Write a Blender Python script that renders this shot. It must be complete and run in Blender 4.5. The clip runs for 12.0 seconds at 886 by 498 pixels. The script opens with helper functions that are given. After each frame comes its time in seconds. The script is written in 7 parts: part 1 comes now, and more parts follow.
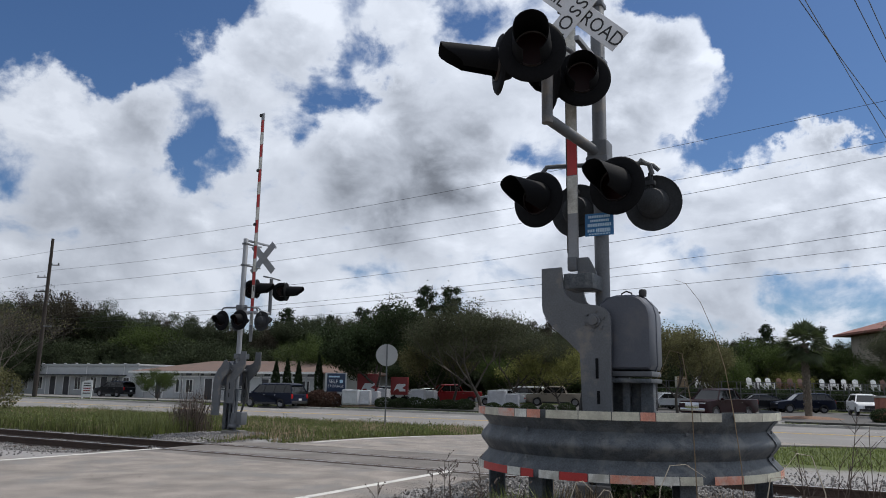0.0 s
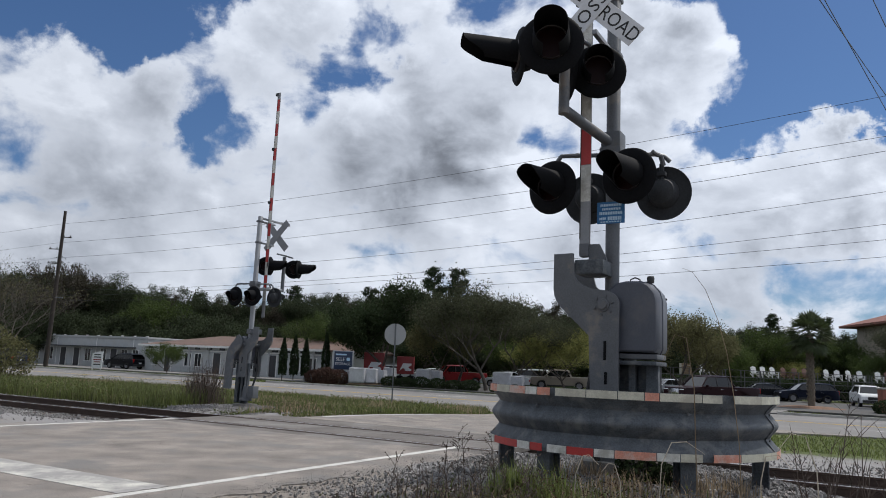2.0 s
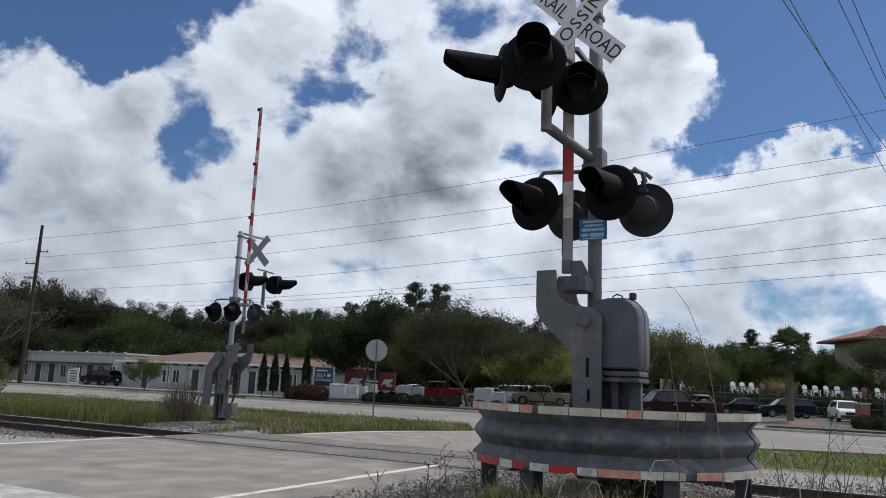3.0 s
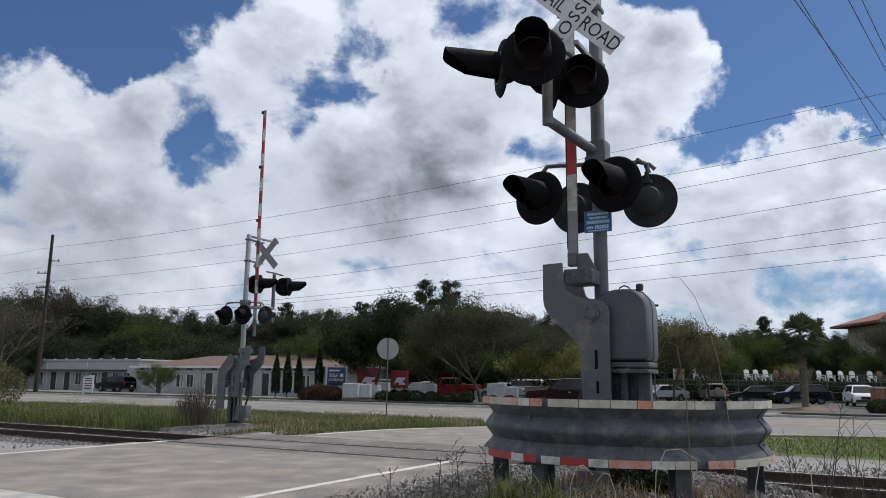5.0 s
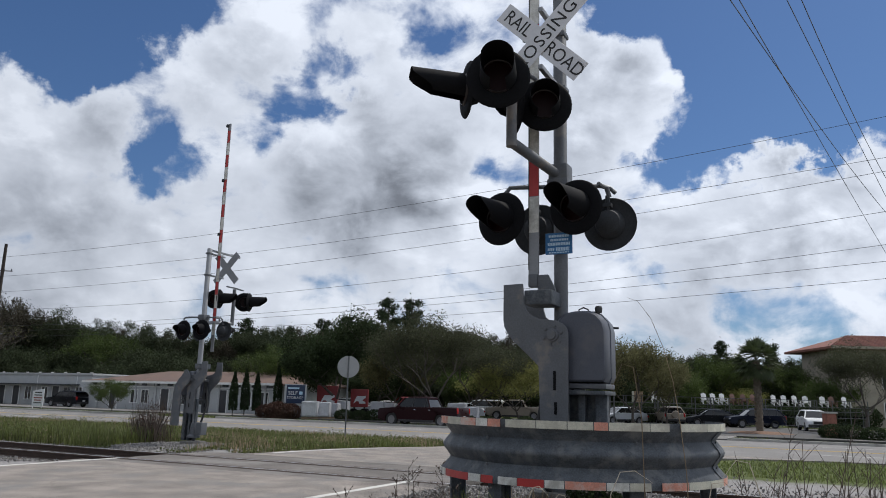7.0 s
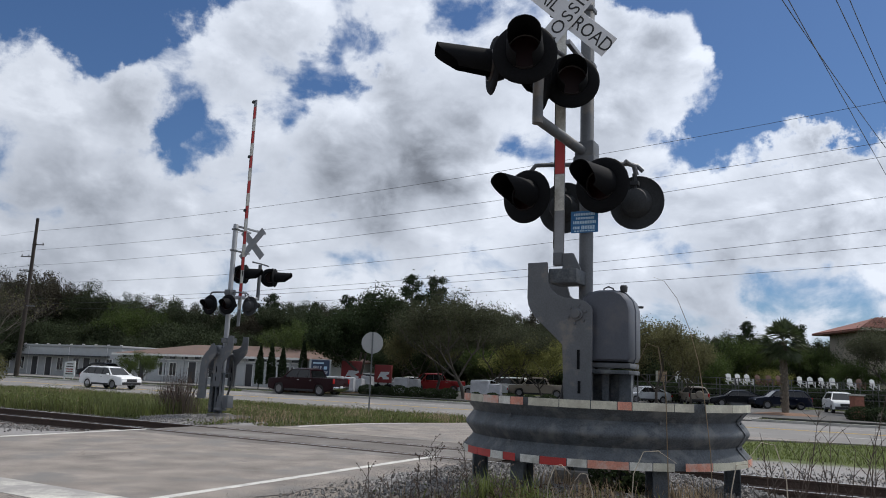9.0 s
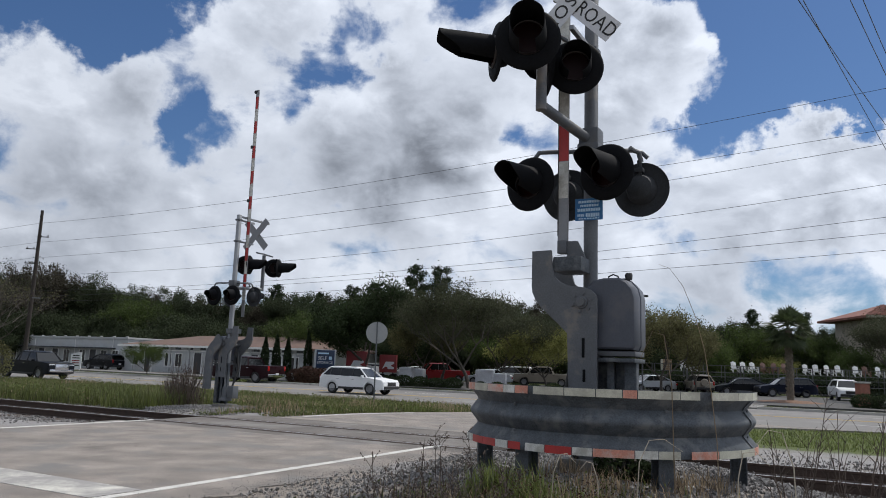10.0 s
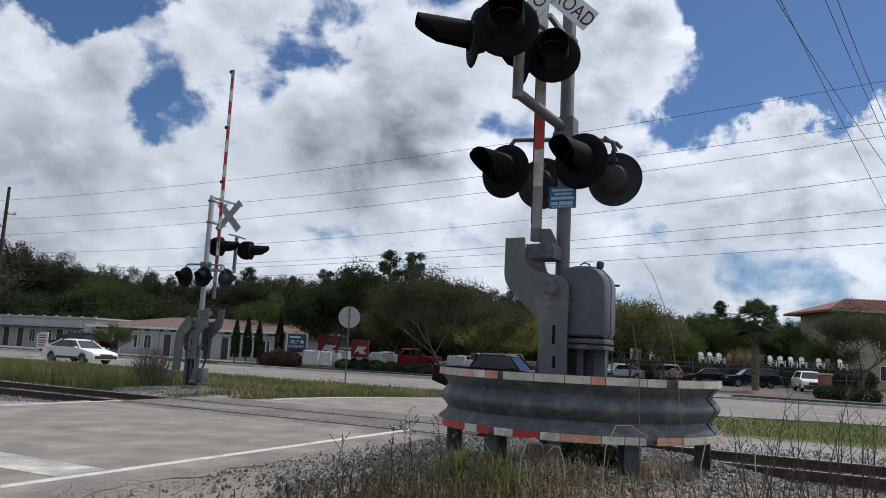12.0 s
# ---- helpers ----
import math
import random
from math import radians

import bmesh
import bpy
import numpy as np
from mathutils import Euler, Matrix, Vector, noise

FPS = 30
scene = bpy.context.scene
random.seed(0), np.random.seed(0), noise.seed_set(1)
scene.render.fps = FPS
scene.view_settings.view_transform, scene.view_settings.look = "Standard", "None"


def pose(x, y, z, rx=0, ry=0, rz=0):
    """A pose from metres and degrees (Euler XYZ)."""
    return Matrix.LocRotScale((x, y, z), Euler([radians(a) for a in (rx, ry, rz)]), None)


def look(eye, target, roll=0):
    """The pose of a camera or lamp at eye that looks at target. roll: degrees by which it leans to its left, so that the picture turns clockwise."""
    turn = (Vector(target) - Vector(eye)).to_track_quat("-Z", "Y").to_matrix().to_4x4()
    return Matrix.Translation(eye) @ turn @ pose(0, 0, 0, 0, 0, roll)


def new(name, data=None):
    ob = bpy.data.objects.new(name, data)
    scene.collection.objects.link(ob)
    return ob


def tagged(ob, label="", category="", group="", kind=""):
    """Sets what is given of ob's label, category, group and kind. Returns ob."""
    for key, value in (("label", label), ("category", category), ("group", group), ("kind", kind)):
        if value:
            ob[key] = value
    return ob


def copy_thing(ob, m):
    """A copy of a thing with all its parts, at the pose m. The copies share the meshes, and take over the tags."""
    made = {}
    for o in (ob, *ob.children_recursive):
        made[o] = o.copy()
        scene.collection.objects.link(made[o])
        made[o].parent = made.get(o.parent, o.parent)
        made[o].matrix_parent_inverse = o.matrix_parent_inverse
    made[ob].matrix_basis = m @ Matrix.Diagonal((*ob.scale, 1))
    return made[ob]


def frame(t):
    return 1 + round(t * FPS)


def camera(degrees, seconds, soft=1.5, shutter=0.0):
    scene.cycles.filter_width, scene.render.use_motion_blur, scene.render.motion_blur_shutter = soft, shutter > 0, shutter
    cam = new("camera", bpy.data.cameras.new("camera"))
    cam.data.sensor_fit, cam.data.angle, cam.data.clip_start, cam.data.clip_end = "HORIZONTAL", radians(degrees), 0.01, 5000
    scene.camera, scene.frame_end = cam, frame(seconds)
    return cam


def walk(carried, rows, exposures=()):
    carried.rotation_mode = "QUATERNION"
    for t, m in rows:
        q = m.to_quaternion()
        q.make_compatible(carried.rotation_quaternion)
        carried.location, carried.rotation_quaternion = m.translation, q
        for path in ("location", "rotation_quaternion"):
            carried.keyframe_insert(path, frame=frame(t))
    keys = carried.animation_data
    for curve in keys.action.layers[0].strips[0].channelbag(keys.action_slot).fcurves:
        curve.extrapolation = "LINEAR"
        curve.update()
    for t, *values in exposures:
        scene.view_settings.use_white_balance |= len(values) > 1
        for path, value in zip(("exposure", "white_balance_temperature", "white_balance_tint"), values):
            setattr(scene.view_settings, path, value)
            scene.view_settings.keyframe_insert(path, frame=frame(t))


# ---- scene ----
cam = camera(60.9, 12.0, soft=0.95)
PATH = [
    (0, (-0.009, -0.079, 1.349), (-0.014, 1.888, 1.71), 1.0),
    (0.5, (-0.014, -0.257, 1.321), (-0.051, 1.718, 1.634), 1.3),
    (1, (-0.079, -0.379, 1.315), (-0.1, 1.597, 1.619), 1.4),
    (1.5, (-0.133, -0.473, 1.316), (-0.15, 1.503, 1.623), 1.9),
    (2, (-0.104, -0.403, 1.309), (-0.128, 1.573, 1.621), 2.5),
    (2.5, (-0.108, -0.378, 1.318), (-0.098, 1.595, 1.65), 2.3),
    (3, (-0.111, -0.36, 1.325), (-0.088, 1.608, 1.679), 2.4),
    (5, (-0.08, -0.394, 1.323), (-0.08, 1.577, 1.668), 0.7),
    (5.5, (-0.066, -0.373, 1.326), (-0.045, 1.595, 1.683), 0.6),
    (6, (-0.06, -0.385, 1.325), (-0.016, 1.578, 1.704), 0.9),
    (6.5, (-0.061, -0.38, 1.327), (0.017, 1.579, 1.723), 1.5),
    (7, (-0.058, -0.405, 1.32), (0.036, 1.553, 1.716), 1.5),
    (9, (-0.057, -0.382, 1.325), (-0.025, 1.59, 1.66), 2.3),
    (9.5, (-0.057, -0.372, 1.321), (-0.034, 1.601, 1.648), 2.4),
    (10, (-0.048, -0.328, 1.321), (-0.026, 1.648, 1.629), 2.0),
    (10.5, (-0.049, -0.357, 1.315), (-0.007, 1.622, 1.601), 2.1),
    (11, (-0.052, -0.373, 1.309), (0.016, 1.605, 1.597), 2.9),
    (11.5, (-0.052, -0.33, 1.312), (0.042, 1.648, 1.598), 3.7),
    (12, (-0.043, -0.347, 1.306), (0.049, 1.631, 1.581), 2.9),
]
walk(cam, [(t, look(e, g, r)) for t, e, g, r in PATH], ((0, 0.0, 6230, 10), (12, 0.0, 6230, 10)))

# ---- plan: u runs along the railway, v along the crossing road ----
TURN = -29.3
U = Vector((math.cos(radians(TURN)), math.sin(radians(TURN)), 0))
V = Vector((-U.y, U.x, 0))
TRACK_W = 11.93
ROAD_S0, ROAD_S1 = -13.2, -5.35
MAIN_W0, MAIN_W1 = 29.0, 43.2
MAIN_Z = -0.32
NEAR_MAST = (1.60, 7.52, 0.30)
FAR_MAST = (-6.08, 22.5, -0.06)


def plan(s, w, z=0.0):
    return U * s + V * w + Vector((0, 0, z))


def to_plan(x, y):
    return U.x * x + U.y * y, V.x * x + V.y * y


def smooth(a, b, x):
    k = min(1.0, max(0.0, (x - a) / (b - a)))
    return k * k * (3 - 2 * k)


# ---- sky and sun ----
SUN_AZ, SUN_EL = 62.0, 58.0  # degrees clockwise from straight ahead, and up
world = bpy.data.worlds.new("sky")
scene.world = world
world.use_nodes = True
wt = world.node_tree
wt.nodes.clear()


def wlink(a, b):
    wt.links.new(a, b)


def wmath(op, a, b=None, clamp=False):
    n = wt.nodes.new("ShaderNodeMath")
    n.operation, n.use_clamp = op, clamp
    for i, v in enumerate((a, b)):
        if v is None:
            continue
        if isinstance(v, (int, float)):
            n.inputs[i].default_value = v
        else:
            wt.links.new(v, n.inputs[i])
    return n.outputs[0]


def wnoise(vec, scale, detail=6, rough=0.55, distortion=0.0):
    n = wt.nodes.new("ShaderNodeTexNoise")
    n.inputs["Scale"].default_value, n.inputs["Detail"].default_value = scale, detail
    n.inputs["Roughness"].default_value, n.inputs["Distortion"].default_value = rough, distortion
    wt.links.new(vec, n.inputs["Vector"])
    return n.outputs["Fac"]


def wramp(x, a, b):
    n = wt.nodes.new("ShaderNodeMapRange")
    n.interpolation_type = "SMOOTHSTEP"
    wt.links.new(x, n.inputs[0])
    n.inputs[1].default_value, n.inputs[2].default_value = a, b
    return n.outputs[0]


sky = wt.nodes.new("ShaderNodeTexSky")
sky.sky_type, sky.sun_disc = "NISHITA", False
sky.sun_elevation, sky.sun_rotation = radians(SUN_EL), radians(SUN_AZ)
sky.air_density, sky.dust_density, sky.ozone_density = 1.0, 0.6, 1.6
coord = wt.nodes.new("ShaderNodeTexCoord")
way = coord.outputs["Generated"]


ripple = wt.nodes.new("ShaderNodeTexNoise")
ripple.inputs["Scale"].default_value, ripple.inputs["Detail"].default_value, ripple.inputs["Roughness"].default_value = 13.0, 8, 0.62
wlink(way, ripple.inputs["Vector"])
ragged_way = wt.nodes.new("ShaderNodeVectorMath")
ragged_way.operation = "MULTIPLY_ADD"
wlink(ripple.outputs["Color"], ragged_way.inputs[0])
ragged_way.inputs[1].default_value = (0.13, 0.13, 0.13)
wlink(way, ragged_way.inputs[2])
centred = wt.nodes.new("ShaderNodeVectorMath")
centred.operation = "SUBTRACT"
wlink(ragged_way.outputs[0], centred.inputs[0])
centred.inputs[1].default_value = (0.065, 0.065, 0.065)
unit_way = wt.nodes.new("ShaderNodeVectorMath")
unit_way.operation = "NORMALIZE"
wlink(centred.outputs[0], unit_way.inputs[0])
warped = unit_way.outputs[0]


def lobe(az, el, size, ragged=True):
    """1 in the middle of a round of the sky, 0 beyond size degrees; az clockwise from ahead."""
    a, e = radians(az), radians(el)
    d = wt.nodes.new("ShaderNodeVectorMath")
    d.operation = "DOT_PRODUCT"
    wlink(warped if ragged else way, d.inputs[0])
    d.inputs[1].default_value = (math.sin(a) * math.cos(e), math.cos(a) * math.cos(e), math.sin(e))
    return wramp(d.outputs["Value"], math.cos(radians(size)), 1.0)


# clear gaps, bright banks and grey undersides of that hour: azimuth, elevation, size, weight
CLEAR_WEST = ((-31, 29, 11, 0.40), (-28.3, 25.2, 8, 0.40), (-24.7, 26.4, 6.5, 0.36), (-21.2, 28.4, 6, 0.36), (-17.0, 29.0, 5, 0.25), (-25.2, 21.5, 3.6, 0.18), (-20.9, 18.5, 3.2, 0.22),
              (-18.7, 16.2, 3.0, 0.25), (-20.9, 14.7, 2.7, 0.22), (-16.9, 17.5, 3.0, 0.24), (-19.4, 20.6, 2.6, 0.16), (-22.2, 21.8, 3.0, 0.12))
CLEAR_AHEAD = ((-11.3, 21.0, 3.0, 0.20), (-9.6, 22.0, 2.6, 0.18), (-7.2, 20.1, 2.5, 0.27), (-7.1, 23.3, 2.8, 0.24), (-4.4, 24.1, 2.3, 0.18), (2.0, 30.4, 4.0, 0.24), (0.6, 27.0, 2.0, 0.14),
               (5.2, 19.0, 2.5, 0.20), (5.8, 17.6, 2.0, 0.14), (0.8, 10.5, 1.8, 0.10))
CLEAR_EAST = ((25.8, 24.4, 9, 0.36), (22.9, 27.6, 7, 0.34), (29.7, 24.5, 9, 0.36), (33.7, 25.3, 9, 0.34), (18.4, 30.0, 5, 0.30), (14.5, 30.5, 4, 0.25), (24.4, 21.3, 5, 0.28), (23.4, 18.5, 4, 0.26),
              (27.2, 19.9, 4.5, 0.24), (18.2, 16.5, 2.8, 0.20), (20.4, 17.5, 2.8, 0.22), (33.7, 21.0, 6, 0.30), (30.8, 20.8, 5, 0.26), (30.6, 18.0, 2.6, 0.16), (36, 28, 10, 0.3),
              (25.2, 6.8, 3, 0.16), (29.2, 7.1, 3, 0.15), (20.0, 9.3, 2.5, 0.08))
BANKS = ((-28.9, 18.8, 4, 0.18), (-23.6, 18.4, 3.4, 0.18), (-26.4, 15.0, 7, 0.16), (-13.6, 25.0, 6, 0.16), (-4.1, 21.5, 3, 0.10), (19.5, 25.0, 4, 0.22), (16.2, 24.0, 6, 0.22),
         (14.0, 18.0, 6, 0.16), (3.3, 15.6, 6, 0.16), (21.6, 20.6, 1.7, 0.18), (25.4, 17.2, 1.4, 0.18), (28.6, 16.6, 2.3, 0.2), (32.4, 17.6, 1.7, 0.2), (23.0, 24.3, 1.4, 0.14),
         (20.9, 12.8, 5, 0.18), (28.2, 13.2, 6, 0.2), (33.0, 12.6, 6, 0.18), (-4.0, 16.0, 8, 0.18), (-14.0, 14.0, 8, 0.12), (8.0, 9.0, 10, 0.1), (-24.0, 8.0, 10, 0.12))
GREY = ((-4.8, 17.4, 6.0, 0.40), (-0.3, 16.4, 6.0, 0.40), (-9.8, 14.7, 5, 0.50), (-6.0, 13.0, 4.5, 0.45), (-25.3, 12.4, 6.5, 0.40), (-14.4, 22.8, 5, 0.30), (14.9, 21.2, 5, 0.35), (10.4, 9.9, 5.5, 0.35),
        (-1.0, 11.8, 4.5, 0.35), (24.4, 11.2, 5.5, 0.40), (19.5, 6.5, 4.5, 0.5), (22.1, 4.8, 4.5, 0.4), (-15.7, 11.8, 5.5, 0.35), (-26.0, 7.6, 6.5, 0.4), (14.7, 14.8, 4.5, 0.35), (6.5, 22.0, 4.5, 0.35))

bent = wt.nodes.new("ShaderNodeVectorMath")
bent.operation = "MULTIPLY"
wlink(way, bent.inputs[0])
bent.inputs[1].default_value = (1.0, 1.0, 1.45)
puff = bent.outputs[0]
sunward = wt.nodes.new("ShaderNodeVectorMath")
sunward.operation = "ADD"
wlink(puff, sunward.inputs[0])
sunward.inputs[1].default_value = (0.016, 0.0, 0.030)
big = wnoise(puff, 4.2, 4, 0.5, 0.2)
fine = wnoise(puff, 11.0, 10, 0.56, 0.25)
fine_sunward = wnoise(sunward.outputs[0], 11.0, 10, 0.56, 0.25)
dens = wmath("SUBTRACT", wmath("ADD", wmath("MULTIPLY", big, 0.35), wmath("MULTIPLY", fine, 1.15)), 0.145)
for gaps, depth in ((CLEAR_WEST, 0.78), (CLEAR_AHEAD, 0.74), (CLEAR_EAST, 1.0)):
    for az, el, size, k in gaps:
        dens = wmath("SUBTRACT", dens, wmath("MULTIPLY", lobe(az, el, size), k * depth))
for az, el, size, k in BANKS:
    dens = wmath("ADD", dens, wmath("MULTIPLY", lobe(az, el, size), k))
cover = wramp(dens, 0.35, 0.65)
thick = wramp(dens, 0.52, 0.95)
soft_relief = wnoise(puff, 7.0, 4, 0.45, 0.3)
under = wmath("MULTIPLY", wramp(soft_relief, 0.38, 0.66), 0.27)
for az, el, size, k in GREY:
    under = wmath("ADD", under, wmath("MULTIPLY", lobe(az, el, size * 1.15, False), k * 0.44))
under = wmath("MULTIPLY", under, wmath("ADD", 0.35, wmath("MULTIPLY", thick, 0.65)))
side = wmath("MULTIPLY", wmath("SUBTRACT", fine_sunward, fine), 1.25)
shade = wmath("ADD", wmath("ADD", under, 0.05), wmath("MULTIPLY", side, wmath("ADD", 0.25, wmath("MULTIPLY", thick, 0.75))))
shade = wmath("MINIMUM", wmath("MAXIMUM", shade, 0.0), 0.75)
sunny = wmath("MULTIPLY", lobe(SUN_AZ, SUN_EL, 150, False), 0.70)
white = wmath("MULTIPLY", wmath("SUBTRACT", 1.0, shade), wmath("ADD", 0.46, sunny))
tint = wt.nodes.new("ShaderNodeMix")
tint.data_type = "RGBA"
wlink(shade, tint.inputs[0])
tint.inputs[6].default_value, tint.inputs[7].default_value = (0.945, 0.985, 1.06, 1), (0.87, 0.955, 1.12, 1)
cloud = wt.nodes.new("ShaderNodeVectorMath")
cloud.operation = "SCALE"
wlink(tint.outputs[2], cloud.inputs[0])
wlink(white, cloud.inputs["Scale"])
blue = wt.nodes.new("ShaderNodeVectorMath")
blue.operation = "SCALE"
tone = wt.nodes.new("ShaderNodeVectorMath")
tone.operation = "MULTIPLY"
wlink(sky.outputs[0], tone.inputs[0])
tone.inputs[1].default_value = (0.74, 0.95, 1.22)
wlink(tone.outputs[0], blue.inputs[0])
blue.inputs["Scale"].default_value = 0.070
mixed = wt.nodes.new("ShaderNodeMix")
mixed.data_type = "RGBA"
wlink(cover, mixed.inputs[0])
wlink(blue.outputs[0], mixed.inputs[6])
wlink(cloud.outputs[0], mixed.inputs[7])
back = wt.nodes.new("ShaderNodeBackground")
wlink(mixed.outputs[2], back.inputs[0])
back.inputs[1].default_value = 0.86
wout = wt.nodes.new("ShaderNodeOutputWorld")
wlink(back.outputs[0], wout.inputs[0])

sun = new("sun", bpy.data.lights.new("sun", "SUN"))
sun.data.energy, sun.data.angle, sun.data.color = 3.1, radians(0.6), (1.0, 0.93, 0.83)
sa, se = radians(SUN_AZ), radians(SUN_EL)
sun.matrix_world = look((math.sin(sa) * math.cos(se) * 60, math.cos(sa) * math.cos(se) * 60, math.sin(se) * 60), (0, 0, 0))
scene.view_settings.exposure = 0.0

# ---- materials ----
def material(name, colour, rough=0.7, metal=0.0, vary=0.15, scale=6.0, fine=60.0, bump=0.15, dirt=None, dirt_amount=0.0,
             spec=0.5, random_tint=0.0, island=0.0, coat=0.0, backlit=0.0, bump_dist=0.01):
    m = bpy.data.materials.new(name)
    m.use_nodes = True
    t = m.node_tree
    b = t.nodes["Principled BSDF"]
    co = t.nodes.new("ShaderNodeTexCoord")
    n1, n2 = t.nodes.new("ShaderNodeTexNoise"), t.nodes.new("ShaderNodeTexNoise")
    for n, s, d in ((n1, scale, 5), (n2, fine, 4)):
        n.inputs["Scale"].default_value, n.inputs["Detail"].default_value = s, d
        t.links.new(co.outputs["Object"], n.inputs["Vector"])
    add = t.nodes.new("ShaderNodeMath")
    add.operation = "ADD"
    t.links.new(n1.outputs["Fac"], add.inputs[0])
    t.links.new(n2.outputs["Fac"], add.inputs[1])
    last = add.outputs[0]
    for amount, kind in ((random_tint, "ShaderNodeObjectInfo"), (island, "ShaderNodeNewGeometry")):
        if amount:
            src = t.nodes.new(kind)
            out = src.outputs["Random"] if kind == "ShaderNodeObjectInfo" else src.outputs["Random Per Island"]
            ma = t.nodes.new("ShaderNodeMath")
            ma.operation = "MULTIPLY_ADD"
            t.links.new(out, ma.inputs[0])
            ma.inputs[1].default_value = amount * 2
            t.links.new(last, ma.inputs[2])
            sub = t.nodes.new("ShaderNodeMath")
            sub.operation = "SUBTRACT"
            t.links.new(ma.outputs[0], sub.inputs[0])
            sub.inputs[1].default_value = amount
            last = sub.outputs[0]
    mr = t.nodes.new("ShaderNodeMapRange")
    mr.inputs[1].default_value, mr.inputs[2].default_value = 0.6, 1.4
    mr.inputs[3].default_value, mr.inputs[4].default_value = 1 - vary * 1.6, 1 + vary * 1.6
    t.links.new(last, mr.inputs[0])
    sc = t.nodes.new("ShaderNodeVectorMath")
    sc.operation = "SCALE"
    sc.inputs[0].default_value = colour
    t.links.new(mr.outputs[0], sc.inputs["Scale"])
    col = sc.outputs[0]
    if dirt:
        n3 = t.nodes.new("ShaderNodeTexNoise")
        n3.inputs["Scale"].default_value, n3.inputs["Detail"].default_value = scale * 0.6, 8
        n3.inputs["Roughness"].default_value = 0.65
        t.links.new(co.outputs["Object"], n3.inputs["Vector"])
        r = t.nodes.new("ShaderNodeMapRange")
        r.inputs[1].default_value, r.inputs[2].default_value = 0.62 - dirt_amount * 0.3, 0.75 - dirt_amount * 0.25
        t.links.new(n3.outputs["Fac"], r.inputs[0])
        mx = t.nodes.new("ShaderNodeMix")
        mx.data_type = "RGBA"
        t.links.new(r.outputs[0], mx.inputs[0])
        t.links.new(col, mx.inputs[6])
        mx.inputs[7].default_value = (*dirt, 1)
        col = mx.outputs[2]
    t.links.new(col, b.inputs["Base Color"])
    rr = t.nodes.new("ShaderNodeMapRange")
    rr.inputs[3].default_value, rr.inputs[4].default_value = max(0.03, rough - 0.1), min(1, rough + 0.12)
    t.links.new(n1.outputs["Fac"], rr.inputs[0])
    t.links.new(rr.outputs[0], b.inputs["Roughness"])
    b.inputs["Metallic"].default_value = metal
    b.inputs["Specular IOR Level"].default_value = spec
    b.inputs["Coat Weight"].default_value = coat
    if bump:
        bp = t.nodes.new("ShaderNodeBump")
        bp.inputs["Strength"].default_value, bp.inputs["Distance"].default_value = bump, bump_dist
        t.links.new(add.outputs[0], bp.inputs["Height"])
        t.links.new(bp.outputs[0], b.inputs["Normal"])
    if backlit:
        tr = t.nodes.new("ShaderNodeBsdfTranslucent")
        t.links.new(col, tr.inputs[0])
        ms = t.nodes.new("ShaderNodeMixShader")
        ms.inputs[0].default_value = backlit
        t.links.new(b.outputs[0], ms.inputs[1])
        t.links.new(tr.outputs[0], ms.inputs[2])
        t.links.new(ms.outputs[0], t.nodes["Material Output"].inputs["Surface"])
    return m


GALV = material("galvanised_steel", (0.108, 0.115, 0.125), 0.6, 0.15, 0.16, 5, 60, 0.1, (0.20, 0.18, 0.16), 0.3)
GALV_DULL = material("weathered_galvanised_beam", (0.066, 0.076, 0.088), 0.62, 0.12, 0.34, 9, 70, 0.25, (0.14, 0.146, 0.15), 0.4)
ALU = material("mill_aluminium", (0.24, 0.25, 0.265), 0.5, 0.3, 0.10, 4, 50, 0.06, (0.26, 0.25, 0.24), 0.2)
CAST = material("painted_cast_metal", (0.10, 0.107, 0.118), 0.5, 0.1, 0.12, 6, 70, 0.15, (0.11, 0.11, 0.11), 0.3)
BOX_GREY = material("grey_painted_case", (0.070, 0.077, 0.097), 0.45, 0.05, 0.10, 4, 60, 0.06, (0.10, 0.10, 0.11), 0.3)
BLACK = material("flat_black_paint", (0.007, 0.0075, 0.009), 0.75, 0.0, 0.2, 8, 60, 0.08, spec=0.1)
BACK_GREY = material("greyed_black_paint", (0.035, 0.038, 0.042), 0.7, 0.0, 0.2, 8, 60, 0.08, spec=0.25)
LENS = material("red_lens", (0.012, 0.0016, 0.0016), 0.4, 0.0, 0.1, 20, 90, 0.2, spec=0.15)
LENS_RING = material("lens_ring_rubber", (0.025, 0.02, 0.02), 0.4, 0.0, 0.1, 8, 60, 0.0)
SIGN_WHITE = material("white_sign_sheet", (0.60, 0.61, 0.63), 0.5, 0.0, 0.06, 4, 40, 0.03, (0.5, 0.5, 0.48), 0.15)
SIGN_INK = material("black_sign_ink", (0.015, 0.015, 0.015), 0.6, 0.0, 0.1, 8, 60, 0.0)
BLUE_SIGN = material("blue_sign_sheet", (0.02, 0.13, 0.32), 0.45, 0.0, 0.08, 6, 60, 0.02)
BLUE_INK = material("pale_blue_ink", (0.45, 0.62, 0.75), 0.5, 0.0, 0.1, 6, 60, 0.0)
RED_TAPE = material("red_reflective_sheet", (0.38, 0.03, 0.028), 0.4, 0.0, 0.15, 9, 80, 0.05)
FADED_TAPE = material("faded_red_reflective_sheet", (0.55, 0.24, 0.17), 0.5, 0.0, 0.2, 9, 80, 0.05, (0.5, 0.45, 0.4), 0.5)
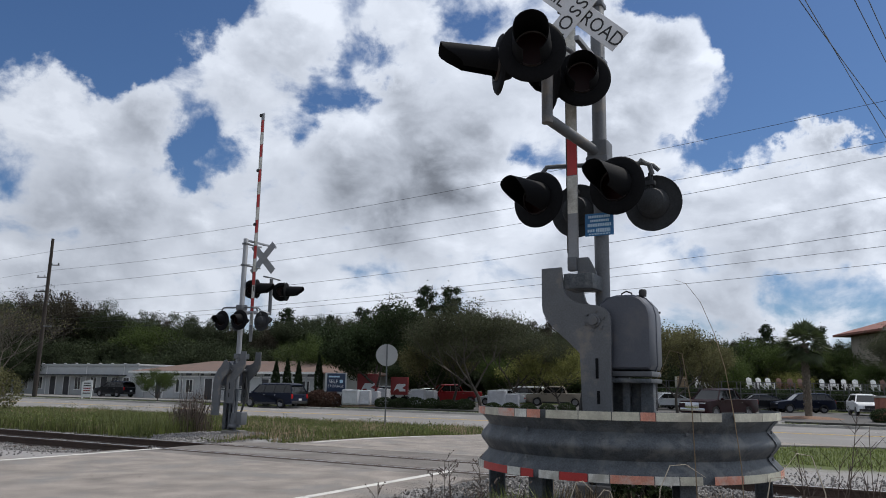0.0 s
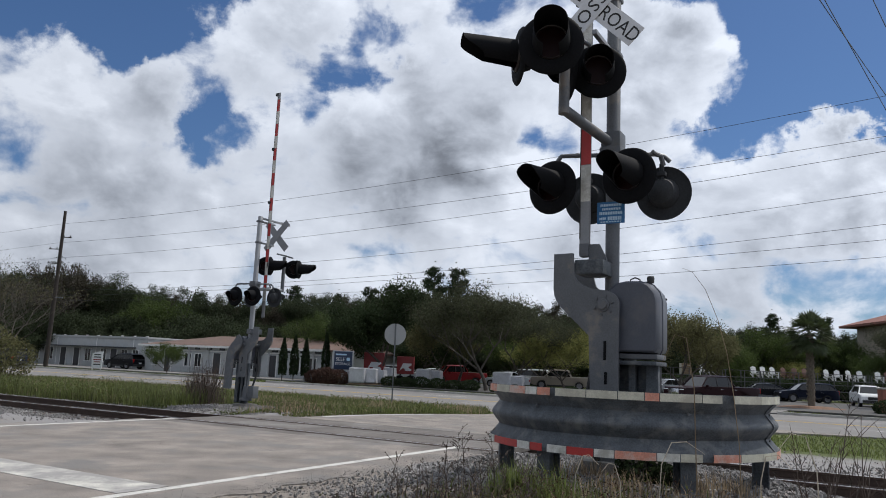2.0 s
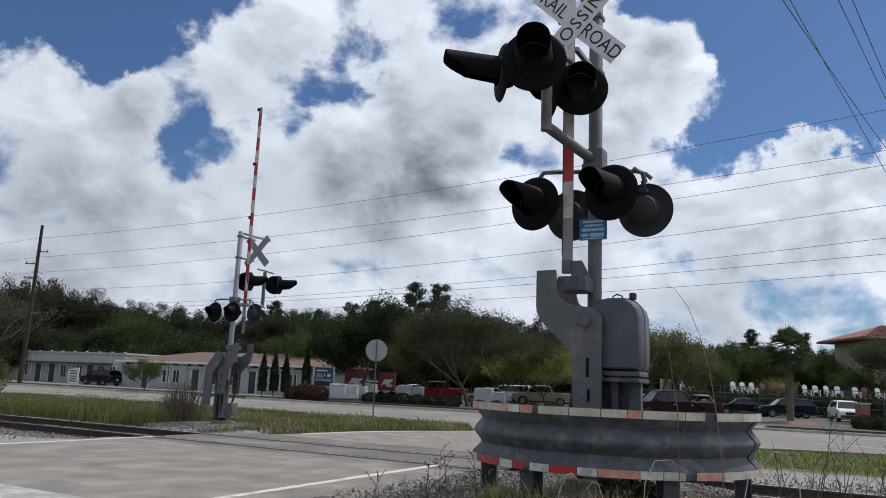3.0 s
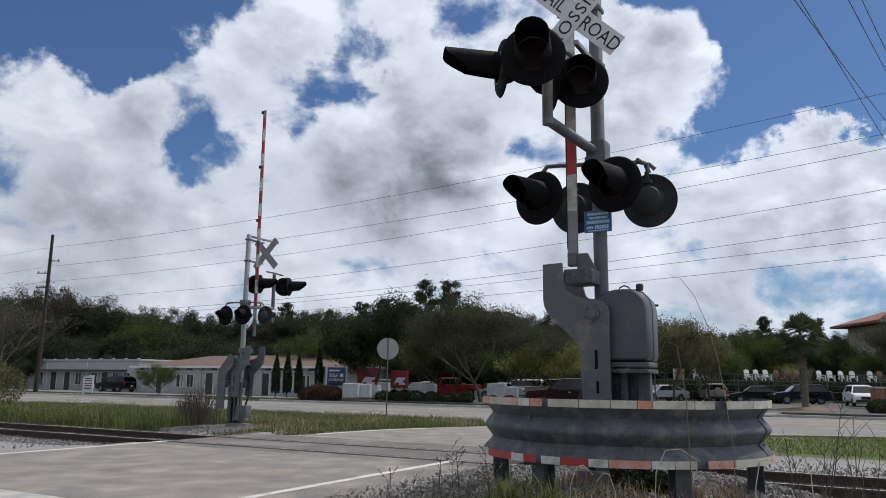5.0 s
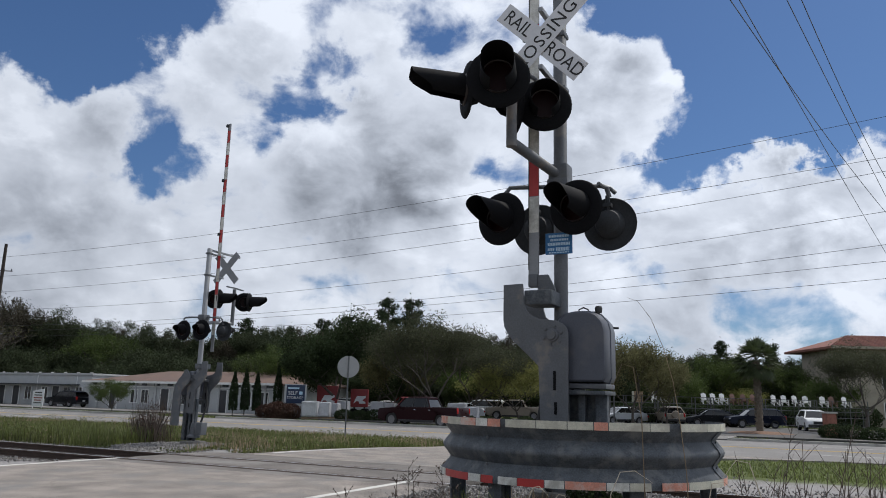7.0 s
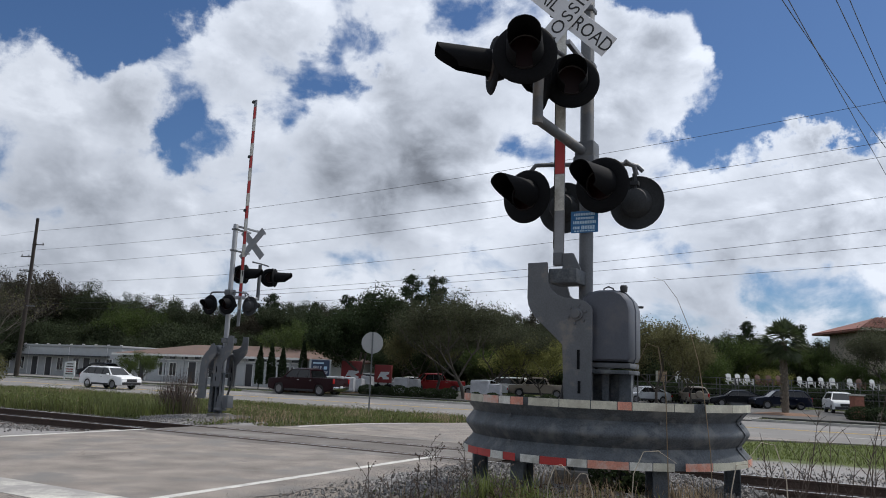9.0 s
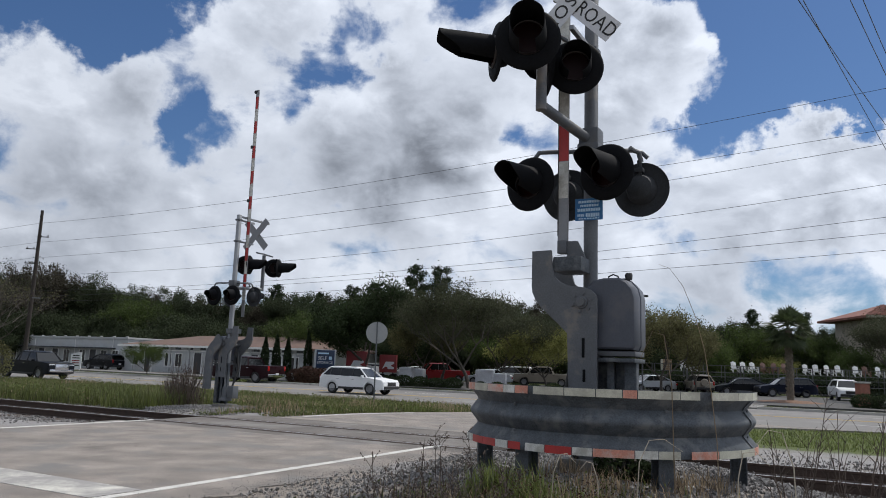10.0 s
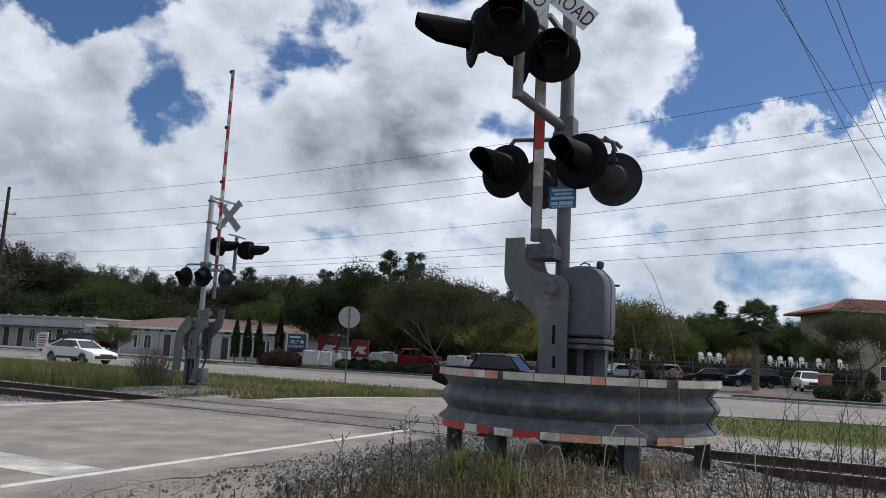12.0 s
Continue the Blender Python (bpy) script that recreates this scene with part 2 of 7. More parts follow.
WHITE_TAPE = material("white_reflective_sheet", (0.58, 0.58, 0.54), 0.45, 0.0, 0.15, 9, 80, 0.05, (0.36, 0.35, 0.31), 0.5)
CREAM_TAPE = material("yellowed_reflective_sheet", (0.50, 0.49, 0.40), 0.45, 0.0, 0.15, 9, 80, 0.05, (0.36, 0.34, 0.28), 0.5)
CABLE = material("black_cable", (0.02, 0.02, 0.02), 0.5, 0, 0.1, 8, 60, 0.0)
CONDUIT = material("grey_conduit", (0.13, 0.13, 0.135), 0.55, 0.1, 0.1, 8, 60, 0.0)
RAIL = material("rusted_rail_steel", (0.055, 0.036, 0.028), 0.75, 0.2, 0.3, 6, 50, 0.2)
RAIL_TOP = material("worn_rail_head", (0.55, 0.54, 0.52), 0.3, 0.9, 0.1, 6, 50, 0.05)
TIMBER = material("creosoted_tie", (0.06, 0.045, 0.036), 0.85, 0, 0.3, 7, 50, 0.3, (0.12, 0.10, 0.09), 0.3, random_tint=0.15)
ASPHALT = material("worn_grey_asphalt", (0.204, 0.180, 0.160), 0.9, 0, 0.40, 1.6, 75, 0.9, (0.16, 0.152, 0.145), 0.4)
MAIN_ASPHALT = material("pale_road_asphalt", (0.155, 0.148, 0.141), 0.85, 0, 0.12, 0.35, 60, 0.3, (0.21, 0.20, 0.195), 0.35)
# car park asphalt with the shade of the trees put into its colour
SHADED_LOT_ASPHALT = material("shaded_lot_asphalt", (0.062, 0.060, 0.058), 0.9, 0, 0.2, 0.5, 60, 0.3, (0.09, 0.087, 0.084), 0.3)
PANEL = material("dark_crossing_asphalt", (0.118, 0.106, 0.096), 0.9, 0, 0.28, 1.2, 130, 0.6, (0.19, 0.18, 0.17), 0.4)
PAINT = material("worn_white_road_paint", (0.50, 0.49, 0.46), 0.7, 0, 0.18, 5, 80, 0.2, (0.30, 0.29, 0.28), 0.35)
PAINT_OLD = material("scuffed_white_road_paint", (0.48, 0.465, 0.42), 0.75, 0, 0.2, 3, 60, 0.2, (0.26, 0.25, 0.24), 0.75)
KERB = material("concrete_kerb", (0.38, 0.37, 0.34), 0.85, 0, 0.14, 3, 60, 0.2, (0.25, 0.24, 0.22), 0.3)
CONCRETE = material("cast_concrete", (0.14, 0.135, 0.125), 0.85, 0, 0.18, 4, 60, 0.25, (0.17, 0.16, 0.15), 0.4)
BALLAST = material("ballast_stone", (0.185, 0.178, 0.172), 0.85, 0, 0.3, 14, 120, 0.4, island=0.35)


# ---- mesh helpers ----
def mesh_ob(name, bm, mat, parent=None, label="", smooth_deg=None, loc=None):
    me = bpy.data.meshes.new(name)
    bmesh.ops.recalc_face_normals(bm, faces=bm.faces)
    bm.to_mesh(me)
    bm.free()
    for one in (mat if isinstance(mat, (list, tuple)) else [mat]):
        me.materials.append(one)
    if smooth_deg:
        me.shade_smooth()
        me.set_sharp_from_angle(angle=radians(smooth_deg))
    ob = new(name, me)
    if parent:
        ob.parent = parent
    if loc is not None:
        ob.matrix_basis = loc if isinstance(loc, Matrix) else Matrix.Translation(loc)
    if label:
        ob["label"] = label
    return ob


def part(name, bm, mat, parent, label="", smooth_deg=40, loc=None):
    return mesh_ob(name, bm, mat, parent, label, smooth_deg, loc)


def empty(name, m):
    ob = new(name)
    ob.empty_display_size = 0.2
    ob.matrix_basis = m
    return ob


def box(sx, sy, sz, at=(0, 0, 0), bevel=0.0, bm=None, seg=2, turn=None):
    """A box round the point at; bevelled."""
    b = bmesh.new()
    bmesh.ops.create_cube(b, size=1.0)
    bmesh.ops.scale(b, vec=(sx, sy, sz), verts=b.verts)
    if bevel:
        bmesh.ops.bevel(b, geom=b.edges[:], offset=bevel, segments=seg, affect="EDGES", profile=0.6)
    if turn is not None:
        bmesh.ops.transform(b, matrix=turn, verts=b.verts)
    bmesh.ops.translate(b, vec=at, verts=b.verts)
    return merge(bm, b)


def merge(bm, b, mat=0):
    if bm is None:
        if mat:
            for f in b.faces:
                f.material_index = mat
        return b
    table = {v: bm.verts.new(v.co) for v in b.verts}
    for f in b.faces:
        try:
            g = bm.faces.new([table[v] for v in f.verts])
            g.material_index = mat or f.material_index
        except ValueError:
            pass
    b.free()
    return bm


def tube(points, radius, bm=None, sides=10, caps=True, radii=None):
    """A pipe along points."""
    bm = bm or bmesh.new()
    pts = [Vector(p) for p in points]
    rings = []
    side = None
    for i, p in enumerate(pts):
        d = (pts[min(i + 1, len(pts) - 1)] - pts[max(i - 1, 0)]).normalized()
        if side is None or abs(side.dot(d)) > 0.95:
            side = d.orthogonal().normalized()
        side = (side - d * side.dot(d)).normalized()
        other = d.cross(side)
        r = radii[i] if radii else radius
        rings.append([bm.verts.new(p + (side * math.cos(a) + other * math.sin(a)) * r) for a in (2 * math.pi * k / sides for k in range(sides))])
    for a, b in zip(rings, rings[1:]):
        for k in range(sides):
            bm.faces.new((a[k], a[(k + 1) % sides], b[(k + 1) % sides], b[k]))
    if caps:
        bm.faces.new(rings[0][::-1])
        bm.faces.new(rings[-1])
    return bm


def lathe(profile, sides=32, bm=None, m=None):
    """Turns (r, z) pairs round z."""
    b = bmesh.new()
    rings = []
    for r, z in profile:
        if r < 1e-5:
            rings.append([b.verts.new((0, 0, z))])
        else:
            rings.append([b.verts.new((r * math.cos(2 * math.pi * k / sides), r * math.sin(2 * math.pi * k / sides), z)) for k in range(sides)])
    for a, c in zip(rings, rings[1:]):
        for k in range(sides):
            q = (k + 1) % sides
            if len(a) == 1 and len(c) == 1:
                continue
            if len(a) == 1:
                b.faces.new((a[0], c[q], c[k]))
            elif len(c) == 1:
                b.faces.new((a[k], a[q], c[0]))
            else:
                b.faces.new((a[k], a[q], c[q], c[k]))
    if m is not None:
        bmesh.ops.transform(b, matrix=m, verts=b.verts)
    return merge(bm, b)


def slab(outline, thick, bm=None, m=None, bevel=0.0):
    """A plate: outline in x, z, thickness along y."""
    b = bmesh.new()
    f = b.faces.new([b.verts.new((x, -thick / 2, z)) for x, z in outline])
    ext = bmesh.ops.extrude_face_region(b, geom=[f])
    bmesh.ops.translate(b, vec=(0, thick, 0), verts=[v for v in ext["geom"] if isinstance(v, bmesh.types.BMVert)])
    if bevel:
        bmesh.ops.bevel(b, geom=[e for e in b.edges if e.calc_face_angle(0) > 0.6], offset=bevel, segments=1, affect="EDGES")
    if m is not None:
        bmesh.ops.transform(b, matrix=m, verts=b.verts)
    return merge(bm, b)


def sheet(corners, thick, bm=None):
    """A slab on the ground by its top corners."""
    b = bm or bmesh.new()
    top = [b.verts.new(c) for c in corners]
    bot = [b.verts.new(Vector(c) - Vector((0, 0, thick))) for c in corners]
    b.faces.new(top)
    b.faces.new(bot[::-1])
    n = len(top)
    for i in range(n):
        b.faces.new((top[i], bot[i], bot[(i + 1) % n], top[(i + 1) % n]))
    return b


def letters(text, size, mat, parent, m, name="lettering", depth=0.002, align="CENTER", spacing=1.0):
    cu = bpy.data.curves.new(name, "FONT")
    cu.body, cu.size, cu.extrude, cu.align_x, cu.align_y = text, size, depth, align, "CENTER"
    cu.resolution_u, cu.space_character = 3, spacing
    tmp = bpy.data.objects.new(name, cu)
    scene.collection.objects.link(tmp)
    dg = bpy.context.evaluated_depsgraph_get()
    me = bpy.data.meshes.new_from_object(tmp.evaluated_get(dg))
    bpy.data.objects.remove(tmp)
    me.materials.clear()
    me.materials.append(mat)
    ob = new(name, me)
    ob.parent = parent
    ob.matrix_basis = m
    return ob


# ---- ground ----
def ground_z(x, y):
    s, w = to_plan(x, y)
    z = -0.03
    z -= 0.14 * smooth(8.9, 10.4, w)
    z -= 0.20 * smooth(14.0, 26.5, w)
    d = math.hypot(x - NEAR_MAST[0], y - NEAR_MAST[1])
    z += 0.34 * (1 - smooth(1.3, 3.6, d))
    d = math.hypot(x - FAR_MAST[0], y - FAR_MAST[1])
    z += 0.09 * (1 - smooth(0.8, 2.4, d))
    z += 0.05 * smooth(60, 300, w)
    in_road = smooth(ROAD_S0 + 0.05, ROAD_S0 + 0.4, s) * (1 - smooth(ROAD_S1 - 0.5, ROAD_S1 - 0.15, s)) * (1 - smooth(31, 32, w))
    z += (road_z(w) - 0.06 - z) * in_road
    edge = (1 - smooth(0.1, 1.6, max(ROAD_S0 - s, s - ROAD_S1, 0.0))) * (1 - in_road) * (1 - smooth(9.4, 10.4, w) * (1 - smooth(13.6, 14.4, w)))
    if w < MAIN_W0:
        z += (road_z(w) - 0.006 - z) * edge
    near = 1 - smooth(20, 60, math.hypot(x, y))
    z += 0.035 * near * (1 - in_road) * noise.noise(Vector((x * 0.6, y * 0.6, 0.3))) + 0.02 * near * (1 - in_road) * noise.noise(Vector((x * 2.1, y * 2.1, 4)))
    if w > MAIN_W0 - 1.2:
        z = min(z, MAIN_Z - 0.05 + 0.10 * smooth(MAIN_W1 + 0.2, MAIN_W1 + 1.5, w))
    return z


def road_z(w):
    return MAIN_Z * smooth(14.5, MAIN_W0, w)


def ground_mat():
    m = bpy.data.materials.new("verge_soil_gravel_and_turf")
    m.use_nodes = True
    t = m.node_tree
    b = t.nodes["Principled BSDF"]
    co = t.nodes.new("ShaderNodeTexCoord")

    def nz(scale, detail=5, rough=0.6):
        n = t.nodes.new("ShaderNodeTexNoise")
        n.inputs["Scale"].default_value, n.inputs["Detail"].default_value, n.inputs["Roughness"].default_value = scale, detail, rough
        t.links.new(co.outputs["Object"], n.inputs["Vector"])
        return n.outputs["Fac"]

    def mix(f, a, c):
        n = t.nodes.new("ShaderNodeMix")
        n.data_type = "RGBA"
        t.links.new(f, n.inputs[0])
        for k, v in ((6, a), (7, c)):
            if isinstance(v, tuple):
                n.inputs[k].default_value = (*v, 1)
            else:
                t.links.new(v, n.inputs[k])
        return n.outputs[2]

    def rng(x, a, c):
        n = t.nodes.new("ShaderNodeMapRange")
        n.interpolation_type = "SMOOTHSTEP"
        t.links.new(x, n.inputs[0])
        n.inputs[1].default_value, n.inputs[2].default_value = a, c
        return n.outputs[0]

    turn = t.nodes.new("ShaderNodeMapping")
    turn.inputs["Rotation"].default_value = (0, 0, radians(-TURN))
    t.links.new(co.outputs["Object"], turn.inputs["Vector"])
    xyz = t.nodes.new("ShaderNodeSeparateXYZ")
    t.links.new(turn.outputs[0], xyz.inputs[0])
    wob = t.nodes.new("ShaderNodeMath")
    wob.operation = "MULTIPLY_ADD"
    t.links.new(nz(0.7), wob.inputs[0])
    wob.inputs[1].default_value = 2.4
    t.links.new(xyz.outputs["Y"], wob.inputs[2])
    turf = mix(nz(0.5), (0.075, 0.095, 0.03), (0.12, 0.13, 0.045))
    turf = mix(rng(nz(9), 0.4, 0.65), turf, (0.05, 0.07, 0.02))
    stone = mix(nz(30), (0.12, 0.115, 0.115), (0.34, 0.33, 0.325))
    stone = mix(rng(nz(1.3), 0.5, 0.7), stone, (0.20, 0.18, 0.16))
    dirt = mix(nz(4), (0.17, 0.145, 0.12), (0.30, 0.27, 0.24))
    dirt = mix(rng(nz(26), 0.52, 0.66), dirt, (0.11, 0.10, 0.09))
    col = mix(rng(wob.outputs[0], 8.6, 9.6), dirt, stone)
    col = mix(rng(wob.outputs[0], 18.6, 19.8), col, turf)
    t.links.new(col, b.inputs["Base Color"])
    b.inputs["Roughness"].default_value = 0.95
    b.inputs["Specular IOR Level"].default_value = 0.2
    bp = t.nodes.new("ShaderNodeBump")
    bp.inputs["Strength"].default_value, bp.inputs["Distance"].default_value = 0.6, 0.03
    t.links.new(nz(32), bp.inputs["Height"])
    t.links.new(bp.outputs[0], b.inputs["Normal"])
    return m


def ramp_steps(edges):
    out = []
    for a, b, step in edges:
        n = max(1, round((b - a) / step))
        out += [a + (b - a) * i / n for i in range(n)]
    return out + [edges[-1][1]]


def build_ground():
    xs = ramp_steps([(-3000, -300, 300), (-300, -60, 30), (-60, -14, 2), (-14, 14, 0.22), (14, 60, 2), (60, 300, 30), (300, 3000, 300)])
    ys = ramp_steps([(-3000, -300, 300), (-300, -20, 20), (-20, 2, 1), (2, 28, 0.22), (28, 70, 1), (70, 300, 20), (300, 4000, 300)])
    verts = [(x, y, ground_z(x, y) if abs(x) < 320 and -40 < y < 330 else -0.25) for y in ys for x in xs]
    n = len(xs)
    faces = [(j * n + i, j * n + i + 1, (j + 1) * n + i + 1, (j + 1) * n + i) for j in range(len(ys) - 1) for i in range(n - 1)]
    me = bpy.data.meshes.new("ground")
    me.from_pydata(verts, [], faces)
    me.materials.append(ground_mat())
    me.shade_smooth()
    tagged(new("ground", me), "gravel shoulder, bare soil and turf verge beside the railway", "ground", kind="structure")


build_ground()


def strip(name, s0, s1, w0, w1, mat, label, category, lift=0.0, thick=0.06, steps=1, kind="structure", z=None, jag=0.0, rng=random.Random(5)):
    """A paved strip between two lengths along the railway and two across it, that follows the road's fall."""
    bm = bmesh.new()
    ws = [w0 + (w1 - w0) * i / steps for i in range(steps + 1)]
    rows = []
    for w in ws:
        h = (road_z(w) if z is None else z) + lift
        a, b = s0 + rng.uniform(-jag, jag), s1 + rng.uniform(-jag, jag)
        rows.append([bm.verts.new(plan(a, w, h)), bm.verts.new(plan(b, w, h)), bm.verts.new(plan(b, w, h - thick)), bm.verts.new(plan(a, w, h - thick))])
    for p, q in zip(rows, rows[1:]):
        for k in range(4):
            bm.faces.new((p[k], p[(k + 1) % 4], q[(k + 1) % 4], q[k]))
    bm.faces.new(rows[0])
    bm.faces.new(rows[-1][::-1])
    return tagged(mesh_ob(name, bm, mat), label, category, kind=kind)


def build_roads():
    strip("road", ROAD_S0, ROAD_S1, -14, 10.55, ASPHALT, "worn grey asphalt side road", "road", 0, 0.1, 60, jag=0.14)
    strip("road_crossing", ROAD_S0 + 0.1, ROAD_S1 - 0.05, 10.552, 13.9, PANEL, "dark asphalt infill of the level crossing between rails", "road", -0.004, 0.1, 8, jag=0.05)
    strip("road_beyond_crossing", ROAD_S0 + 1.2, ROAD_S1 - 0.05, 13.902, MAIN_W0, ASPHALT, "side road falling to the main road", "road", -0.002, 0.1, 24, jag=0.05)
    # flared corners of the junction
    for name, s_edge, sign in (("junction_flare", ROAD_S0 + 1.2, -1), ("junction_flare", ROAD_S1 - 0.05, 1)):
        rad = 5.2 if sign < 0 else 7.5
        bm = bmesh.new()
        c = [(s_edge, MAIN_W0 - rad)]
        for k in range(9):
            a = k / 8 * math.pi / 2
            c.append((s_edge + sign * rad * (1 - math.cos(a)), MAIN_W0 - rad + rad * math.sin(a)))
        c.append((s_edge, MAIN_W0))
        b = sheet([plan(s, w, road_z(w) - 0.001) for s, w in (c if sign > 0 else c[::-1])], 0.1, bm)
        tagged(mesh_ob(name, b, ASPHALT), "asphalt flare where the side road meets the main road", "road", kind="structure")
    strip("main_road", -330, 260, MAIN_W0, MAIN_W1, MAIN_ASPHALT, "pale multi-lane main road", "road", 0, 0.1, 1, z=MAIN_Z)
    # edge lines, stop bar
    strip("edge_line", -6.17, -6.04, -14, 11.2, PAINT, "worn white edge line on the side road", "road marking", 0.004, 0.005, 60, jag=0.008)
    strip("edge_line", -13.03, -12.9, -14, 11.2, PAINT, "worn white edge line on the side road", "road marking", 0.004, 0.005, 60, jag=0.008)
    strip("edge_line", -11.8, -11.67, 14.6, 19.9, PAINT, "worn white edge line past the crossing", "road marking", 0.004, 0.005, 10, jag=0.008)
    strip("edge_line", -6.17, -6.04, 14.6, 20.4, PAINT, "worn white edge line past the crossing", "road marking", 0.004, 0.005, 10, jag=0.008)
    strip("stop_bar", -9.55, -6.19, 4.55, 5.15, PAINT_OLD, "scuffed white stop bar before the railway", "road marking", 0.005, 0.005, 12, jag=0.02)
    for i in range(-26, 22):
        for w in (32.5, 39.6):
            strip("lane_dash", i * 12.0, i * 12.0 + 3, w, w + 0.12, PAINT, "white lane dash on the main road", "road marking", 0.004, 0.005, 1, z=MAIN_Z)
    for w in (35.9, 36.2):
        strip("centre_line", -330, 260, w, w + 0.12, material("yellow_road_paint", (0.45, 0.30, 0.05), 0.7), "yellow centre line of the main road", "road marking", 0.004, 0.005, 1, z=MAIN_Z)
    for w in (TRACK_W - 0.66, TRACK_W + 0.66, TRACK_W - 0.86, TRACK_W + 0.86):
        strip("flangeway", ROAD_S0 + 0.15, ROAD_S1 - 0.1, w - 0.035, w + 0.035, RAIL, "dark flangeway groove beside the rail", "road joint", 0.0035, 0.004, 2)
    # kerbs along the far side
    strip("kerb", -330, -46, MAIN_W1, MAIN_W1 + 0.3, KERB, "concrete kerb along the main road", "kerb", 0.13, 0.3, 1, z=MAIN_Z)
    strip("kerb", -40, -12.5, MAIN_W1, MAIN_W1 + 0.3, KERB, "concrete kerb along the main road", "kerb", 0.13, 0.3, 1, z=MAIN_Z)
    strip("kerb", -4.5, 260, MAIN_W1, MAIN_W1 + 0.3, KERB, "concrete kerb along the main road", "kerb", 0.13, 0.3, 1, z=MAIN_Z)
    # tree shade over this lot is painted in by the darker asphalt
    strip("parking_lot", -40, 120, MAIN_W1 + 5.2, MAIN_W1 + 32, SHADED_LOT_ASPHALT, "grey asphalt car park behind the planted verge", "pavement", 0.08, 0.1, 1, z=MAIN_Z)
    strip("parking_lot", -120, -41, MAIN_W1 + 6, MAIN_W1 + 16, MAIN_ASPHALT, "grey asphalt forecourt of the low white buildings", "pavement", 0.08, 0.1, 1, z=MAIN_Z)
    strip("lot_entrance", -12.5, -4.5, MAIN_W1 - 0.05, MAIN_W1 + 5.3, MAIN_ASPHALT, "asphalt entrance of the car park", "pavement", 0.07, 0.1, 1, z=MAIN_Z)


build_roads()


def build_cracks():
    """Thin open cracks in the side road's asphalt."""
    rng = random.Random(41)
    for k in range(26):
        s, w = rng.uniform(ROAD_S0 + 0.5, ROAD_S1 - 0.8), rng.uniform(3.5, 10.2)
        a = rng.choice((0.1, 1.5, 0.0, 2.9)) + rng.gauss(0, 0.25)
        bm = bmesh.new()
        rows = []
        for i in range(rng.randint(4, 10)):
            wd = rng.uniform(0.0015, 0.005)
            n = (-math.sin(a), math.cos(a))
            rows.append([bm.verts.new(plan(s + n[0] * wd * e, w + n[1] * wd * e, 0.0022)) for e in (-1, 1)])
            a += rng.gauss(0, 0.6)
            s, w = s + math.cos(a) * 0.10, w + math.sin(a) * 0.10
            if not (ROAD_S0 + 0.2 < s < ROAD_S1 - 0.3 and w < 10.4):
                break
        if len(rows) < 3:
            bm.free()
            continue
        for p, q in zip(rows, rows[1:]):
            bm.faces.new((p[0], p[1], q[1], q[0]))
        tagged(mesh_ob("road_crack", bm, RAIL), "thin dark crack in the worn asphalt", "road crack", "cracks in the side road", "structure")


build_cracks()


# ---- railway ----
RAIL_OUT = ((-0.07, -0.17), (0.07, -0.17), (0.07, -0.155), (0.012, -0.135), (0.012, -0.045), (0.036, -0.035), (0.036, -0.006), (0.026, 0), (-0.026, 0),
            (-0.036, -0.006), (-0.036, -0.035), (-0.012, -0.045), (-0.012, -0.135), (-0.07, -0.155))


def build_track():
    for w, lab in ((TRACK_W - 0.755, "rusted steel rail with a worn bright head"), (TRACK_W + 0.755, "rusted steel rail with a worn bright head")):
        bm = bmesh.new()
        rows = []
        for s in (-180, 160):
            rows.append([bm.verts.new(plan(s, w + a, z + 0.006)) for a, z in RAIL_OUT])
        n = len(RAIL_OUT)
        for k in range(n):
            f = bm.faces.new((rows[0][k], rows[0][(k + 1) % n], rows[1][(k + 1) % n], rows[1][k]))
            f.material_index = 1 if k == 7 else 0
        tagged(mesh_ob("rail", bm, [RAIL, RAIL_TOP]), lab, "rail", group="rails of the track", kind="structure")
    tie = box(0.23, 2.6, 0.17, bevel=0.012, seg=1)
    me = bpy.data.meshes.new("tie")
    tie.to_mesh(me)
    tie.free()
    me.materials.append(TIMBER)
    rng = random.Random(3)
    for i in range(-110, 60):
        s = i * 0.53
        if ROAD_S0 - 0.1 < s < ROAD_S1 + 0.1:
            continue
        ob = new("railway_tie", me)
        p = plan(s, TRACK_W, -0.245 + rng.uniform(-0.01, 0.01))
        ob.matrix_basis = Matrix.Translation(p) @ pose(0, 0, 0, 0, 0, TURN + rng.uniform(-1, 1))
        tagged(ob, "dark creosoted timber tie bedded in ballast", "railway tie", "ties of the track", "structure")


build_track()


def scatter_stones(name, spots, label, size=(0.013, 0.034), mat=BALLAST, seed=4):
    """Many small broken stones in one mesh."""
    rng = random.Random(seed)
    verts, faces = [], []
    for x, y, z in spots:
        r = rng.uniform(*size)
        m = Euler((rng.uniform(0, 6), rng.uniform(0, 6), rng.uniform(0, 6))).to_matrix()
        base = len(verts)
        for v in ((1, 0, 0), (-1, 0.1, 0), (0, 0.8, 0.1), (0.1, -0.9, 0), (0, 0.1, 0.7), (0, 0, -0.7)):
            p = m @ (Vector(v) * r * rng.uniform(0.7, 1.2))
            verts.append((x + p.x, y + p.y, z + p.z))
        faces += [tuple(base + k for k in f) for f in ((0, 2, 4), (2, 1, 4), (1, 3, 4), (3, 0, 4), (2, 0, 5), (1, 2, 5), (3, 1, 5), (0, 3, 5))]
    me = bpy.data.meshes.new(name)
    me.from_pydata(verts, [], faces)
    me.materials.append(mat)
    tagged(new(name, me), label, "gravel", kind="stuff")


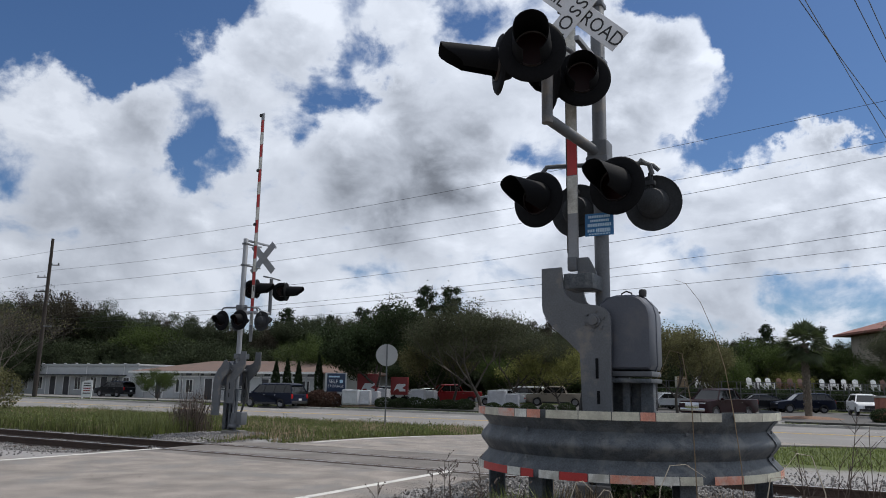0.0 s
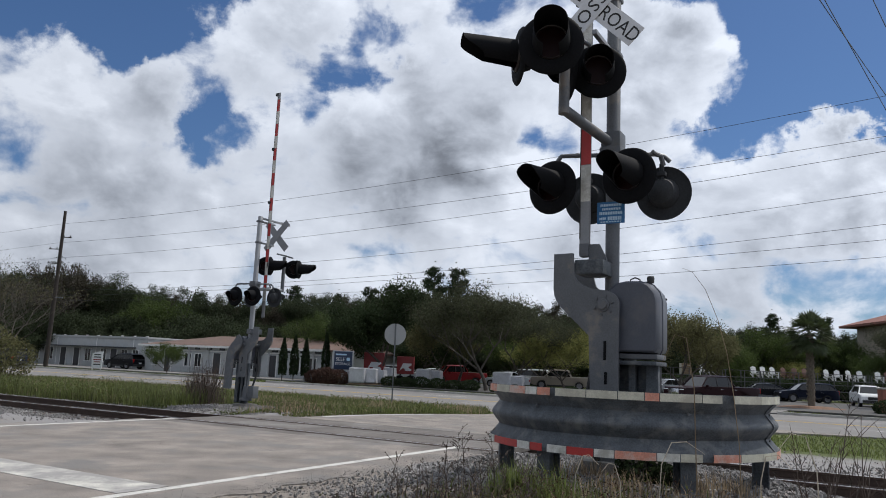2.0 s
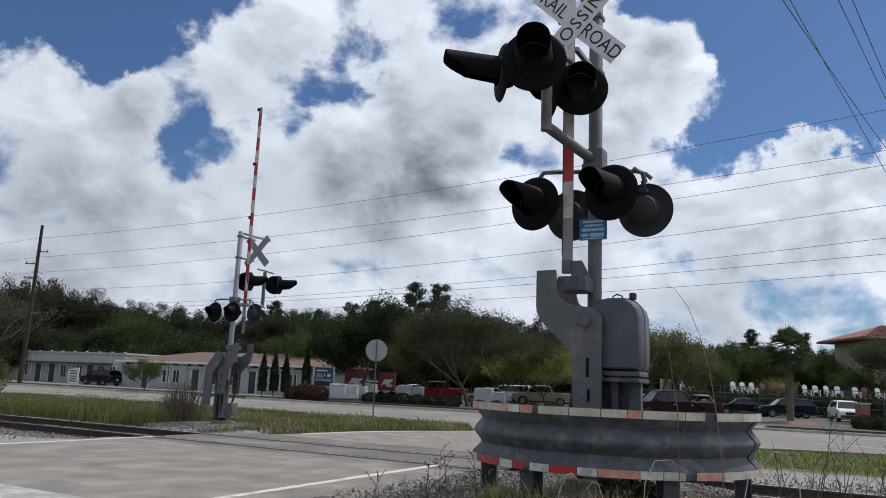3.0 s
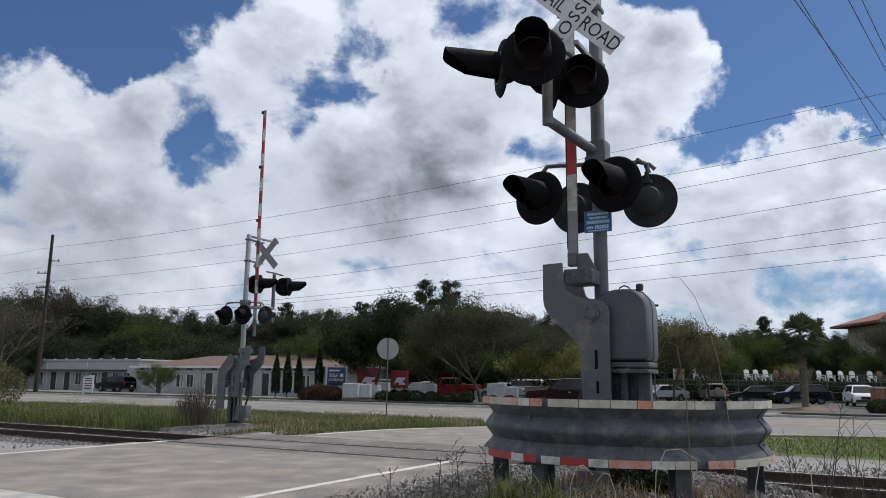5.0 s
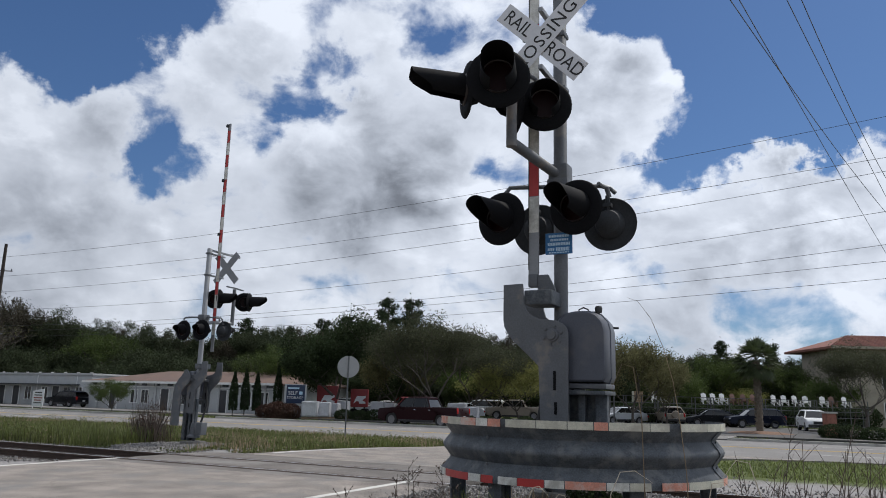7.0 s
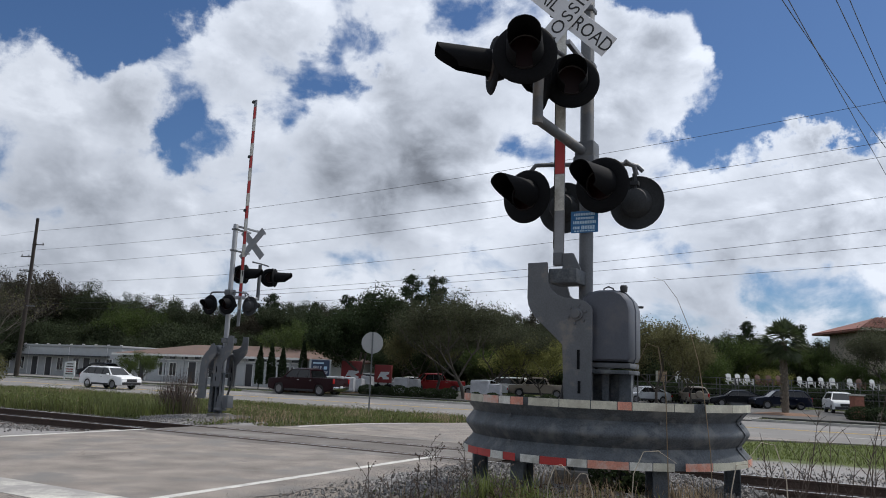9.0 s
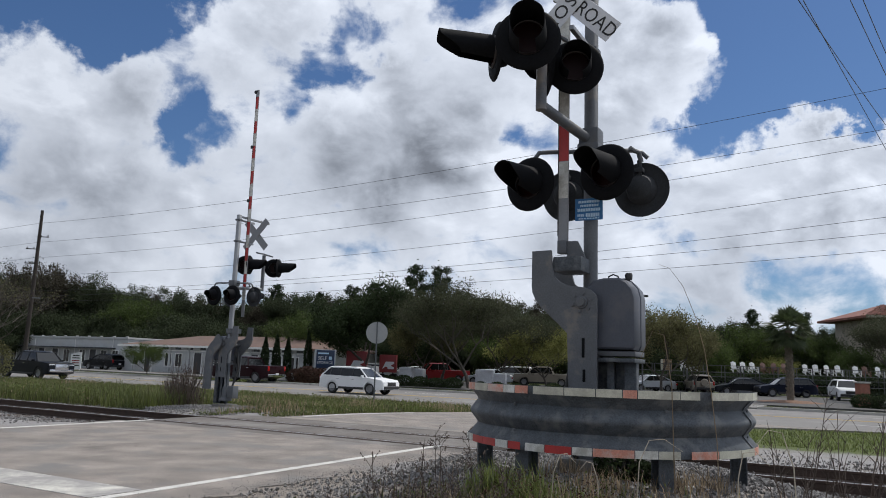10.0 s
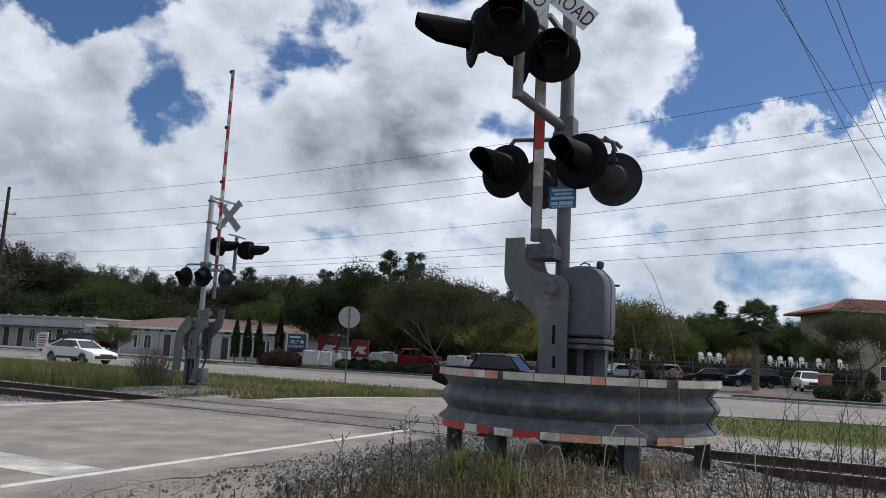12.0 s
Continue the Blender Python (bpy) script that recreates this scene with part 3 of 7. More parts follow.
def build_ballast():
    rng = random.Random(8)
    spots = []
    while len(spots) < 46000:
        s = rng.uniform(-5.2, 12) if rng.random() < 0.72 else rng.uniform(-24, -13.3)
        w = rng.gauss(TRACK_W - 0.4, 2.0) if s > -6 else rng.gauss(TRACK_W, 1.5)
        if abs(w - TRACK_W - 0.755) < 0.08 or abs(w - TRACK_W + 0.755) < 0.08 or w < 7.2 + abs(rng.gauss(0, 0.8)):
            continue
        p = plan(s, w)
        spots.append((p.x, p.y, ground_z(p.x, p.y) + rng.uniform(-0.01, 0.035)))
    for cx, cy, r, n in ((NEAR_MAST[0], NEAR_MAST[1], 2.6, 16000), (FAR_MAST[0] + 0.5, FAR_MAST[1] - 0.6, 2.9, 9000)):
        for _ in range(n):
            a, d = rng.uniform(0, 6.283), r * min(1.5, abs(rng.gauss(0, 0.62)) ** 0.8)
            x, y = cx + d * math.cos(a) * 1.2, cy + d * math.sin(a) * 0.9
            s, w = to_plan(x, y)
            if ROAD_S0 < s < ROAD_S1:
                continue
            spots.append((x, y, ground_z(x, y) + rng.uniform(-0.01, 0.03)))
    scatter_stones("ballast", spots, "grey crushed-stone ballast and gravel along the rails")
    loose = []
    for _ in range(7000):
        s, w = ROAD_S1 + rng.gauss(0.15, 0.28), rng.uniform(2.0, 11)
        p = plan(s, w)
        loose.append((p.x, p.y, max(ground_z(p.x, p.y), road_z(w) if s < ROAD_S1 else -9) + 0.006))
    scatter_stones("shoulder_gravel", loose, "loose gravel spilled on the asphalt edge", (0.003, 0.008))


build_ballast()


# ---- crossing signals ----
DISC_R = 0.292


def signal_light(parent, m, hood=0.34, back=False, tip=0.118, base=0.172, lift=0.022):
    """A flashing-light unit that faces -y, its disc's centre at the origin of m."""
    b = lathe([(0.0, 0.17), (0.07, 0.165), (0.13, 0.13), (0.155, 0.06), (0.165, 0.012), (0.0, 0.012)], 24, m=pose(0, 0, 0, -90))
    tube([(0, 0.10, 0.12), (0, 0.10, 0.20), (0, 0.10, 0.30)], 0.026, b, 8)
    box(0.09, 0.09, 0.05, (0, 0.10, 0.19), 0.01, b)
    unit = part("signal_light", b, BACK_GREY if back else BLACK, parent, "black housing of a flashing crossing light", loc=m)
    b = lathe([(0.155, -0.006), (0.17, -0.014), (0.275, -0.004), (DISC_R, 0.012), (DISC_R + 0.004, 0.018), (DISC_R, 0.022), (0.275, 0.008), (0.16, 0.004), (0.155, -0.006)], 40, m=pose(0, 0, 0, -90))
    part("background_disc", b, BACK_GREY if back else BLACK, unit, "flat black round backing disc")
    b = lathe([(0.0, -0.045), (0.06, -0.042), (0.11, -0.03), (0.148, -0.008), (0.150, 0.01), (0.0, 0.01)], 28, m=pose(0, 0, 0, 90))
    part("lens", b, LENS, unit, "unlit dark red lens")
    b = lathe([(0.150, -0.03), (0.158, -0.034), (0.163, -0.02), (0.163, 0.0), (0.150, 0.0), (0.150, -0.03)], 28, m=pose(0, 0, 0, -90))
    part("lens_ring", b, LENS_RING, unit)
    if hood:
        b = bmesh.new()
        n = 26
        outer, inner, oo, ii = [], [], [], []
        for k in range(n + 1):
            a = radians(-62 + 304 * k / n)
            reach = hood * (0.62 + 0.38 * smooth(-0.9, 0.5, math.sin(a)))
            for ring, r, y in ((outer, base, -0.01), (oo, tip, -reach), (inner, base - 0.006, -0.01), (ii, tip - 0.006, -reach)):
                drop = lift if y < -0.02 else lift * 0.5
                ring.append(b.verts.new((r * math.cos(a), y, r * math.sin(a) + drop)))
        for k in range(n):
            b.faces.new((outer[k], outer[k + 1], oo[k + 1], oo[k]))
            b.faces.new((inner[k + 1], inner[k], ii[k], ii[k + 1]))
            b.faces.new((oo[k], oo[k + 1], ii[k + 1], ii[k]))
        for k in (0, n):
            b.faces.new((outer[k], oo[k], ii[k], inner[k]))
        part("visor", b, BLACK, unit, "long black visor over the lens")
    return unit


def crossbuck(parent, m, lettered):
    """Two crossed blades facing -y."""
    for roll, text, y in ((45, "RAIL ROAD", 0.008), (-45, "CROSSING", -0.008)):
        b = box(1.22, 0.006, 0.229, bevel=0.002, seg=1)
        blade = part("crossbuck_blade", b, SIGN_WHITE if lettered else ALU, parent, "white sign blade with black lettering" if lettered else "bare back of a sign blade",
                     loc=m @ pose(0, y, 0, 0, roll, 0))
        if lettered:
            words = ((-0.36, "RAIL"), (0.36, "ROAD")) if text != "CROSSING" else ((0, text),)
            for x, word in words:
                letters(word, 0.205, SIGN_INK, blade, pose(x, -0.0045, -0.006, 90, 0, 0) @ Matrix.Diagonal((0.92 if x else 0.98, 1.0, 1, 1)), "lettering", 0.001, spacing=1.0 if x else 1.12)
        else:
            # the lettered face looks the other way
            letters(text, 0.205, SIGN_INK, blade, pose(0, -0.0045, -0.006, 90, 0, 0), "lettering", 0.001)


PLATE = ((-0.535, 0.535), (-0.327, 0.54), (-0.31, 0.34), (-0.285, 0.26), (-0.22, 0.205), (-0.14, 0.17), (0.02, 0.15), (0.09, 0.124), (0.14, 0.08), (0.158, 0.03), (0.15, -0.95),
         (-0.126, -0.95), (-0.15, -0.306), (-0.25, -0.21), (-0.34, -0.127), (-0.43, -0.045), (-0.49, 0.03), (-0.525, 0.10), (-0.535, 0.17))


def gate_arm(parent, m, length, lean=0.0):
    """The raised barrier arm: boards with red and white sheets, lamps and wire."""
    arm = part("gate_arm", box(0.115, 0.028, length, (0, 0, length / 2), 0.006, seg=1), ALU, parent, "raised barrier arm with red and white bands", loc=m @ pose(0, 0, 0, 0, lean, 0))
    n = int(length / 0.406)
    for k in range(1, n):
        z = k * 0.406 + 0.1
        if z + 0.4 > length:
            break
        red = k % 2 == 0
        part("band", box(0.116, 0.002, 0.40, (0, -0.0155, z + 0.2), 0.0008, seg=1), RED_TAPE if red else WHITE_TAPE, arm, "red reflective band" if red else "white reflective band")
    for z in (length * 0.50, length * 0.74, length - 0.06):
        b = tube([(-0.10, 0, z), (-0.02, 0, z)], 0.035, None, 10)
        lathe([(0.0, 0.0), (0.05, 0.0), (0.055, 0.05), (0.04, 0.085), (0.0, 0.09)], 12, b, pose(-0.09, 0, z - 0.04))
        part("arm_lamp", b, BACK_GREY, arm, "small lamp on the barrier arm")
    part("wire", tube([(-0.052, -0.018, 0.1), (-0.056, -0.02, length * 0.5), (-0.05, -0.018, length - 0.1)], 0.006, None, 6), CABLE, arm)
    return arm


def bolt(parent, at, axis="y", r=0.016):
    b = lathe([(0.0, -0.012), (r * 0.9, -0.012), (r, 0.0), (0, 0.0)], 6, m=pose(0, 0, 0, -90) if axis == "y" else None)
    return part("bolt", b, CAST, parent, loc=at, smooth_deg=20)


def mechanism(sig, x, y, z, flip=1):
    """The gate mechanism case between its two counterweight plates; x along the plates, pivot at x, z."""
    # case: arched top, ribs, flange
    b = bmesh.new()
    rows = []
    prof = [(-0.25, -0.35), (0.22, -0.35), (0.24, -0.30), (0.24, 0.17), (0.215, 0.26), (0.15, 0.335), (0.08, 0.365), (-0.08, 0.365), (-0.18, 0.345), (-0.245, 0.29), (-0.27, 0.20), (-0.27, -0.30)]
    for yy, k in ((-0.22, 0.93), (-0.20, 0.985), (-0.02, 1.0), (-0.015, 1.03), (0.015, 1.03), (0.02, 1.0), (0.20, 0.985), (0.22, 0.93)):
        rows.append([b.verts.new((px * k, yy, pz * k)) for px, pz in prof])
    for p, q in zip(rows, rows[1:]):
        for k in range(len(prof)):
            b.faces.new((p[k], p[(k + 1) % len(prof)], q[(k + 1) % len(prof)], q[k]))
    b.faces.new(rows[0][::-1])
    b.faces.new(rows[-1])
    bmesh.ops.bevel(b, geom=[e for e in b.edges if e.calc_face_angle(0) > 0.9], offset=0.012, segments=2, affect="EDGES")
    case = part("mechanism_case", b, BOX_GREY, sig, "grey cast gate mechanism case with an arched lid", loc=(x + 0.27 * flip, y + 0.30, z - 0.11))
    part("lid_handle", tube([(-0.09, 0, 0.36), (-0.085, 0, 0.40), (-0.04, 0, 0.42), (0.01, 0, 0.40), (0.015, 0, 0.36)], 0.008, None, 6), CABLE, case)
    part("padlock", lathe([(0, 0), (0.035, 0.0), (0.04, 0.05), (0.03, 0.07), (0, 0.07)], 10, m=pose(0.12, 0, 0.36)), CABLE, case)
    part("case_foot", box(0.46, 0.36, 0.05, (0, 0, -0.385), 0.01), CAST, case)
    for yy, nm in ((y, "counterweight_plate"), (y + 0.62, "counterweight_plate")):
        pl = part(nm, slab([(px * flip, pz) for px, pz in (PLATE if flip > 0 else PLATE[::-1])], 0.035, bevel=0.004), GALV, sig, "curved steel gate support plate", loc=(x, yy, z), smooth_deg=25)
        part("pivot_hub", lathe([(0, -0.05), (0.042, -0.05), (0.046, -0.02), (0.062, -0.018), (0.066, 0.0), (0, 0)], 20, m=pose(0, -0.018, 0, -90)), CAST, pl)
        for k in range(6):
            a = k * math.pi / 3 + 0.3
            bolt(pl, (0.095 * math.cos(a), -0.018, 0.095 * math.sin(a)))
        part("slot_cover", box(0.028, 0.01, 0.19, (0.02 * flip, -0.02, -0.45), 0.004), BLACK, pl)
        part("slot_cover", box(0.028, 0.01, 0.12, (0.03 * flip, -0.02, -0.72), 0.004), BLACK, pl)
    # darker steel than the plates: its colour carries the shadow between them
    part("plate_bridge", box(0.30, 0.34, 0.15, (x - 0.17 * flip, y + 0.19, z + 0.40), 0.012), GALV_DULL, sig, "steel channel joining the plates")
    part("main_shaft", tube([(x, y - 0.05, z), (x, y + 0.68, z)], 0.045, None, 16), CAST, sig)
    # stand under the case
    for dx in (0.02, 0.22, 0.42):
        part("stand_leg", box(0.12 if dx > 0.3 else 0.07, 0.09, z - 0.62, (x + dx * flip, y + 0.28, (z - 0.62) / 2 + 0.08), 0.008), GALV_DULL, sig)
    part("stand_panel", box(0.36, 0.03, z - 0.66, (x + 0.24 * flip, y + 0.36, (z - 0.66) / 2 + 0.08), 0.006), GALV_DULL, sig, "dull steel back panel of the stand")
    part("stand_shelf", box(0.50, 0.42, 0.04, (x + 0.25 * flip, y + 0.30, z - 0.56), 0.008), GALV_DULL, sig)


def build_signal(name, base, label, far):
    sig = tagged(empty(name, Matrix.Translation(base) @ pose(0, 0, 0, 0, 0, TURN)), label, "railway signal", "crossing signals")
    f = -1 if far else 1
    top = 5.75
    part("foundation", box(0.52, 0.52, 0.34, (0, 0, -0.01 if not far else -0.10), 0.03), CONCRETE, sig, "concrete block under the mast")
    b = lathe([(0.0, 0.16), (0.19, 0.16), (0.19, 0.20), (0.12, 0.26), (0.10, 0.55), (0.085, 0.58), (0.0, 0.58)], 24)
    part("mast_base", b, CAST, sig, "cast iron junction base of the mast")
    b = lathe([(0.0, 0.5), (0.074, 0.5), (0.074, top), (0.06, top + 0.02), (0.0, top + 0.03)], 24)
    part("mast", b, GALV if not far else ALU, sig, "galvanised steel mast")
    # lower crossarm with four lights
    zl = 2.96 if not far else 3.26
    part("crossarm", tube([(-0.56, -0.24, zl + 0.31), (-0.50, -0.24, zl + 0.38), (-0.42, -0.16, zl + 0.40), (0.42, 0.10, zl + 0.40), (0.50, 0.18, zl + 0.39), (0.56, 0.20, zl + 0.33)], 0.024, None, 8), CAST, sig, "grey pipe arm carrying the lights")
    part("crossarm_clamp", box(0.24, 0.26, 0.16, (0, 0, zl + 0.40), 0.03), CAST, sig)
    for x, y, rz, hood in (((-0.50, -0.30, 0, 0.30), (0.22, -0.30, 6, 0.28)) if far else ((-0.585, -0.30, -10, 0.52), (0.25, -0.30, -8, 0.52))):
        signal_light(sig, pose(x, y, zl + (0.0 if far else 0.03 if x < 0 else 0.085), 0, 0, rz), hood)
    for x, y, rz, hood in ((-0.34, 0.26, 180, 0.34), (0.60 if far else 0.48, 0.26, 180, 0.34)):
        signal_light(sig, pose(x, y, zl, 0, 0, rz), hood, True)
    for x in (-0.12, 0.42):
        part("gooseneck", tube([(x, 0.0, zl + 0.40), (x + 0.03, 0.05, zl + 0.38), (x + 0.06, 0.12, zl + 0.38), (x + 0.08, 0.16, zl + 0.28)], 0.026, None, 8), CAST, sig)
    # upper bracket
    zu = 4.16 if not far else 4.29
    fy = 1 if far else -1
    bx, by = (0.26, 0.94) if far else (-0.27, -0.80)
    b = tube([(0, 0, 3.48), (bx * 0.34, by * 0.35, 3.54), (bx, by, 3.66 if not far else 3.56)], 0.055, None, 12)
    part("bracket_arm", b, ALU if far else GALV, sig, "offset pipe arm of the upper lights")
    part("bracket_post", tube([(bx, by, 3.61 if not far else 3.51), (bx, by, zu + 0.34)], 0.055, None, 12), GALV, sig)
    part("bracket_clamp", box(0.22, 0.22, 0.26, (0, 0, 3.48), 0.03), CAST, sig)
    part("upper_crossarm", tube([(bx - 0.03, by + 0.42 * fy, zu + 0.36), (bx, by, zu + 0.38), (bx + 0.1, by - 0.46 * fy, zu + 0.36)], 0.024, None, 8), CAST, sig)
    if far:
        lights = ((-0.15, 0.55, 30, 0.16), (0.26, 1.42, 40, 0.2), (0.42, 1.50, 112, 0.52), (0.06, 0.56, 112, 0.50))
    else:
        lights = ((-0.22, -1.30, 21, 0.40), (-0.03, -0.46, 21, 0.30), (-0.64, -1.14, -52, 0.58), (-0.36, -0.48, -52, 0.22))
    for x, y, rz, hood in lights:
        signal_light(sig, pose(x, y, zu, 0, 0, rz) @ Matrix.Scale(1.07 if y < -1.2 else 1.0, 4), hood, False, *((0.130, 0.140, 0.05) if rz < -40 else (0.150, 0.172, 0.02)))
    # crossbuck, clear of the arm
    zc = 4.80 if not far else 5.25
    cy = 0.66 * fy
    crossbuck(sig, pose(0.12 if far else 0, cy, zc, 0, 0, 180 if far else 0), not far)
    for dz in (0.36, -0.30):
        part("sign_bracket", box(0.05, 0.70, 0.05, (0.0, cy / 2, zc + dz), 0.006), ALU, sig)
    if far:
        part("sign_frame", box(0.05, 1.35, 0.06, (0.0, 0.675, zc + 0.47), 0.006), ALU, sig, "pale metal strut over the crossed blades")
    for dz in (0.36, -0.30):
        part("sign_clamp", box(0.17, 0.17, 0.06, (0, 0, zc + dz), 0.02), CAST, sig)
    # gate
    if not far:
        mechanism(sig, 0.04, -0.40, 1.70)
        gate_arm(sig, pose(-0.24, -0.19, 2.32), 5.6)
        part("arm_foot", box(0.10, 0.09, 0.14, (-0.24, -0.19, 2.30), 0.012), CAST, sig)
        b = slab([(-0.06, -0.2), (0.13, -0.2), (0.13, -0.02), (0.05, 0.14), (-0.06, 0.14)], 0.04)
        part("arm_bracket", b, GALV, sig, loc=(-0.13, -0.19, 2.22))
        # notice
        notice = part("notice_plate", box(0.30, 0.004, 0.235, bevel=0.002, seg=1), BLUE_SIGN, sig, "small blue emergency notice plate", loc=(0.01, -0.10, 2.71))
        for z, x0, x1, h in ((0.082, -0.115, 0.115, 0.026), (0.04, -0.095, 0.105, 0.024), (-0.005, -0.125, 0.125, 0.032), (-0.062, -0.125, -0.05, 0.028), (-0.062, -0.035, 0.115, 0.040), (-0.098, -0.115, 0.115, 0.012)):
            x = x0
            while x < x1:
                wd = min(x1 - x, 0.018 if h > 0.02 else 0.03)
                part("print_bar", box(wd * 0.72, 0.002, h, (x + wd / 2, -0.003, z), 0.0), BLUE_INK, notice)
                x += wd
        b = tube([(-0.10, -0.30, 1.10), (-0.17, -0.30, 0.7), (-0.15, -0.25, 0.3), (-0.05, -0.15, 0.12)], 0.028, None, 8)
        part("cable_hose", b, CABLE, sig, "black cable hose hanging beside the stand")
    else:
        mechanism(sig, 0.06, -0.30, 1.80, -1)
        hang = [(-0.05, 0.30), (0.06, 0.16), (0.10, 0.02), (0.02, -0.12), (-0.12, -0.22), (-0.20, -0.36), (-0.22, -1.30), (-0.52, -1.30), (-0.50, -0.38), (-0.46, -0.16), (-0.34, 0.02), (-0.22, 0.12), (-0.14, 0.26)]
        part("counterweight_arm", slab(hang, 0.05, bevel=0.004), GALV, sig, "curved counterweight arm hanging behind the mast", loc=(0.0, -0.42, 1.80), smooth_deg=25)
        gate_arm(sig, pose(0.13, 0.32, 2.66), 7.23, -0.4)
        b = tube([(0.25, 0.1, 1.6), (0.33, 0.1, 1.1), (0.24, 0.0, 0.6), (0.14, -0.05, 0.3)], 0.03, None, 8)
        part("cable_hose", b, CABLE, sig, "black cable hose hanging beside the mast")
        part("junction_case", box(0.22, 0.24, 0.36, (0.27, 0, 0.42), 0.02), CAST, sig)
    return sig


build_signal("crossing_signal", NEAR_MAST, "railway crossing signal on a steel mast with raised gate arm", False)
build_signal("crossing_signal", FAR_MAST, "far-side railway crossing signal with tall raised gate arm", True)


# ---- beam guard round the signal ----
def build_guard():
    R, zt = 1.40, 0.88
    cx, cy = 1.775, 7.51
    g = tagged(empty("guard_ring", pose(cx, cy, NEAR_MAST[2])), "curved galvanised beam guard on posts around the signal", "guard rail")
    prof = [(0.0, 0.0), (0.006, -0.052), (-0.072, -0.13), (-0.080, -0.15), (-0.014, -0.225), (-0.004, -0.25), (-0.014, -0.275), (-0.080, -0.35), (-0.072, -0.37), (0.006, -0.448), (0.0, -0.50)]
    prof = [(a, z * 1.12) for a, z in prof]
    ang0 = -96.0  # facing the viewer
    joints = (ang0 - 88, ang0 - 44, ang0 + 14, ang0 + 60, ang0 + 102)
    for k in range(len(joints) - 1):
        a0, a1 = joints[k] - 0.6, joints[k + 1] + 0.4
        off = 0.013 if k % 2 else 0.0
        n = max(6, int((a1 - a0) / 3))
        b = bmesh.new()
        rows = []
        for i in range(n + 1):
            a = radians(a0 + (a1 - a0) * i / n)
            row = [b.verts.new(((R + off + p) * math.cos(a), (R + off + p) * math.sin(a), zt + z)) for p, z in prof]
            row += [b.verts.new(((R + off + p - 0.006) * math.cos(a), (R + off + p - 0.006) * math.sin(a), zt + z)) for p, z in prof[::-1]]
            rows.append(row)
        m = len(rows[0])
        for p, q in zip(rows, rows[1:]):
            for j in range(m):
                b.faces.new((p[j], p[(j + 1) % m], q[(j + 1) % m], q[j]))
        b.faces.new(rows[0])
        b.faces.new(rows[-1][::-1])
        part("beam", b, GALV_DULL, g, "dull corrugated steel beam", smooth_deg=50)
        for dz in (-0.10, -0.17, -0.33, -0.40):
            if k == 0:
                continue
            a = radians(joints[k])
            bolt(g, pose((R - 0.04) * math.cos(a), (R - 0.04) * math.sin(a), zt + dz, 0, 0, joints[k] + 90), r=0.014)
    # reflective strips, seen from the viewer's side, left to right
    def band(a0, a1, dz, hh, mat, lab):
        b = bmesh.new()
        n = max(2, int((a1 - a0) / 2))
        rows = []
        for i in range(n + 1):
            a = radians(a0 + (a1 - a0) * i / n)
            c, s = math.cos(a), math.sin(a)
            rows.append([b.verts.new((r * c, r * s, zt + z)) for r, z in ((R + 0.020, dz), (R + 0.0225, dz), (R + 0.0235, dz - hh), (R + 0.021, dz - hh))])
        for p, q in zip(rows, rows[1:]):
            for j in range(4):
                b.faces.new((p[j], p[(j + 1) % 4], q[(j + 1) % 4], q[j]))
        b.faces.new(rows[0])
        b.faces.new(rows[-1][::-1])
        part("reflective_strip", b, mat, g, lab)
    def run(start, items, dz, hh):
        a = start
        for width, mat, lab in items:
            if mat:
                band(ang0 + a + 0.15, ang0 + a + width - 0.15, dz, hh, mat, lab)
            a += width
    R1, F1, W1, C1 = (RED_TAPE, "red reflective strip"), (FADED_TAPE, "faded red reflective strip"), (WHITE_TAPE, "white reflective strip"), (CREAM_TAPE, "yellowed reflective strip")
    run(-84, [(14, *F1), (12, *C1), (10, *F1), (6, *W1), (6, *F1), (2, None, ""), (12, *C1), (11, *C1), (9, *C1), (5, *F1), (15, *C1), (8, *C1), (5, None, ""), (15, *C1), (13, *C1), (8, *C1), (14, *C1), (17, *C1)], -0.002, 0.068)
    run(-84, [(13, *W1), (10, *R1), (9, *R1), (7, *W1), (6, *R1), (2, None, ""), (8, *W1), (10, *R1), (7, *W1), (14, *F1), (8, *W1), (8, *C1), (4, None, ""), (12, *F1), (13, *C1), (13, *C1), (16, *F1), (18, *C1)], -0.495, 0.066)
    for da in (-84, -42, 15, 74):
        a = radians(ang0 + da)
        b = box(0.15, 0.012, 1.35, (0, -0.07, zt - 0.72), 0.003, seg=1)
        box(0.15, 0.012, 1.35, (0, 0.07, zt - 0.72), 0.003, b, 1)
        box(0.012, 0.13, 1.35, (0, 0, zt - 0.72), 0.002, b, 1)
        part("post", b, GALV_DULL, g, "galvanised I-section post", loc=pose((R - 0.16) * math.cos(a), (R - 0.16) * math.sin(a), 0, 0, 0, ang0 + da + 90), smooth_deg=20)


build_guard()


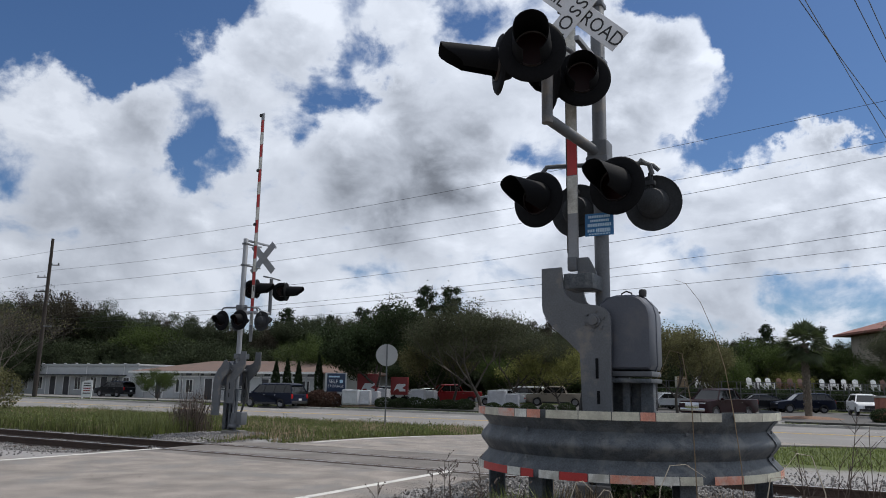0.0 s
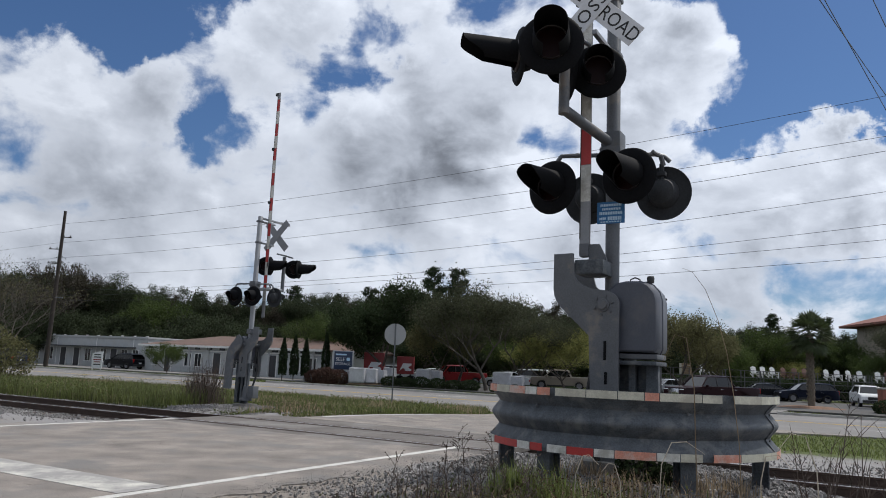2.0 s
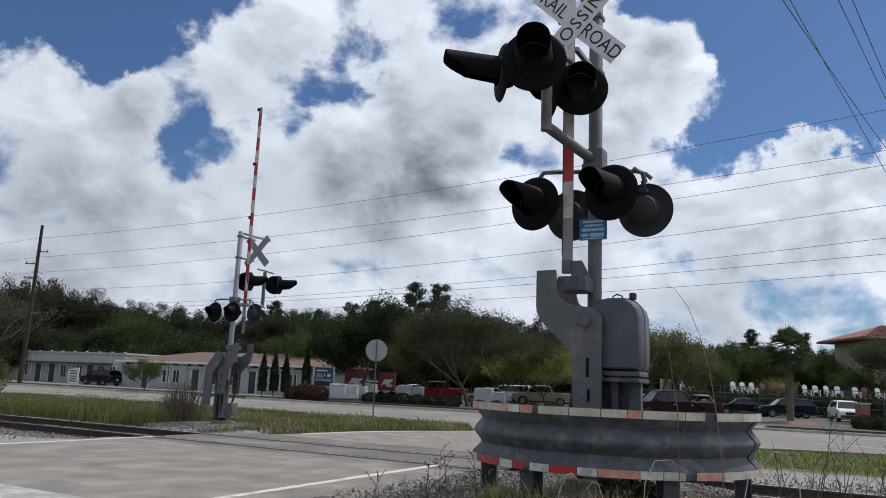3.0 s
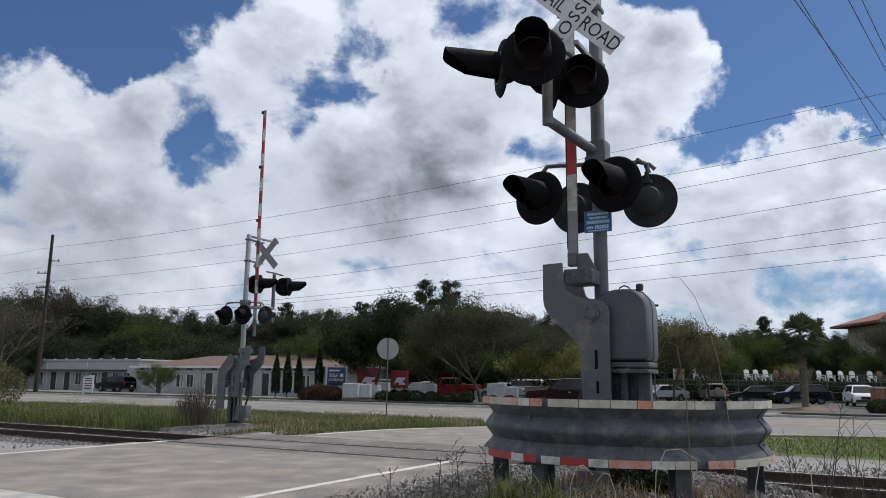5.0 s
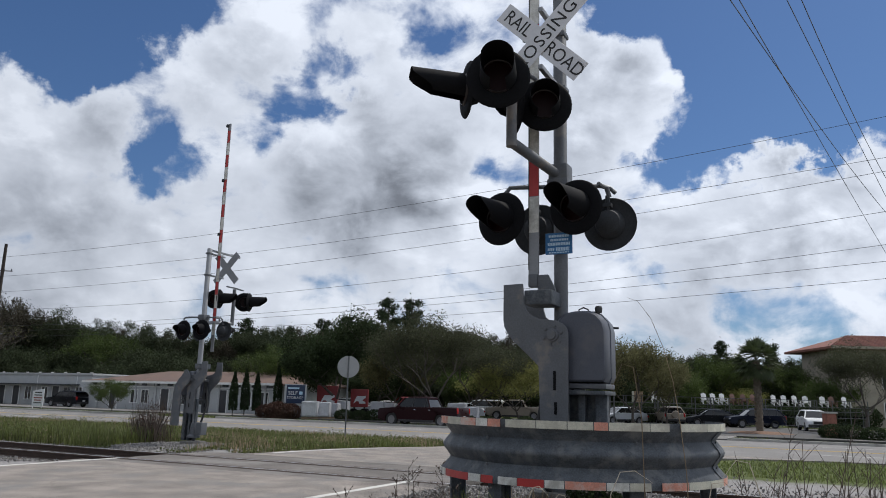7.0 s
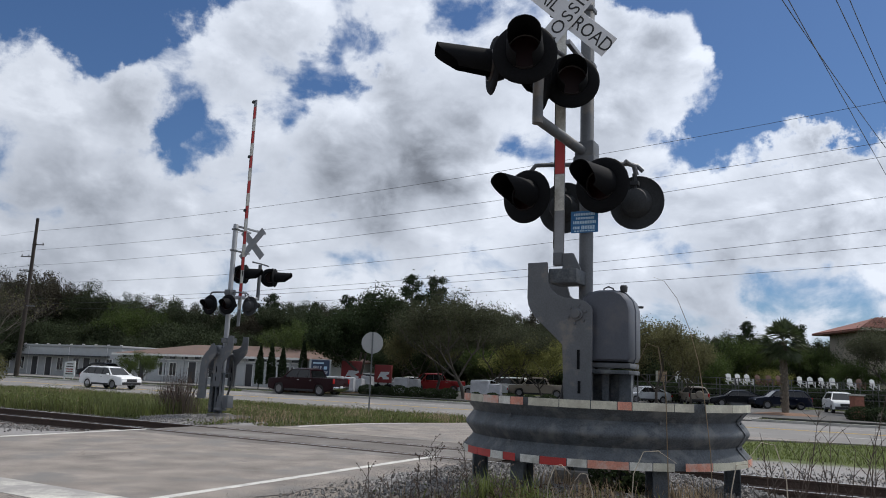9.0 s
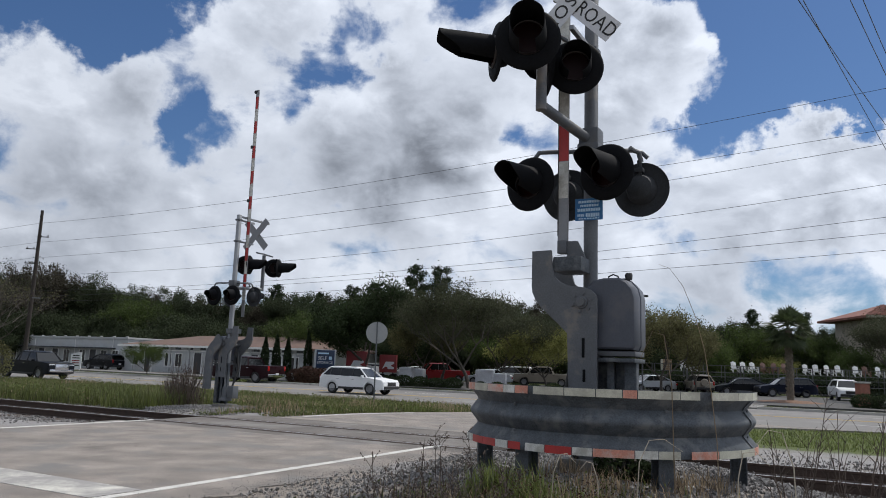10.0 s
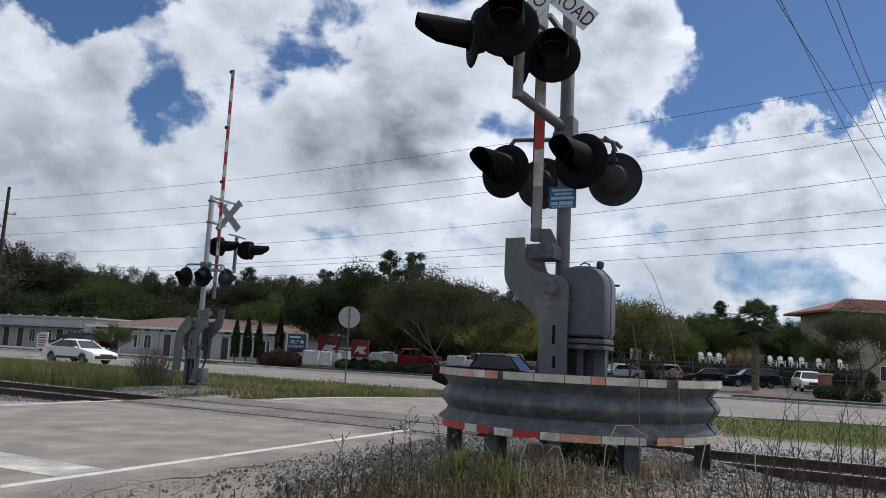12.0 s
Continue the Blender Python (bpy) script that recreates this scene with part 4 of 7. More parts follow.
# ---- plants ----
BARK = material("grey_brown_bark", (0.07, 0.06, 0.05), 0.9, 0, 0.3, 4, 30, 0.5)
PALM_BARK = material("palm_trunk_fibre", (0.13, 0.11, 0.085), 0.9, 0, 0.35, 6, 30, 0.6)
LEAF_DARK = material("dark_oak_leaf", (0.035, 0.050, 0.023), 0.85, 0, 0.35, 0.5, 8, 0, island=0.25, backlit=0.25, spec=0.12)
LEAF_WOOD = material("woodland_leaf", (0.046, 0.058, 0.031), 0.85, 0, 0.35, 0.25, 6, 0, island=0.22, backlit=0.2, random_tint=0.12, spec=0.12)
LEAF_OLIVE = material("olive_grey_new_leaf", (0.125, 0.122, 0.060), 0.85, 0, 0.3, 0.5, 8, 0, island=0.28, backlit=0.4, spec=0.12)
LEAF_GREY = material("grey_green_new_leaf", (0.068, 0.074, 0.044), 0.85, 0, 0.3, 0.5, 8, 0, island=0.28, backlit=0.3, spec=0.12)
LEAF_SPRING = material("yellow_green_spring_leaf", (0.20, 0.205, 0.07), 0.85, 0, 0.3, 0.5, 8, 0, island=0.35, backlit=0.4, spec=0.12)
LEAF_RUSSET = material("budding_brown_leaf", (0.060, 0.054, 0.039), 0.85, 0, 0.35, 0.25, 6, 0, island=0.22, backlit=0.2, random_tint=0.12, spec=0.12)
LEAF_MID = material("mid_green_leaf", (0.065, 0.09, 0.028), 0.85, 0, 0.3, 0.5, 8, 0, island=0.4, backlit=0.3, spec=0.12)
LEAF_PINE = material("pine_needle_clump", (0.028, 0.042, 0.02), 0.85, 0, 0.3, 0.5, 8, 0, island=0.4, backlit=0.12, spec=0.12)
LEAF_BRUSH = material("russet_brush_leaf", (0.065, 0.038, 0.03), 0.85, 0, 0.3, 2, 20, 0, island=0.4, backlit=0.2, spec=0.12)
FROND = material("palm_frond", (0.055, 0.075, 0.03), 0.5, 0, 0.25, 2, 20, 0, island=0.3, backlit=0.2)
GRASS = material("verge_grass_blade", (0.094, 0.112, 0.032), 0.6, 0, 0.3, 0.6, 6, 0, island=0.5, backlit=0.45)
WEED_LEAF = material("verge_weed_leaf", (0.115, 0.125, 0.045), 0.8, 0, 0.3, 0.6, 8, 0, island=0.45, backlit=0.35, spec=0.15)
GRASS_LUSH = material("lush_grass_blade", (0.135, 0.165, 0.05), 0.55, 0, 0.3, 0.6, 6, 0, island=0.4, backlit=0.45)
GRASS_DRY = material("dry_grass_stalk", (0.28, 0.215, 0.14), 0.75, 0, 0.3, 0.8, 8, 0, island=0.5, backlit=0.35)
TWIG = material("weed_twig", (0.07, 0.052, 0.042), 0.85, 0, 0.3, 5, 30, 0, island=0.3)
TWIG_PALE = material("pale_dead_stem", (0.42, 0.37, 0.29), 0.75, 0, 0.2, 5, 30, 0)


def leaf_mesh(name, centres, size, mat, seed, aspect=0.6, droop=0.0):
    """Leaves as bent quads (two triangles that share an edge) round many centres."""
    r = np.random.RandomState(seed)
    c = np.asarray(centres, float)
    n = len(c)
    d = r.normal(size=(n, 3))
    d[:, 2] -= droop
    d /= np.linalg.norm(d, axis=1)[:, None]
    e = np.cross(d, r.normal(size=(n, 3)))
    e /= np.linalg.norm(e, axis=1)[:, None]
    s = size * r.uniform(0.6, 1.3, n)[:, None]
    up = np.cross(d, e)
    verts = np.stack([c - d * s, c + e * s * aspect + up * s * 0.15, c + d * s, c - e * s * aspect + up * s * 0.15], 1).reshape(-1, 3)
    idx = np.arange(n)[:, None] * 4
    faces = (idx + np.array([[0, 1, 2, 3]])).tolist()
    me = bpy.data.meshes.new(name)
    me.from_pydata(verts.tolist(), [], faces)
    me.materials.append(mat)
    return me


def limb_tree(rng, height, spread, trunk_r, fork, levels=3, bend=0.25, bm=None, keep=None, lean=0.0):
    """Trunk and limbs; returns the mesh and the twig ends."""
    bm = bm or bmesh.new()
    ends = []

    def grow(p, d, length, r, level):
        pts, radii = [p], [r]
        n = 4
        for i in range(n):
            d = (d + Vector((rng.gauss(0, bend), rng.gauss(0, bend), rng.gauss(0, bend * 0.5))) * 0.5).normalized()
            p = p + d * length / n
            pts.append(p)
            radii.append(r * (1 - 0.45 * (i + 1) / n))
            if level >= 1:
                ends.append((p, level))
        tube(pts, r, bm, 7 if level == 0 else 4 if level > 1 else 5, radii=radii)
        if level < levels:
            k = rng.randint(4, 6) if level == 0 else rng.randint(3, 4)
            for j in range(k):
                a = 2 * math.pi * (j + rng.random() * 0.7) / k
                out = Vector((math.cos(a), math.sin(a), 0)) * spread + Vector((0, 0, rng.uniform(0.25, 1.0)))
                dd = (d * 0.5 + out * (0.8 if level == 0 else 0.6)).normalized()
                start = pts[-1] if j % 2 == 0 else pts[-2]
                grow(start, dd, length * rng.uniform(0.6, 0.85) if level else (height - fork) * rng.uniform(0.42, 0.55), r * 0.5, level + 1)
    grow(Vector((0, 0, -0.15)), Vector((lean, 0, 1)).normalized(), fork + 0.15, trunk_r, 0)
    return bm, ends


def broad_tree(name, label, seed, height, spread, leaf, leaves, size, fork=1.8, trunk_r=0.16, fill=0.7, levels=3, category="tree", squash=1.0):
    rng = random.Random(seed)
    bm, ends = limb_tree(rng, height, spread, trunk_r, fork, levels)
    zmax = max(p.z for p, _ in ends)
    k = (height - size) / zmax
    for v in bm.verts:
        if v.co.z > fork * 0.6:
            v.co.z = fork * 0.6 + (v.co.z - fork * 0.6) * ((height - size - fork * 0.6) / max(0.1, zmax - fork * 0.6))
    pts = [Vector((p.x, p.y, fork * 0.6 + (p.z - fork * 0.6) * ((height - size - fork * 0.6) / max(0.1, zmax - fork * 0.6)))) for p, l in ends if l >= levels - 1]
    tree = tagged(empty(name, Matrix.Identity(4)), label, category)
    part("trunk", bm, BARK, tree, smooth_deg=60)
    if leaves:
        clumps = [(p, rng.uniform(0.5, 1.0) * fill) for p in pts]
        c = []
        for _ in range(leaves):
            p, r = clumps[rng.randrange(len(clumps))]
            d = Vector((rng.gauss(0, 1), rng.gauss(0, 1), rng.gauss(0, 0.7)))
            d = d.normalized() * r * rng.random() ** 0.45
            c.append((p.x + d.x, p.y + d.y, max(fork * 0.55, (p.z + d.z))))
        me = leaf_mesh("crown", c, size, leaf, seed)
        ob = new("crown", me)
        ob.parent = tree
    return tree


def pine_tree(seed, height, label):
    rng = random.Random(seed)
    bm = tube([(0, 0, -0.2), (0.1, 0.05, height * 0.35), (0, 0.12, height * 0.7), (0.1, 0, height * 0.97)], 0.3, None, 8, radii=[0.24, 0.2, 0.14, 0.04])
    c = []
    for i in range(22):
        z = height * rng.uniform(0.55, 0.98)
        a, ln = rng.uniform(0, 6.28), rng.uniform(0.7, 2.7) * (1.25 - 0.8 * (z / height - 0.55) / 0.45)
        p = Vector((0.05, 0.05, z - 0.3))
        q = Vector((math.cos(a) * ln, math.sin(a) * ln, z + rng.uniform(-0.1, 0.5)))
        tube([p, (p + q) / 2 + Vector((0, 0, 0.1)), q], 0.05, bm, 4, radii=[0.06, 0.045, 0.02])
        for _ in range(150):
            t = rng.uniform(0.45, 1.1)
            o = p.lerp(q, t) + Vector((rng.gauss(0, 0.32), rng.gauss(0, 0.32), rng.gauss(0.1, 0.22)))
            c.append(tuple(o))
    tree = tagged(empty("pine_tree", Matrix.Identity(4)), label, "tree")
    part("trunk", bm, BARK, tree, smooth_deg=60)
    ob = new("crown", leaf_mesh("crown", c, 0.20, LEAF_PINE, seed, 0.45))
    ob.parent = tree
    return tree


def palm_tree(m, height, r):
    rng = random.Random(31)
    t = tagged(empty("palm_tree", m), "cabbage palm with a shaggy trunk and fan fronds", "palm tree")
    pts = [(0, 0, -0.2), (0.05, 0, height * 0.4), (0.02, 0.03, height * 0.7), (0, 0, height)]
    b = tube(pts, 0.2, None, 12, radii=[0.24, 0.2, 0.22, 0.26])
    for k in range(90):
        a, z = k * 2.4, 0.6 + (height - 0.7) * k / 90
        b = box(0.10, 0.05, 0.16, (math.cos(a) * 0.23, math.sin(a) * 0.23, z), 0, b, turn=pose(0, 0, 0, 20 * math.sin(a), -20 * math.cos(a), math.degrees(a)))
    part("trunk", b, PALM_BARK, t)
    for k in range(46):
        a = k * 2.399
        el = rng.uniform(-58, 80)
        ln = r * rng.uniform(0.8, 1.05)
        d = Vector((math.cos(a) * math.cos(radians(el)), math.sin(a) * math.cos(radians(el)), math.sin(radians(el))))
        side = d.cross(Vector((0, 0, 1))).normalized()
        nrm = side.cross(d)
        b = bmesh.new()
        o = Vector((0, 0, height))
        stem = o + d * ln * 0.5
        tube([o, stem], 0.018, b, 4)
        for j in range(15):
            f = radians(-78 + 156 * j / 14)
            tip = stem + (d * math.cos(f) + side * math.sin(f)) * ln * 0.58 + Vector((0, 0, -0.16 * abs(math.sin(f)) - 0.12)) + nrm * rng.uniform(-0.06, 0.06)
            w = (side * math.cos(f) - d * math.sin(f)) * 0.065
            mid = stem.lerp(tip, 0.55) + nrm * 0.03
            vs = [b.verts.new(p) for p in (stem, mid + w, tip, mid - w)]
            b.faces.new(vs)
        part("frond", b, FROND, t, smooth_deg=None)
    return t


def cypress(m, height, r, seed):
    rng = random.Random(seed)
    t = tagged(empty("cypress_tree", m), "slim dark columnar cypress", "tree", "cypress row")
    part("trunk", tube([(0, 0, -0.1), (0, 0, height * 0.9)], 0.05, None, 6), BARK, t)
    c = []
    for _ in range(1500):
        z = rng.uniform(0.15, 1.0) * height
        rr = r * min(1.0, (1.02 - z / height) * 2.4) * (0.6 + 0.4 * math.sqrt(rng.random()))
        a = rng.uniform(0, 6.283)
        c.append((rr * math.cos(a), rr * math.sin(a), z))
    ob = new("crown", leaf_mesh("crown", c, 0.11, LEAF_PINE, seed, 0.5))
    ob.parent = t
    return t


def shrub(name, label, w, h, mat, seed, n=1500, size=0.06):
    rng = random.Random(seed)
    t = tagged(empty(name, Matrix.Identity(4)), label, "shrub")
    b = bmesh.new()
    for k in range(6):
        a = k * 1.05
        tube([(0, 0, -0.05), (math.cos(a) * w * 0.2, math.sin(a) * w * 0.2, h * 0.45), (math.cos(a) * w * 0.36, math.sin(a) * w * 0.36, h * 0.75)], 0.02, b, 4)
    part("stems", b, BARK, t)
    c = []
    for _ in range(n):
        d = Vector((rng.gauss(0, 1), rng.gauss(0, 1), rng.gauss(0, 1))).normalized()
        k = rng.uniform(0.72, 1.0) * (1 + 0.12 * noise.noise(d * 2.5 + Vector((seed, 0, 0))))
        c.append((d.x * w / 2 * k, d.y * w / 2 * k, max(0.02, h * 0.5 + d.z * h * 0.5 * k)))
    ob = new("foliage", leaf_mesh("foliage", c, size, mat, seed))
    ob.parent = t
    return t


def at_px(tan, w):
    y = w / (V.y + V.x * tan)
    return tan * y, y


def stand(x, y):
    return pose(x, y, ground_z(x, y), 0, 0, 0)


def tan0(px):
    return (px - 783) / 1353


def place(proto, spots, seed=1, jitter=0.12):
    """The first spot takes the thing itself, the others copies."""
    rng = random.Random(seed)
    for i, (px, y, k) in enumerate(spots):
        x = tan0(px) * y
        kk = k * rng.uniform(1 - jitter, 1 + jitter) if i else k
        m = pose(x, y, ground_z(x, y) - 0.05, 0, 0, rng.uniform(0, 360))
        ob = proto if i == 0 else copy_thing(proto, m)
        ob.matrix_basis = m @ Matrix.Scale(kk, 4)


def build_trees():
    oak = broad_tree("oak_tree", "broad dark evergreen oak in the car park", 11, 8.4, 1.35, LEAF_DARK, 40000, 0.095, 1.9, 0.24, 1.25)
    place(oak, [(668, 66, 1.02), (612, 84, 0.86), (735, 82, 0.9)], jitter=0.02)
    grey = broad_tree("leafing_tree", "thin grey tree just coming into leaf", 12, 8.3, 0.85, LEAF_GREY, 22000, 0.07, 2.3, 0.17, 1.1, 4)
    place(grey, [(852, 58, 1.05), (1628, 54, 0.86), (800, 70, 1.0), (900, 68, 0.95)], jitter=0.02)
    gold = broad_tree("spring_tree", "yellow-green tree in spring leaf", 13, 6.4, 1.2, LEAF_SPRING, 14000, 0.07, 1.5, 0.13, 0.9)
    place(gold, [(992, 67, 1.0), (945, 78, 0.95), (1395, 90, 0.8)])
    olive = broad_tree("street_tree", "olive-leaved car park tree beside the garden racks", 14, 6.6, 1.3, LEAF_OLIVE, 17000, 0.075, 1.8, 0.14, 1.0)
    place(olive, [(1197, 57, 0.98), (1255, 66, 0.8), (770, 72, 0.95)], jitter=0.03)
    mid = broad_tree("street_tree", "mid-green tree behind the car park", 15, 7.5, 1.2, LEAF_MID, 19000, 0.078, 1.6, 0.16, 1.0)
    place(mid, [(560, 78, 0.9), (1345, 92, 1.0), (1480, 92, 1.0), (252, 100, 1.25), (1240, 96, 1.0), (905, 90, 1.0), (1400, 94, 0.95), (1290, 86, 0.85), (1555, 84, 0.7), (281, 63, 0.34)])
    pine = pine_tree(21, 15.5, "tall pine with clumped needles at the top")
    place(pine, [(752, 104, 0.98), (795, 106, 0.98), (675, 112, 0.88), (500, 118, 0.86), (582, 122, 0.80), (720, 116, 0.86), (540, 124, 0.78), (1358, 104, 0.72), (1455, 108, 0.70), (640, 118, 0.85), (830, 112, 0.84), (925, 118, 0.74)], jitter=0.03)
    woods = [broad_tree("woodland_tree", "dense dull-green woodland tree behind the buildings", 40 + i, 13.5, 0.85 + 0.1 * i, (LEAF_RUSSET, LEAF_WOOD, LEAF_WOOD)[i], 52000, 0.11, 2.0, 0.26, 1.35) for i in range(3)]
    rng = random.Random(77)
    spots = [[], [], []]
    px = -60
    while px < 1660:
        if px < 470:
            h, y = 1.0 - 0.24 * min(1, max(0, (px - 60) / 220)), rng.uniform(104, 122)
        elif px < 1000:
            h, y = 0.84, rng.uniform(98, 118)
        else:
            h, y = 0.62, rng.uniform(98, 116)
        spots[rng.randrange(3)].append((px, y, h * rng.uniform(0.9, 1.06)))
        px += rng.uniform(16, 27)
    for proto, ss in zip(woods, spots):
        place(proto, ss, 5, 0.04)
    low = broad_tree("woodland_tree", "low undergrowth tree at the wood's edge", 51, 7.0, 1.4, LEAF_WOOD, 30000, 0.11, 0.5, 0.15, 1.3)
    place(low, [(px, rng.uniform(94, 103), rng.uniform(0.85, 1.1)) for px in range(-40, 1660, 34)], 6, 0.1)
    th = []
    for _ in range(40000):
        px, y = rng.uniform(-60, 1680), rng.uniform(100, 106)
        th.append((tan0(px) * y, y, ground_z(tan0(px) * y, y) + 5.2 * rng.random()))
    tagged(new("thicket", leaf_mesh("thicket", th, 0.22, LEAF_WOOD, 3)), "dark undergrowth filling the foot of the woods", "undergrowth", kind="stuff")
    bare = broad_tree("bare_tree", "bare winter tree with fine branches", 17, 10.5, 1.0, LEAF_OLIVE, 900, 0.07, 2.6, 0.14, 0.6, 5)
    place(bare, [(10, 78, 1.12), (-45, 80, 1.2)], jitter=0.05)
    x, y = tan0(1427) * 50.5, 50.5
    palm_tree(stand(x, y), 5.0, 1.72)
    for px, h, y in ((487, 3.7, 64), (507, 3.9, 64.5), (527, 3.7, 65), (563, 4.3, 64)):
        x = tan0(px) * y
        cypress(stand(x, y), h, 0.34, px)
    bush = shrub("round_shrub", "clipped round evergreen shrub along the kerb", 1.55, 0.98, LEAF_DARK, 61, 2600, 0.05)
    bush["group"] = "clipped shrubs"
    place(bush, [(p, 60.5 - (p - 650) * 0.022, 0.98) for p in (680, 708, 736, 764, 793, 823)] + [(p, 55, 0.82) for p in (872, 902, 935, 968, 1002)] + [(1562, 45, 1.0), (1600, 44, 1.0), (1640, 43, 1.0)], 9, 0.08)
    dark = shrub("nursery_hedge", "dark evergreen hedge behind the garden racks", 3.6, 2.3, LEAF_DARK, 66, 3600, 0.09)
    place(dark, [(p, 76.5, 1.0) for p in range(1180, 1660, 44)], 12, 0.1)
    brown = shrub("russet_hedge", "russet-brown hedge beside the storage sign", 2.6, 1.6, LEAF_BRUSH, 62, 2600, 0.08)
    place(brown, [(548, 60, 0.75), (566, 59, 0.88), (586, 60, 0.8)], 3, 0.05)
    brush = shrub("dry_brush", "tangle of bare reddish brush beside the mast", 1.3, 1.45, LEAF_BRUSH, 63, 260, 0.03)
    b = bmesh.new()
    r2 = random.Random(5)
    for _ in range(190):
        a, l, tilt = r2.uniform(0, 6.28), r2.uniform(0.9, 1.9), r2.uniform(0.02, 0.28)
        o = Vector((r2.gauss(0, 0.3), r2.gauss(0, 0.25), -0.05))
        d = Vector((math.cos(a) * tilt, math.sin(a) * tilt, 1)).normalized()
        tube([o, o + d * l * 0.5, o + d * l + Vector((math.cos(a), math.sin(a), 0)) * 0.08], 0.006, b, 3, radii=[0.008, 0.006, 0.002])
    part("twig_tangle", b, TWIG, brush)
    place(brush, [(350, 23.8, 0.88), (328, 24.4, 0.75)], 4, 0.03)
    # shaggy brush at the edge of the verge
    edge = shrub("verge_bush", "straggling olive bush on the verge", 2.6, 2.4, LEAF_OLIVE, 64, 2400, 0.06)
    place(edge, [(-8, 39, 1.0), (-60, 37, 1.3)], 4, 0.03)


build_trees()


# ---- grass ----
def blades(name, spots, label, mat, height, seed, width=0.012):
    """Grass as bent blades of two faces each, in one mesh."""
    r = np.random.RandomState(seed)
    p = np.array(spots)
    n = len(p)
    a = r.uniform(0, 2 * np.pi, n)
    h = height * r.uniform(0.45, 1.2, n)
    lean = r.uniform(0.05, 0.6, n) * h
    d = np.stack([np.cos(a), np.sin(a), np.zeros(n)], 1)
    s = np.stack([-np.sin(a), np.cos(a), np.zeros(n)], 1) * (width * r.uniform(0.6, 1.4, n))[:, None]
    z = np.array([0, 0, 1.0])
    mid = p + d * (lean * 0.35)[:, None] + z * (h * 0.6)[:, None]
    tip = p + d * lean[:, None] + z * h[:, None]
    verts = np.stack([p - s, p + s, mid + s * 0.8, mid - s * 0.8, tip], 1).reshape(-1, 3)
    base = np.arange(n) * 5
    faces = [f for k in base.tolist() for f in ((k, k + 1, k + 2, k + 3), (k + 3, k + 2, k + 4))]
    me = bpy.data.meshes.new(name)
    me.from_pydata(verts.tolist(), [], faces)
    me.materials.append(mat)
    return tagged(new(name, me), label, "grass", kind="stuff")


def on_verge(s, w):
    if (ROAD_S0 - 0.25 if w < 14.5 else ROAD_S0 + 1.0) < s < ROAD_S1 + 0.4:
        return False
    if w > MAIN_W0 - 0.15:
        return False
    for edge, sign, rad in ((ROAD_S0 + 1.2, -1, 5.2), (ROAD_S1, 1, 7.5)):
        q = (s - edge) * sign
        if w > MAIN_W0 - rad and 0 <= q < rad:
            k = (w - MAIN_W0 + rad) / rad
            if q < rad * (1 - math.sqrt(max(0, 1 - k * k))) + 0.25:
                return False
    return True


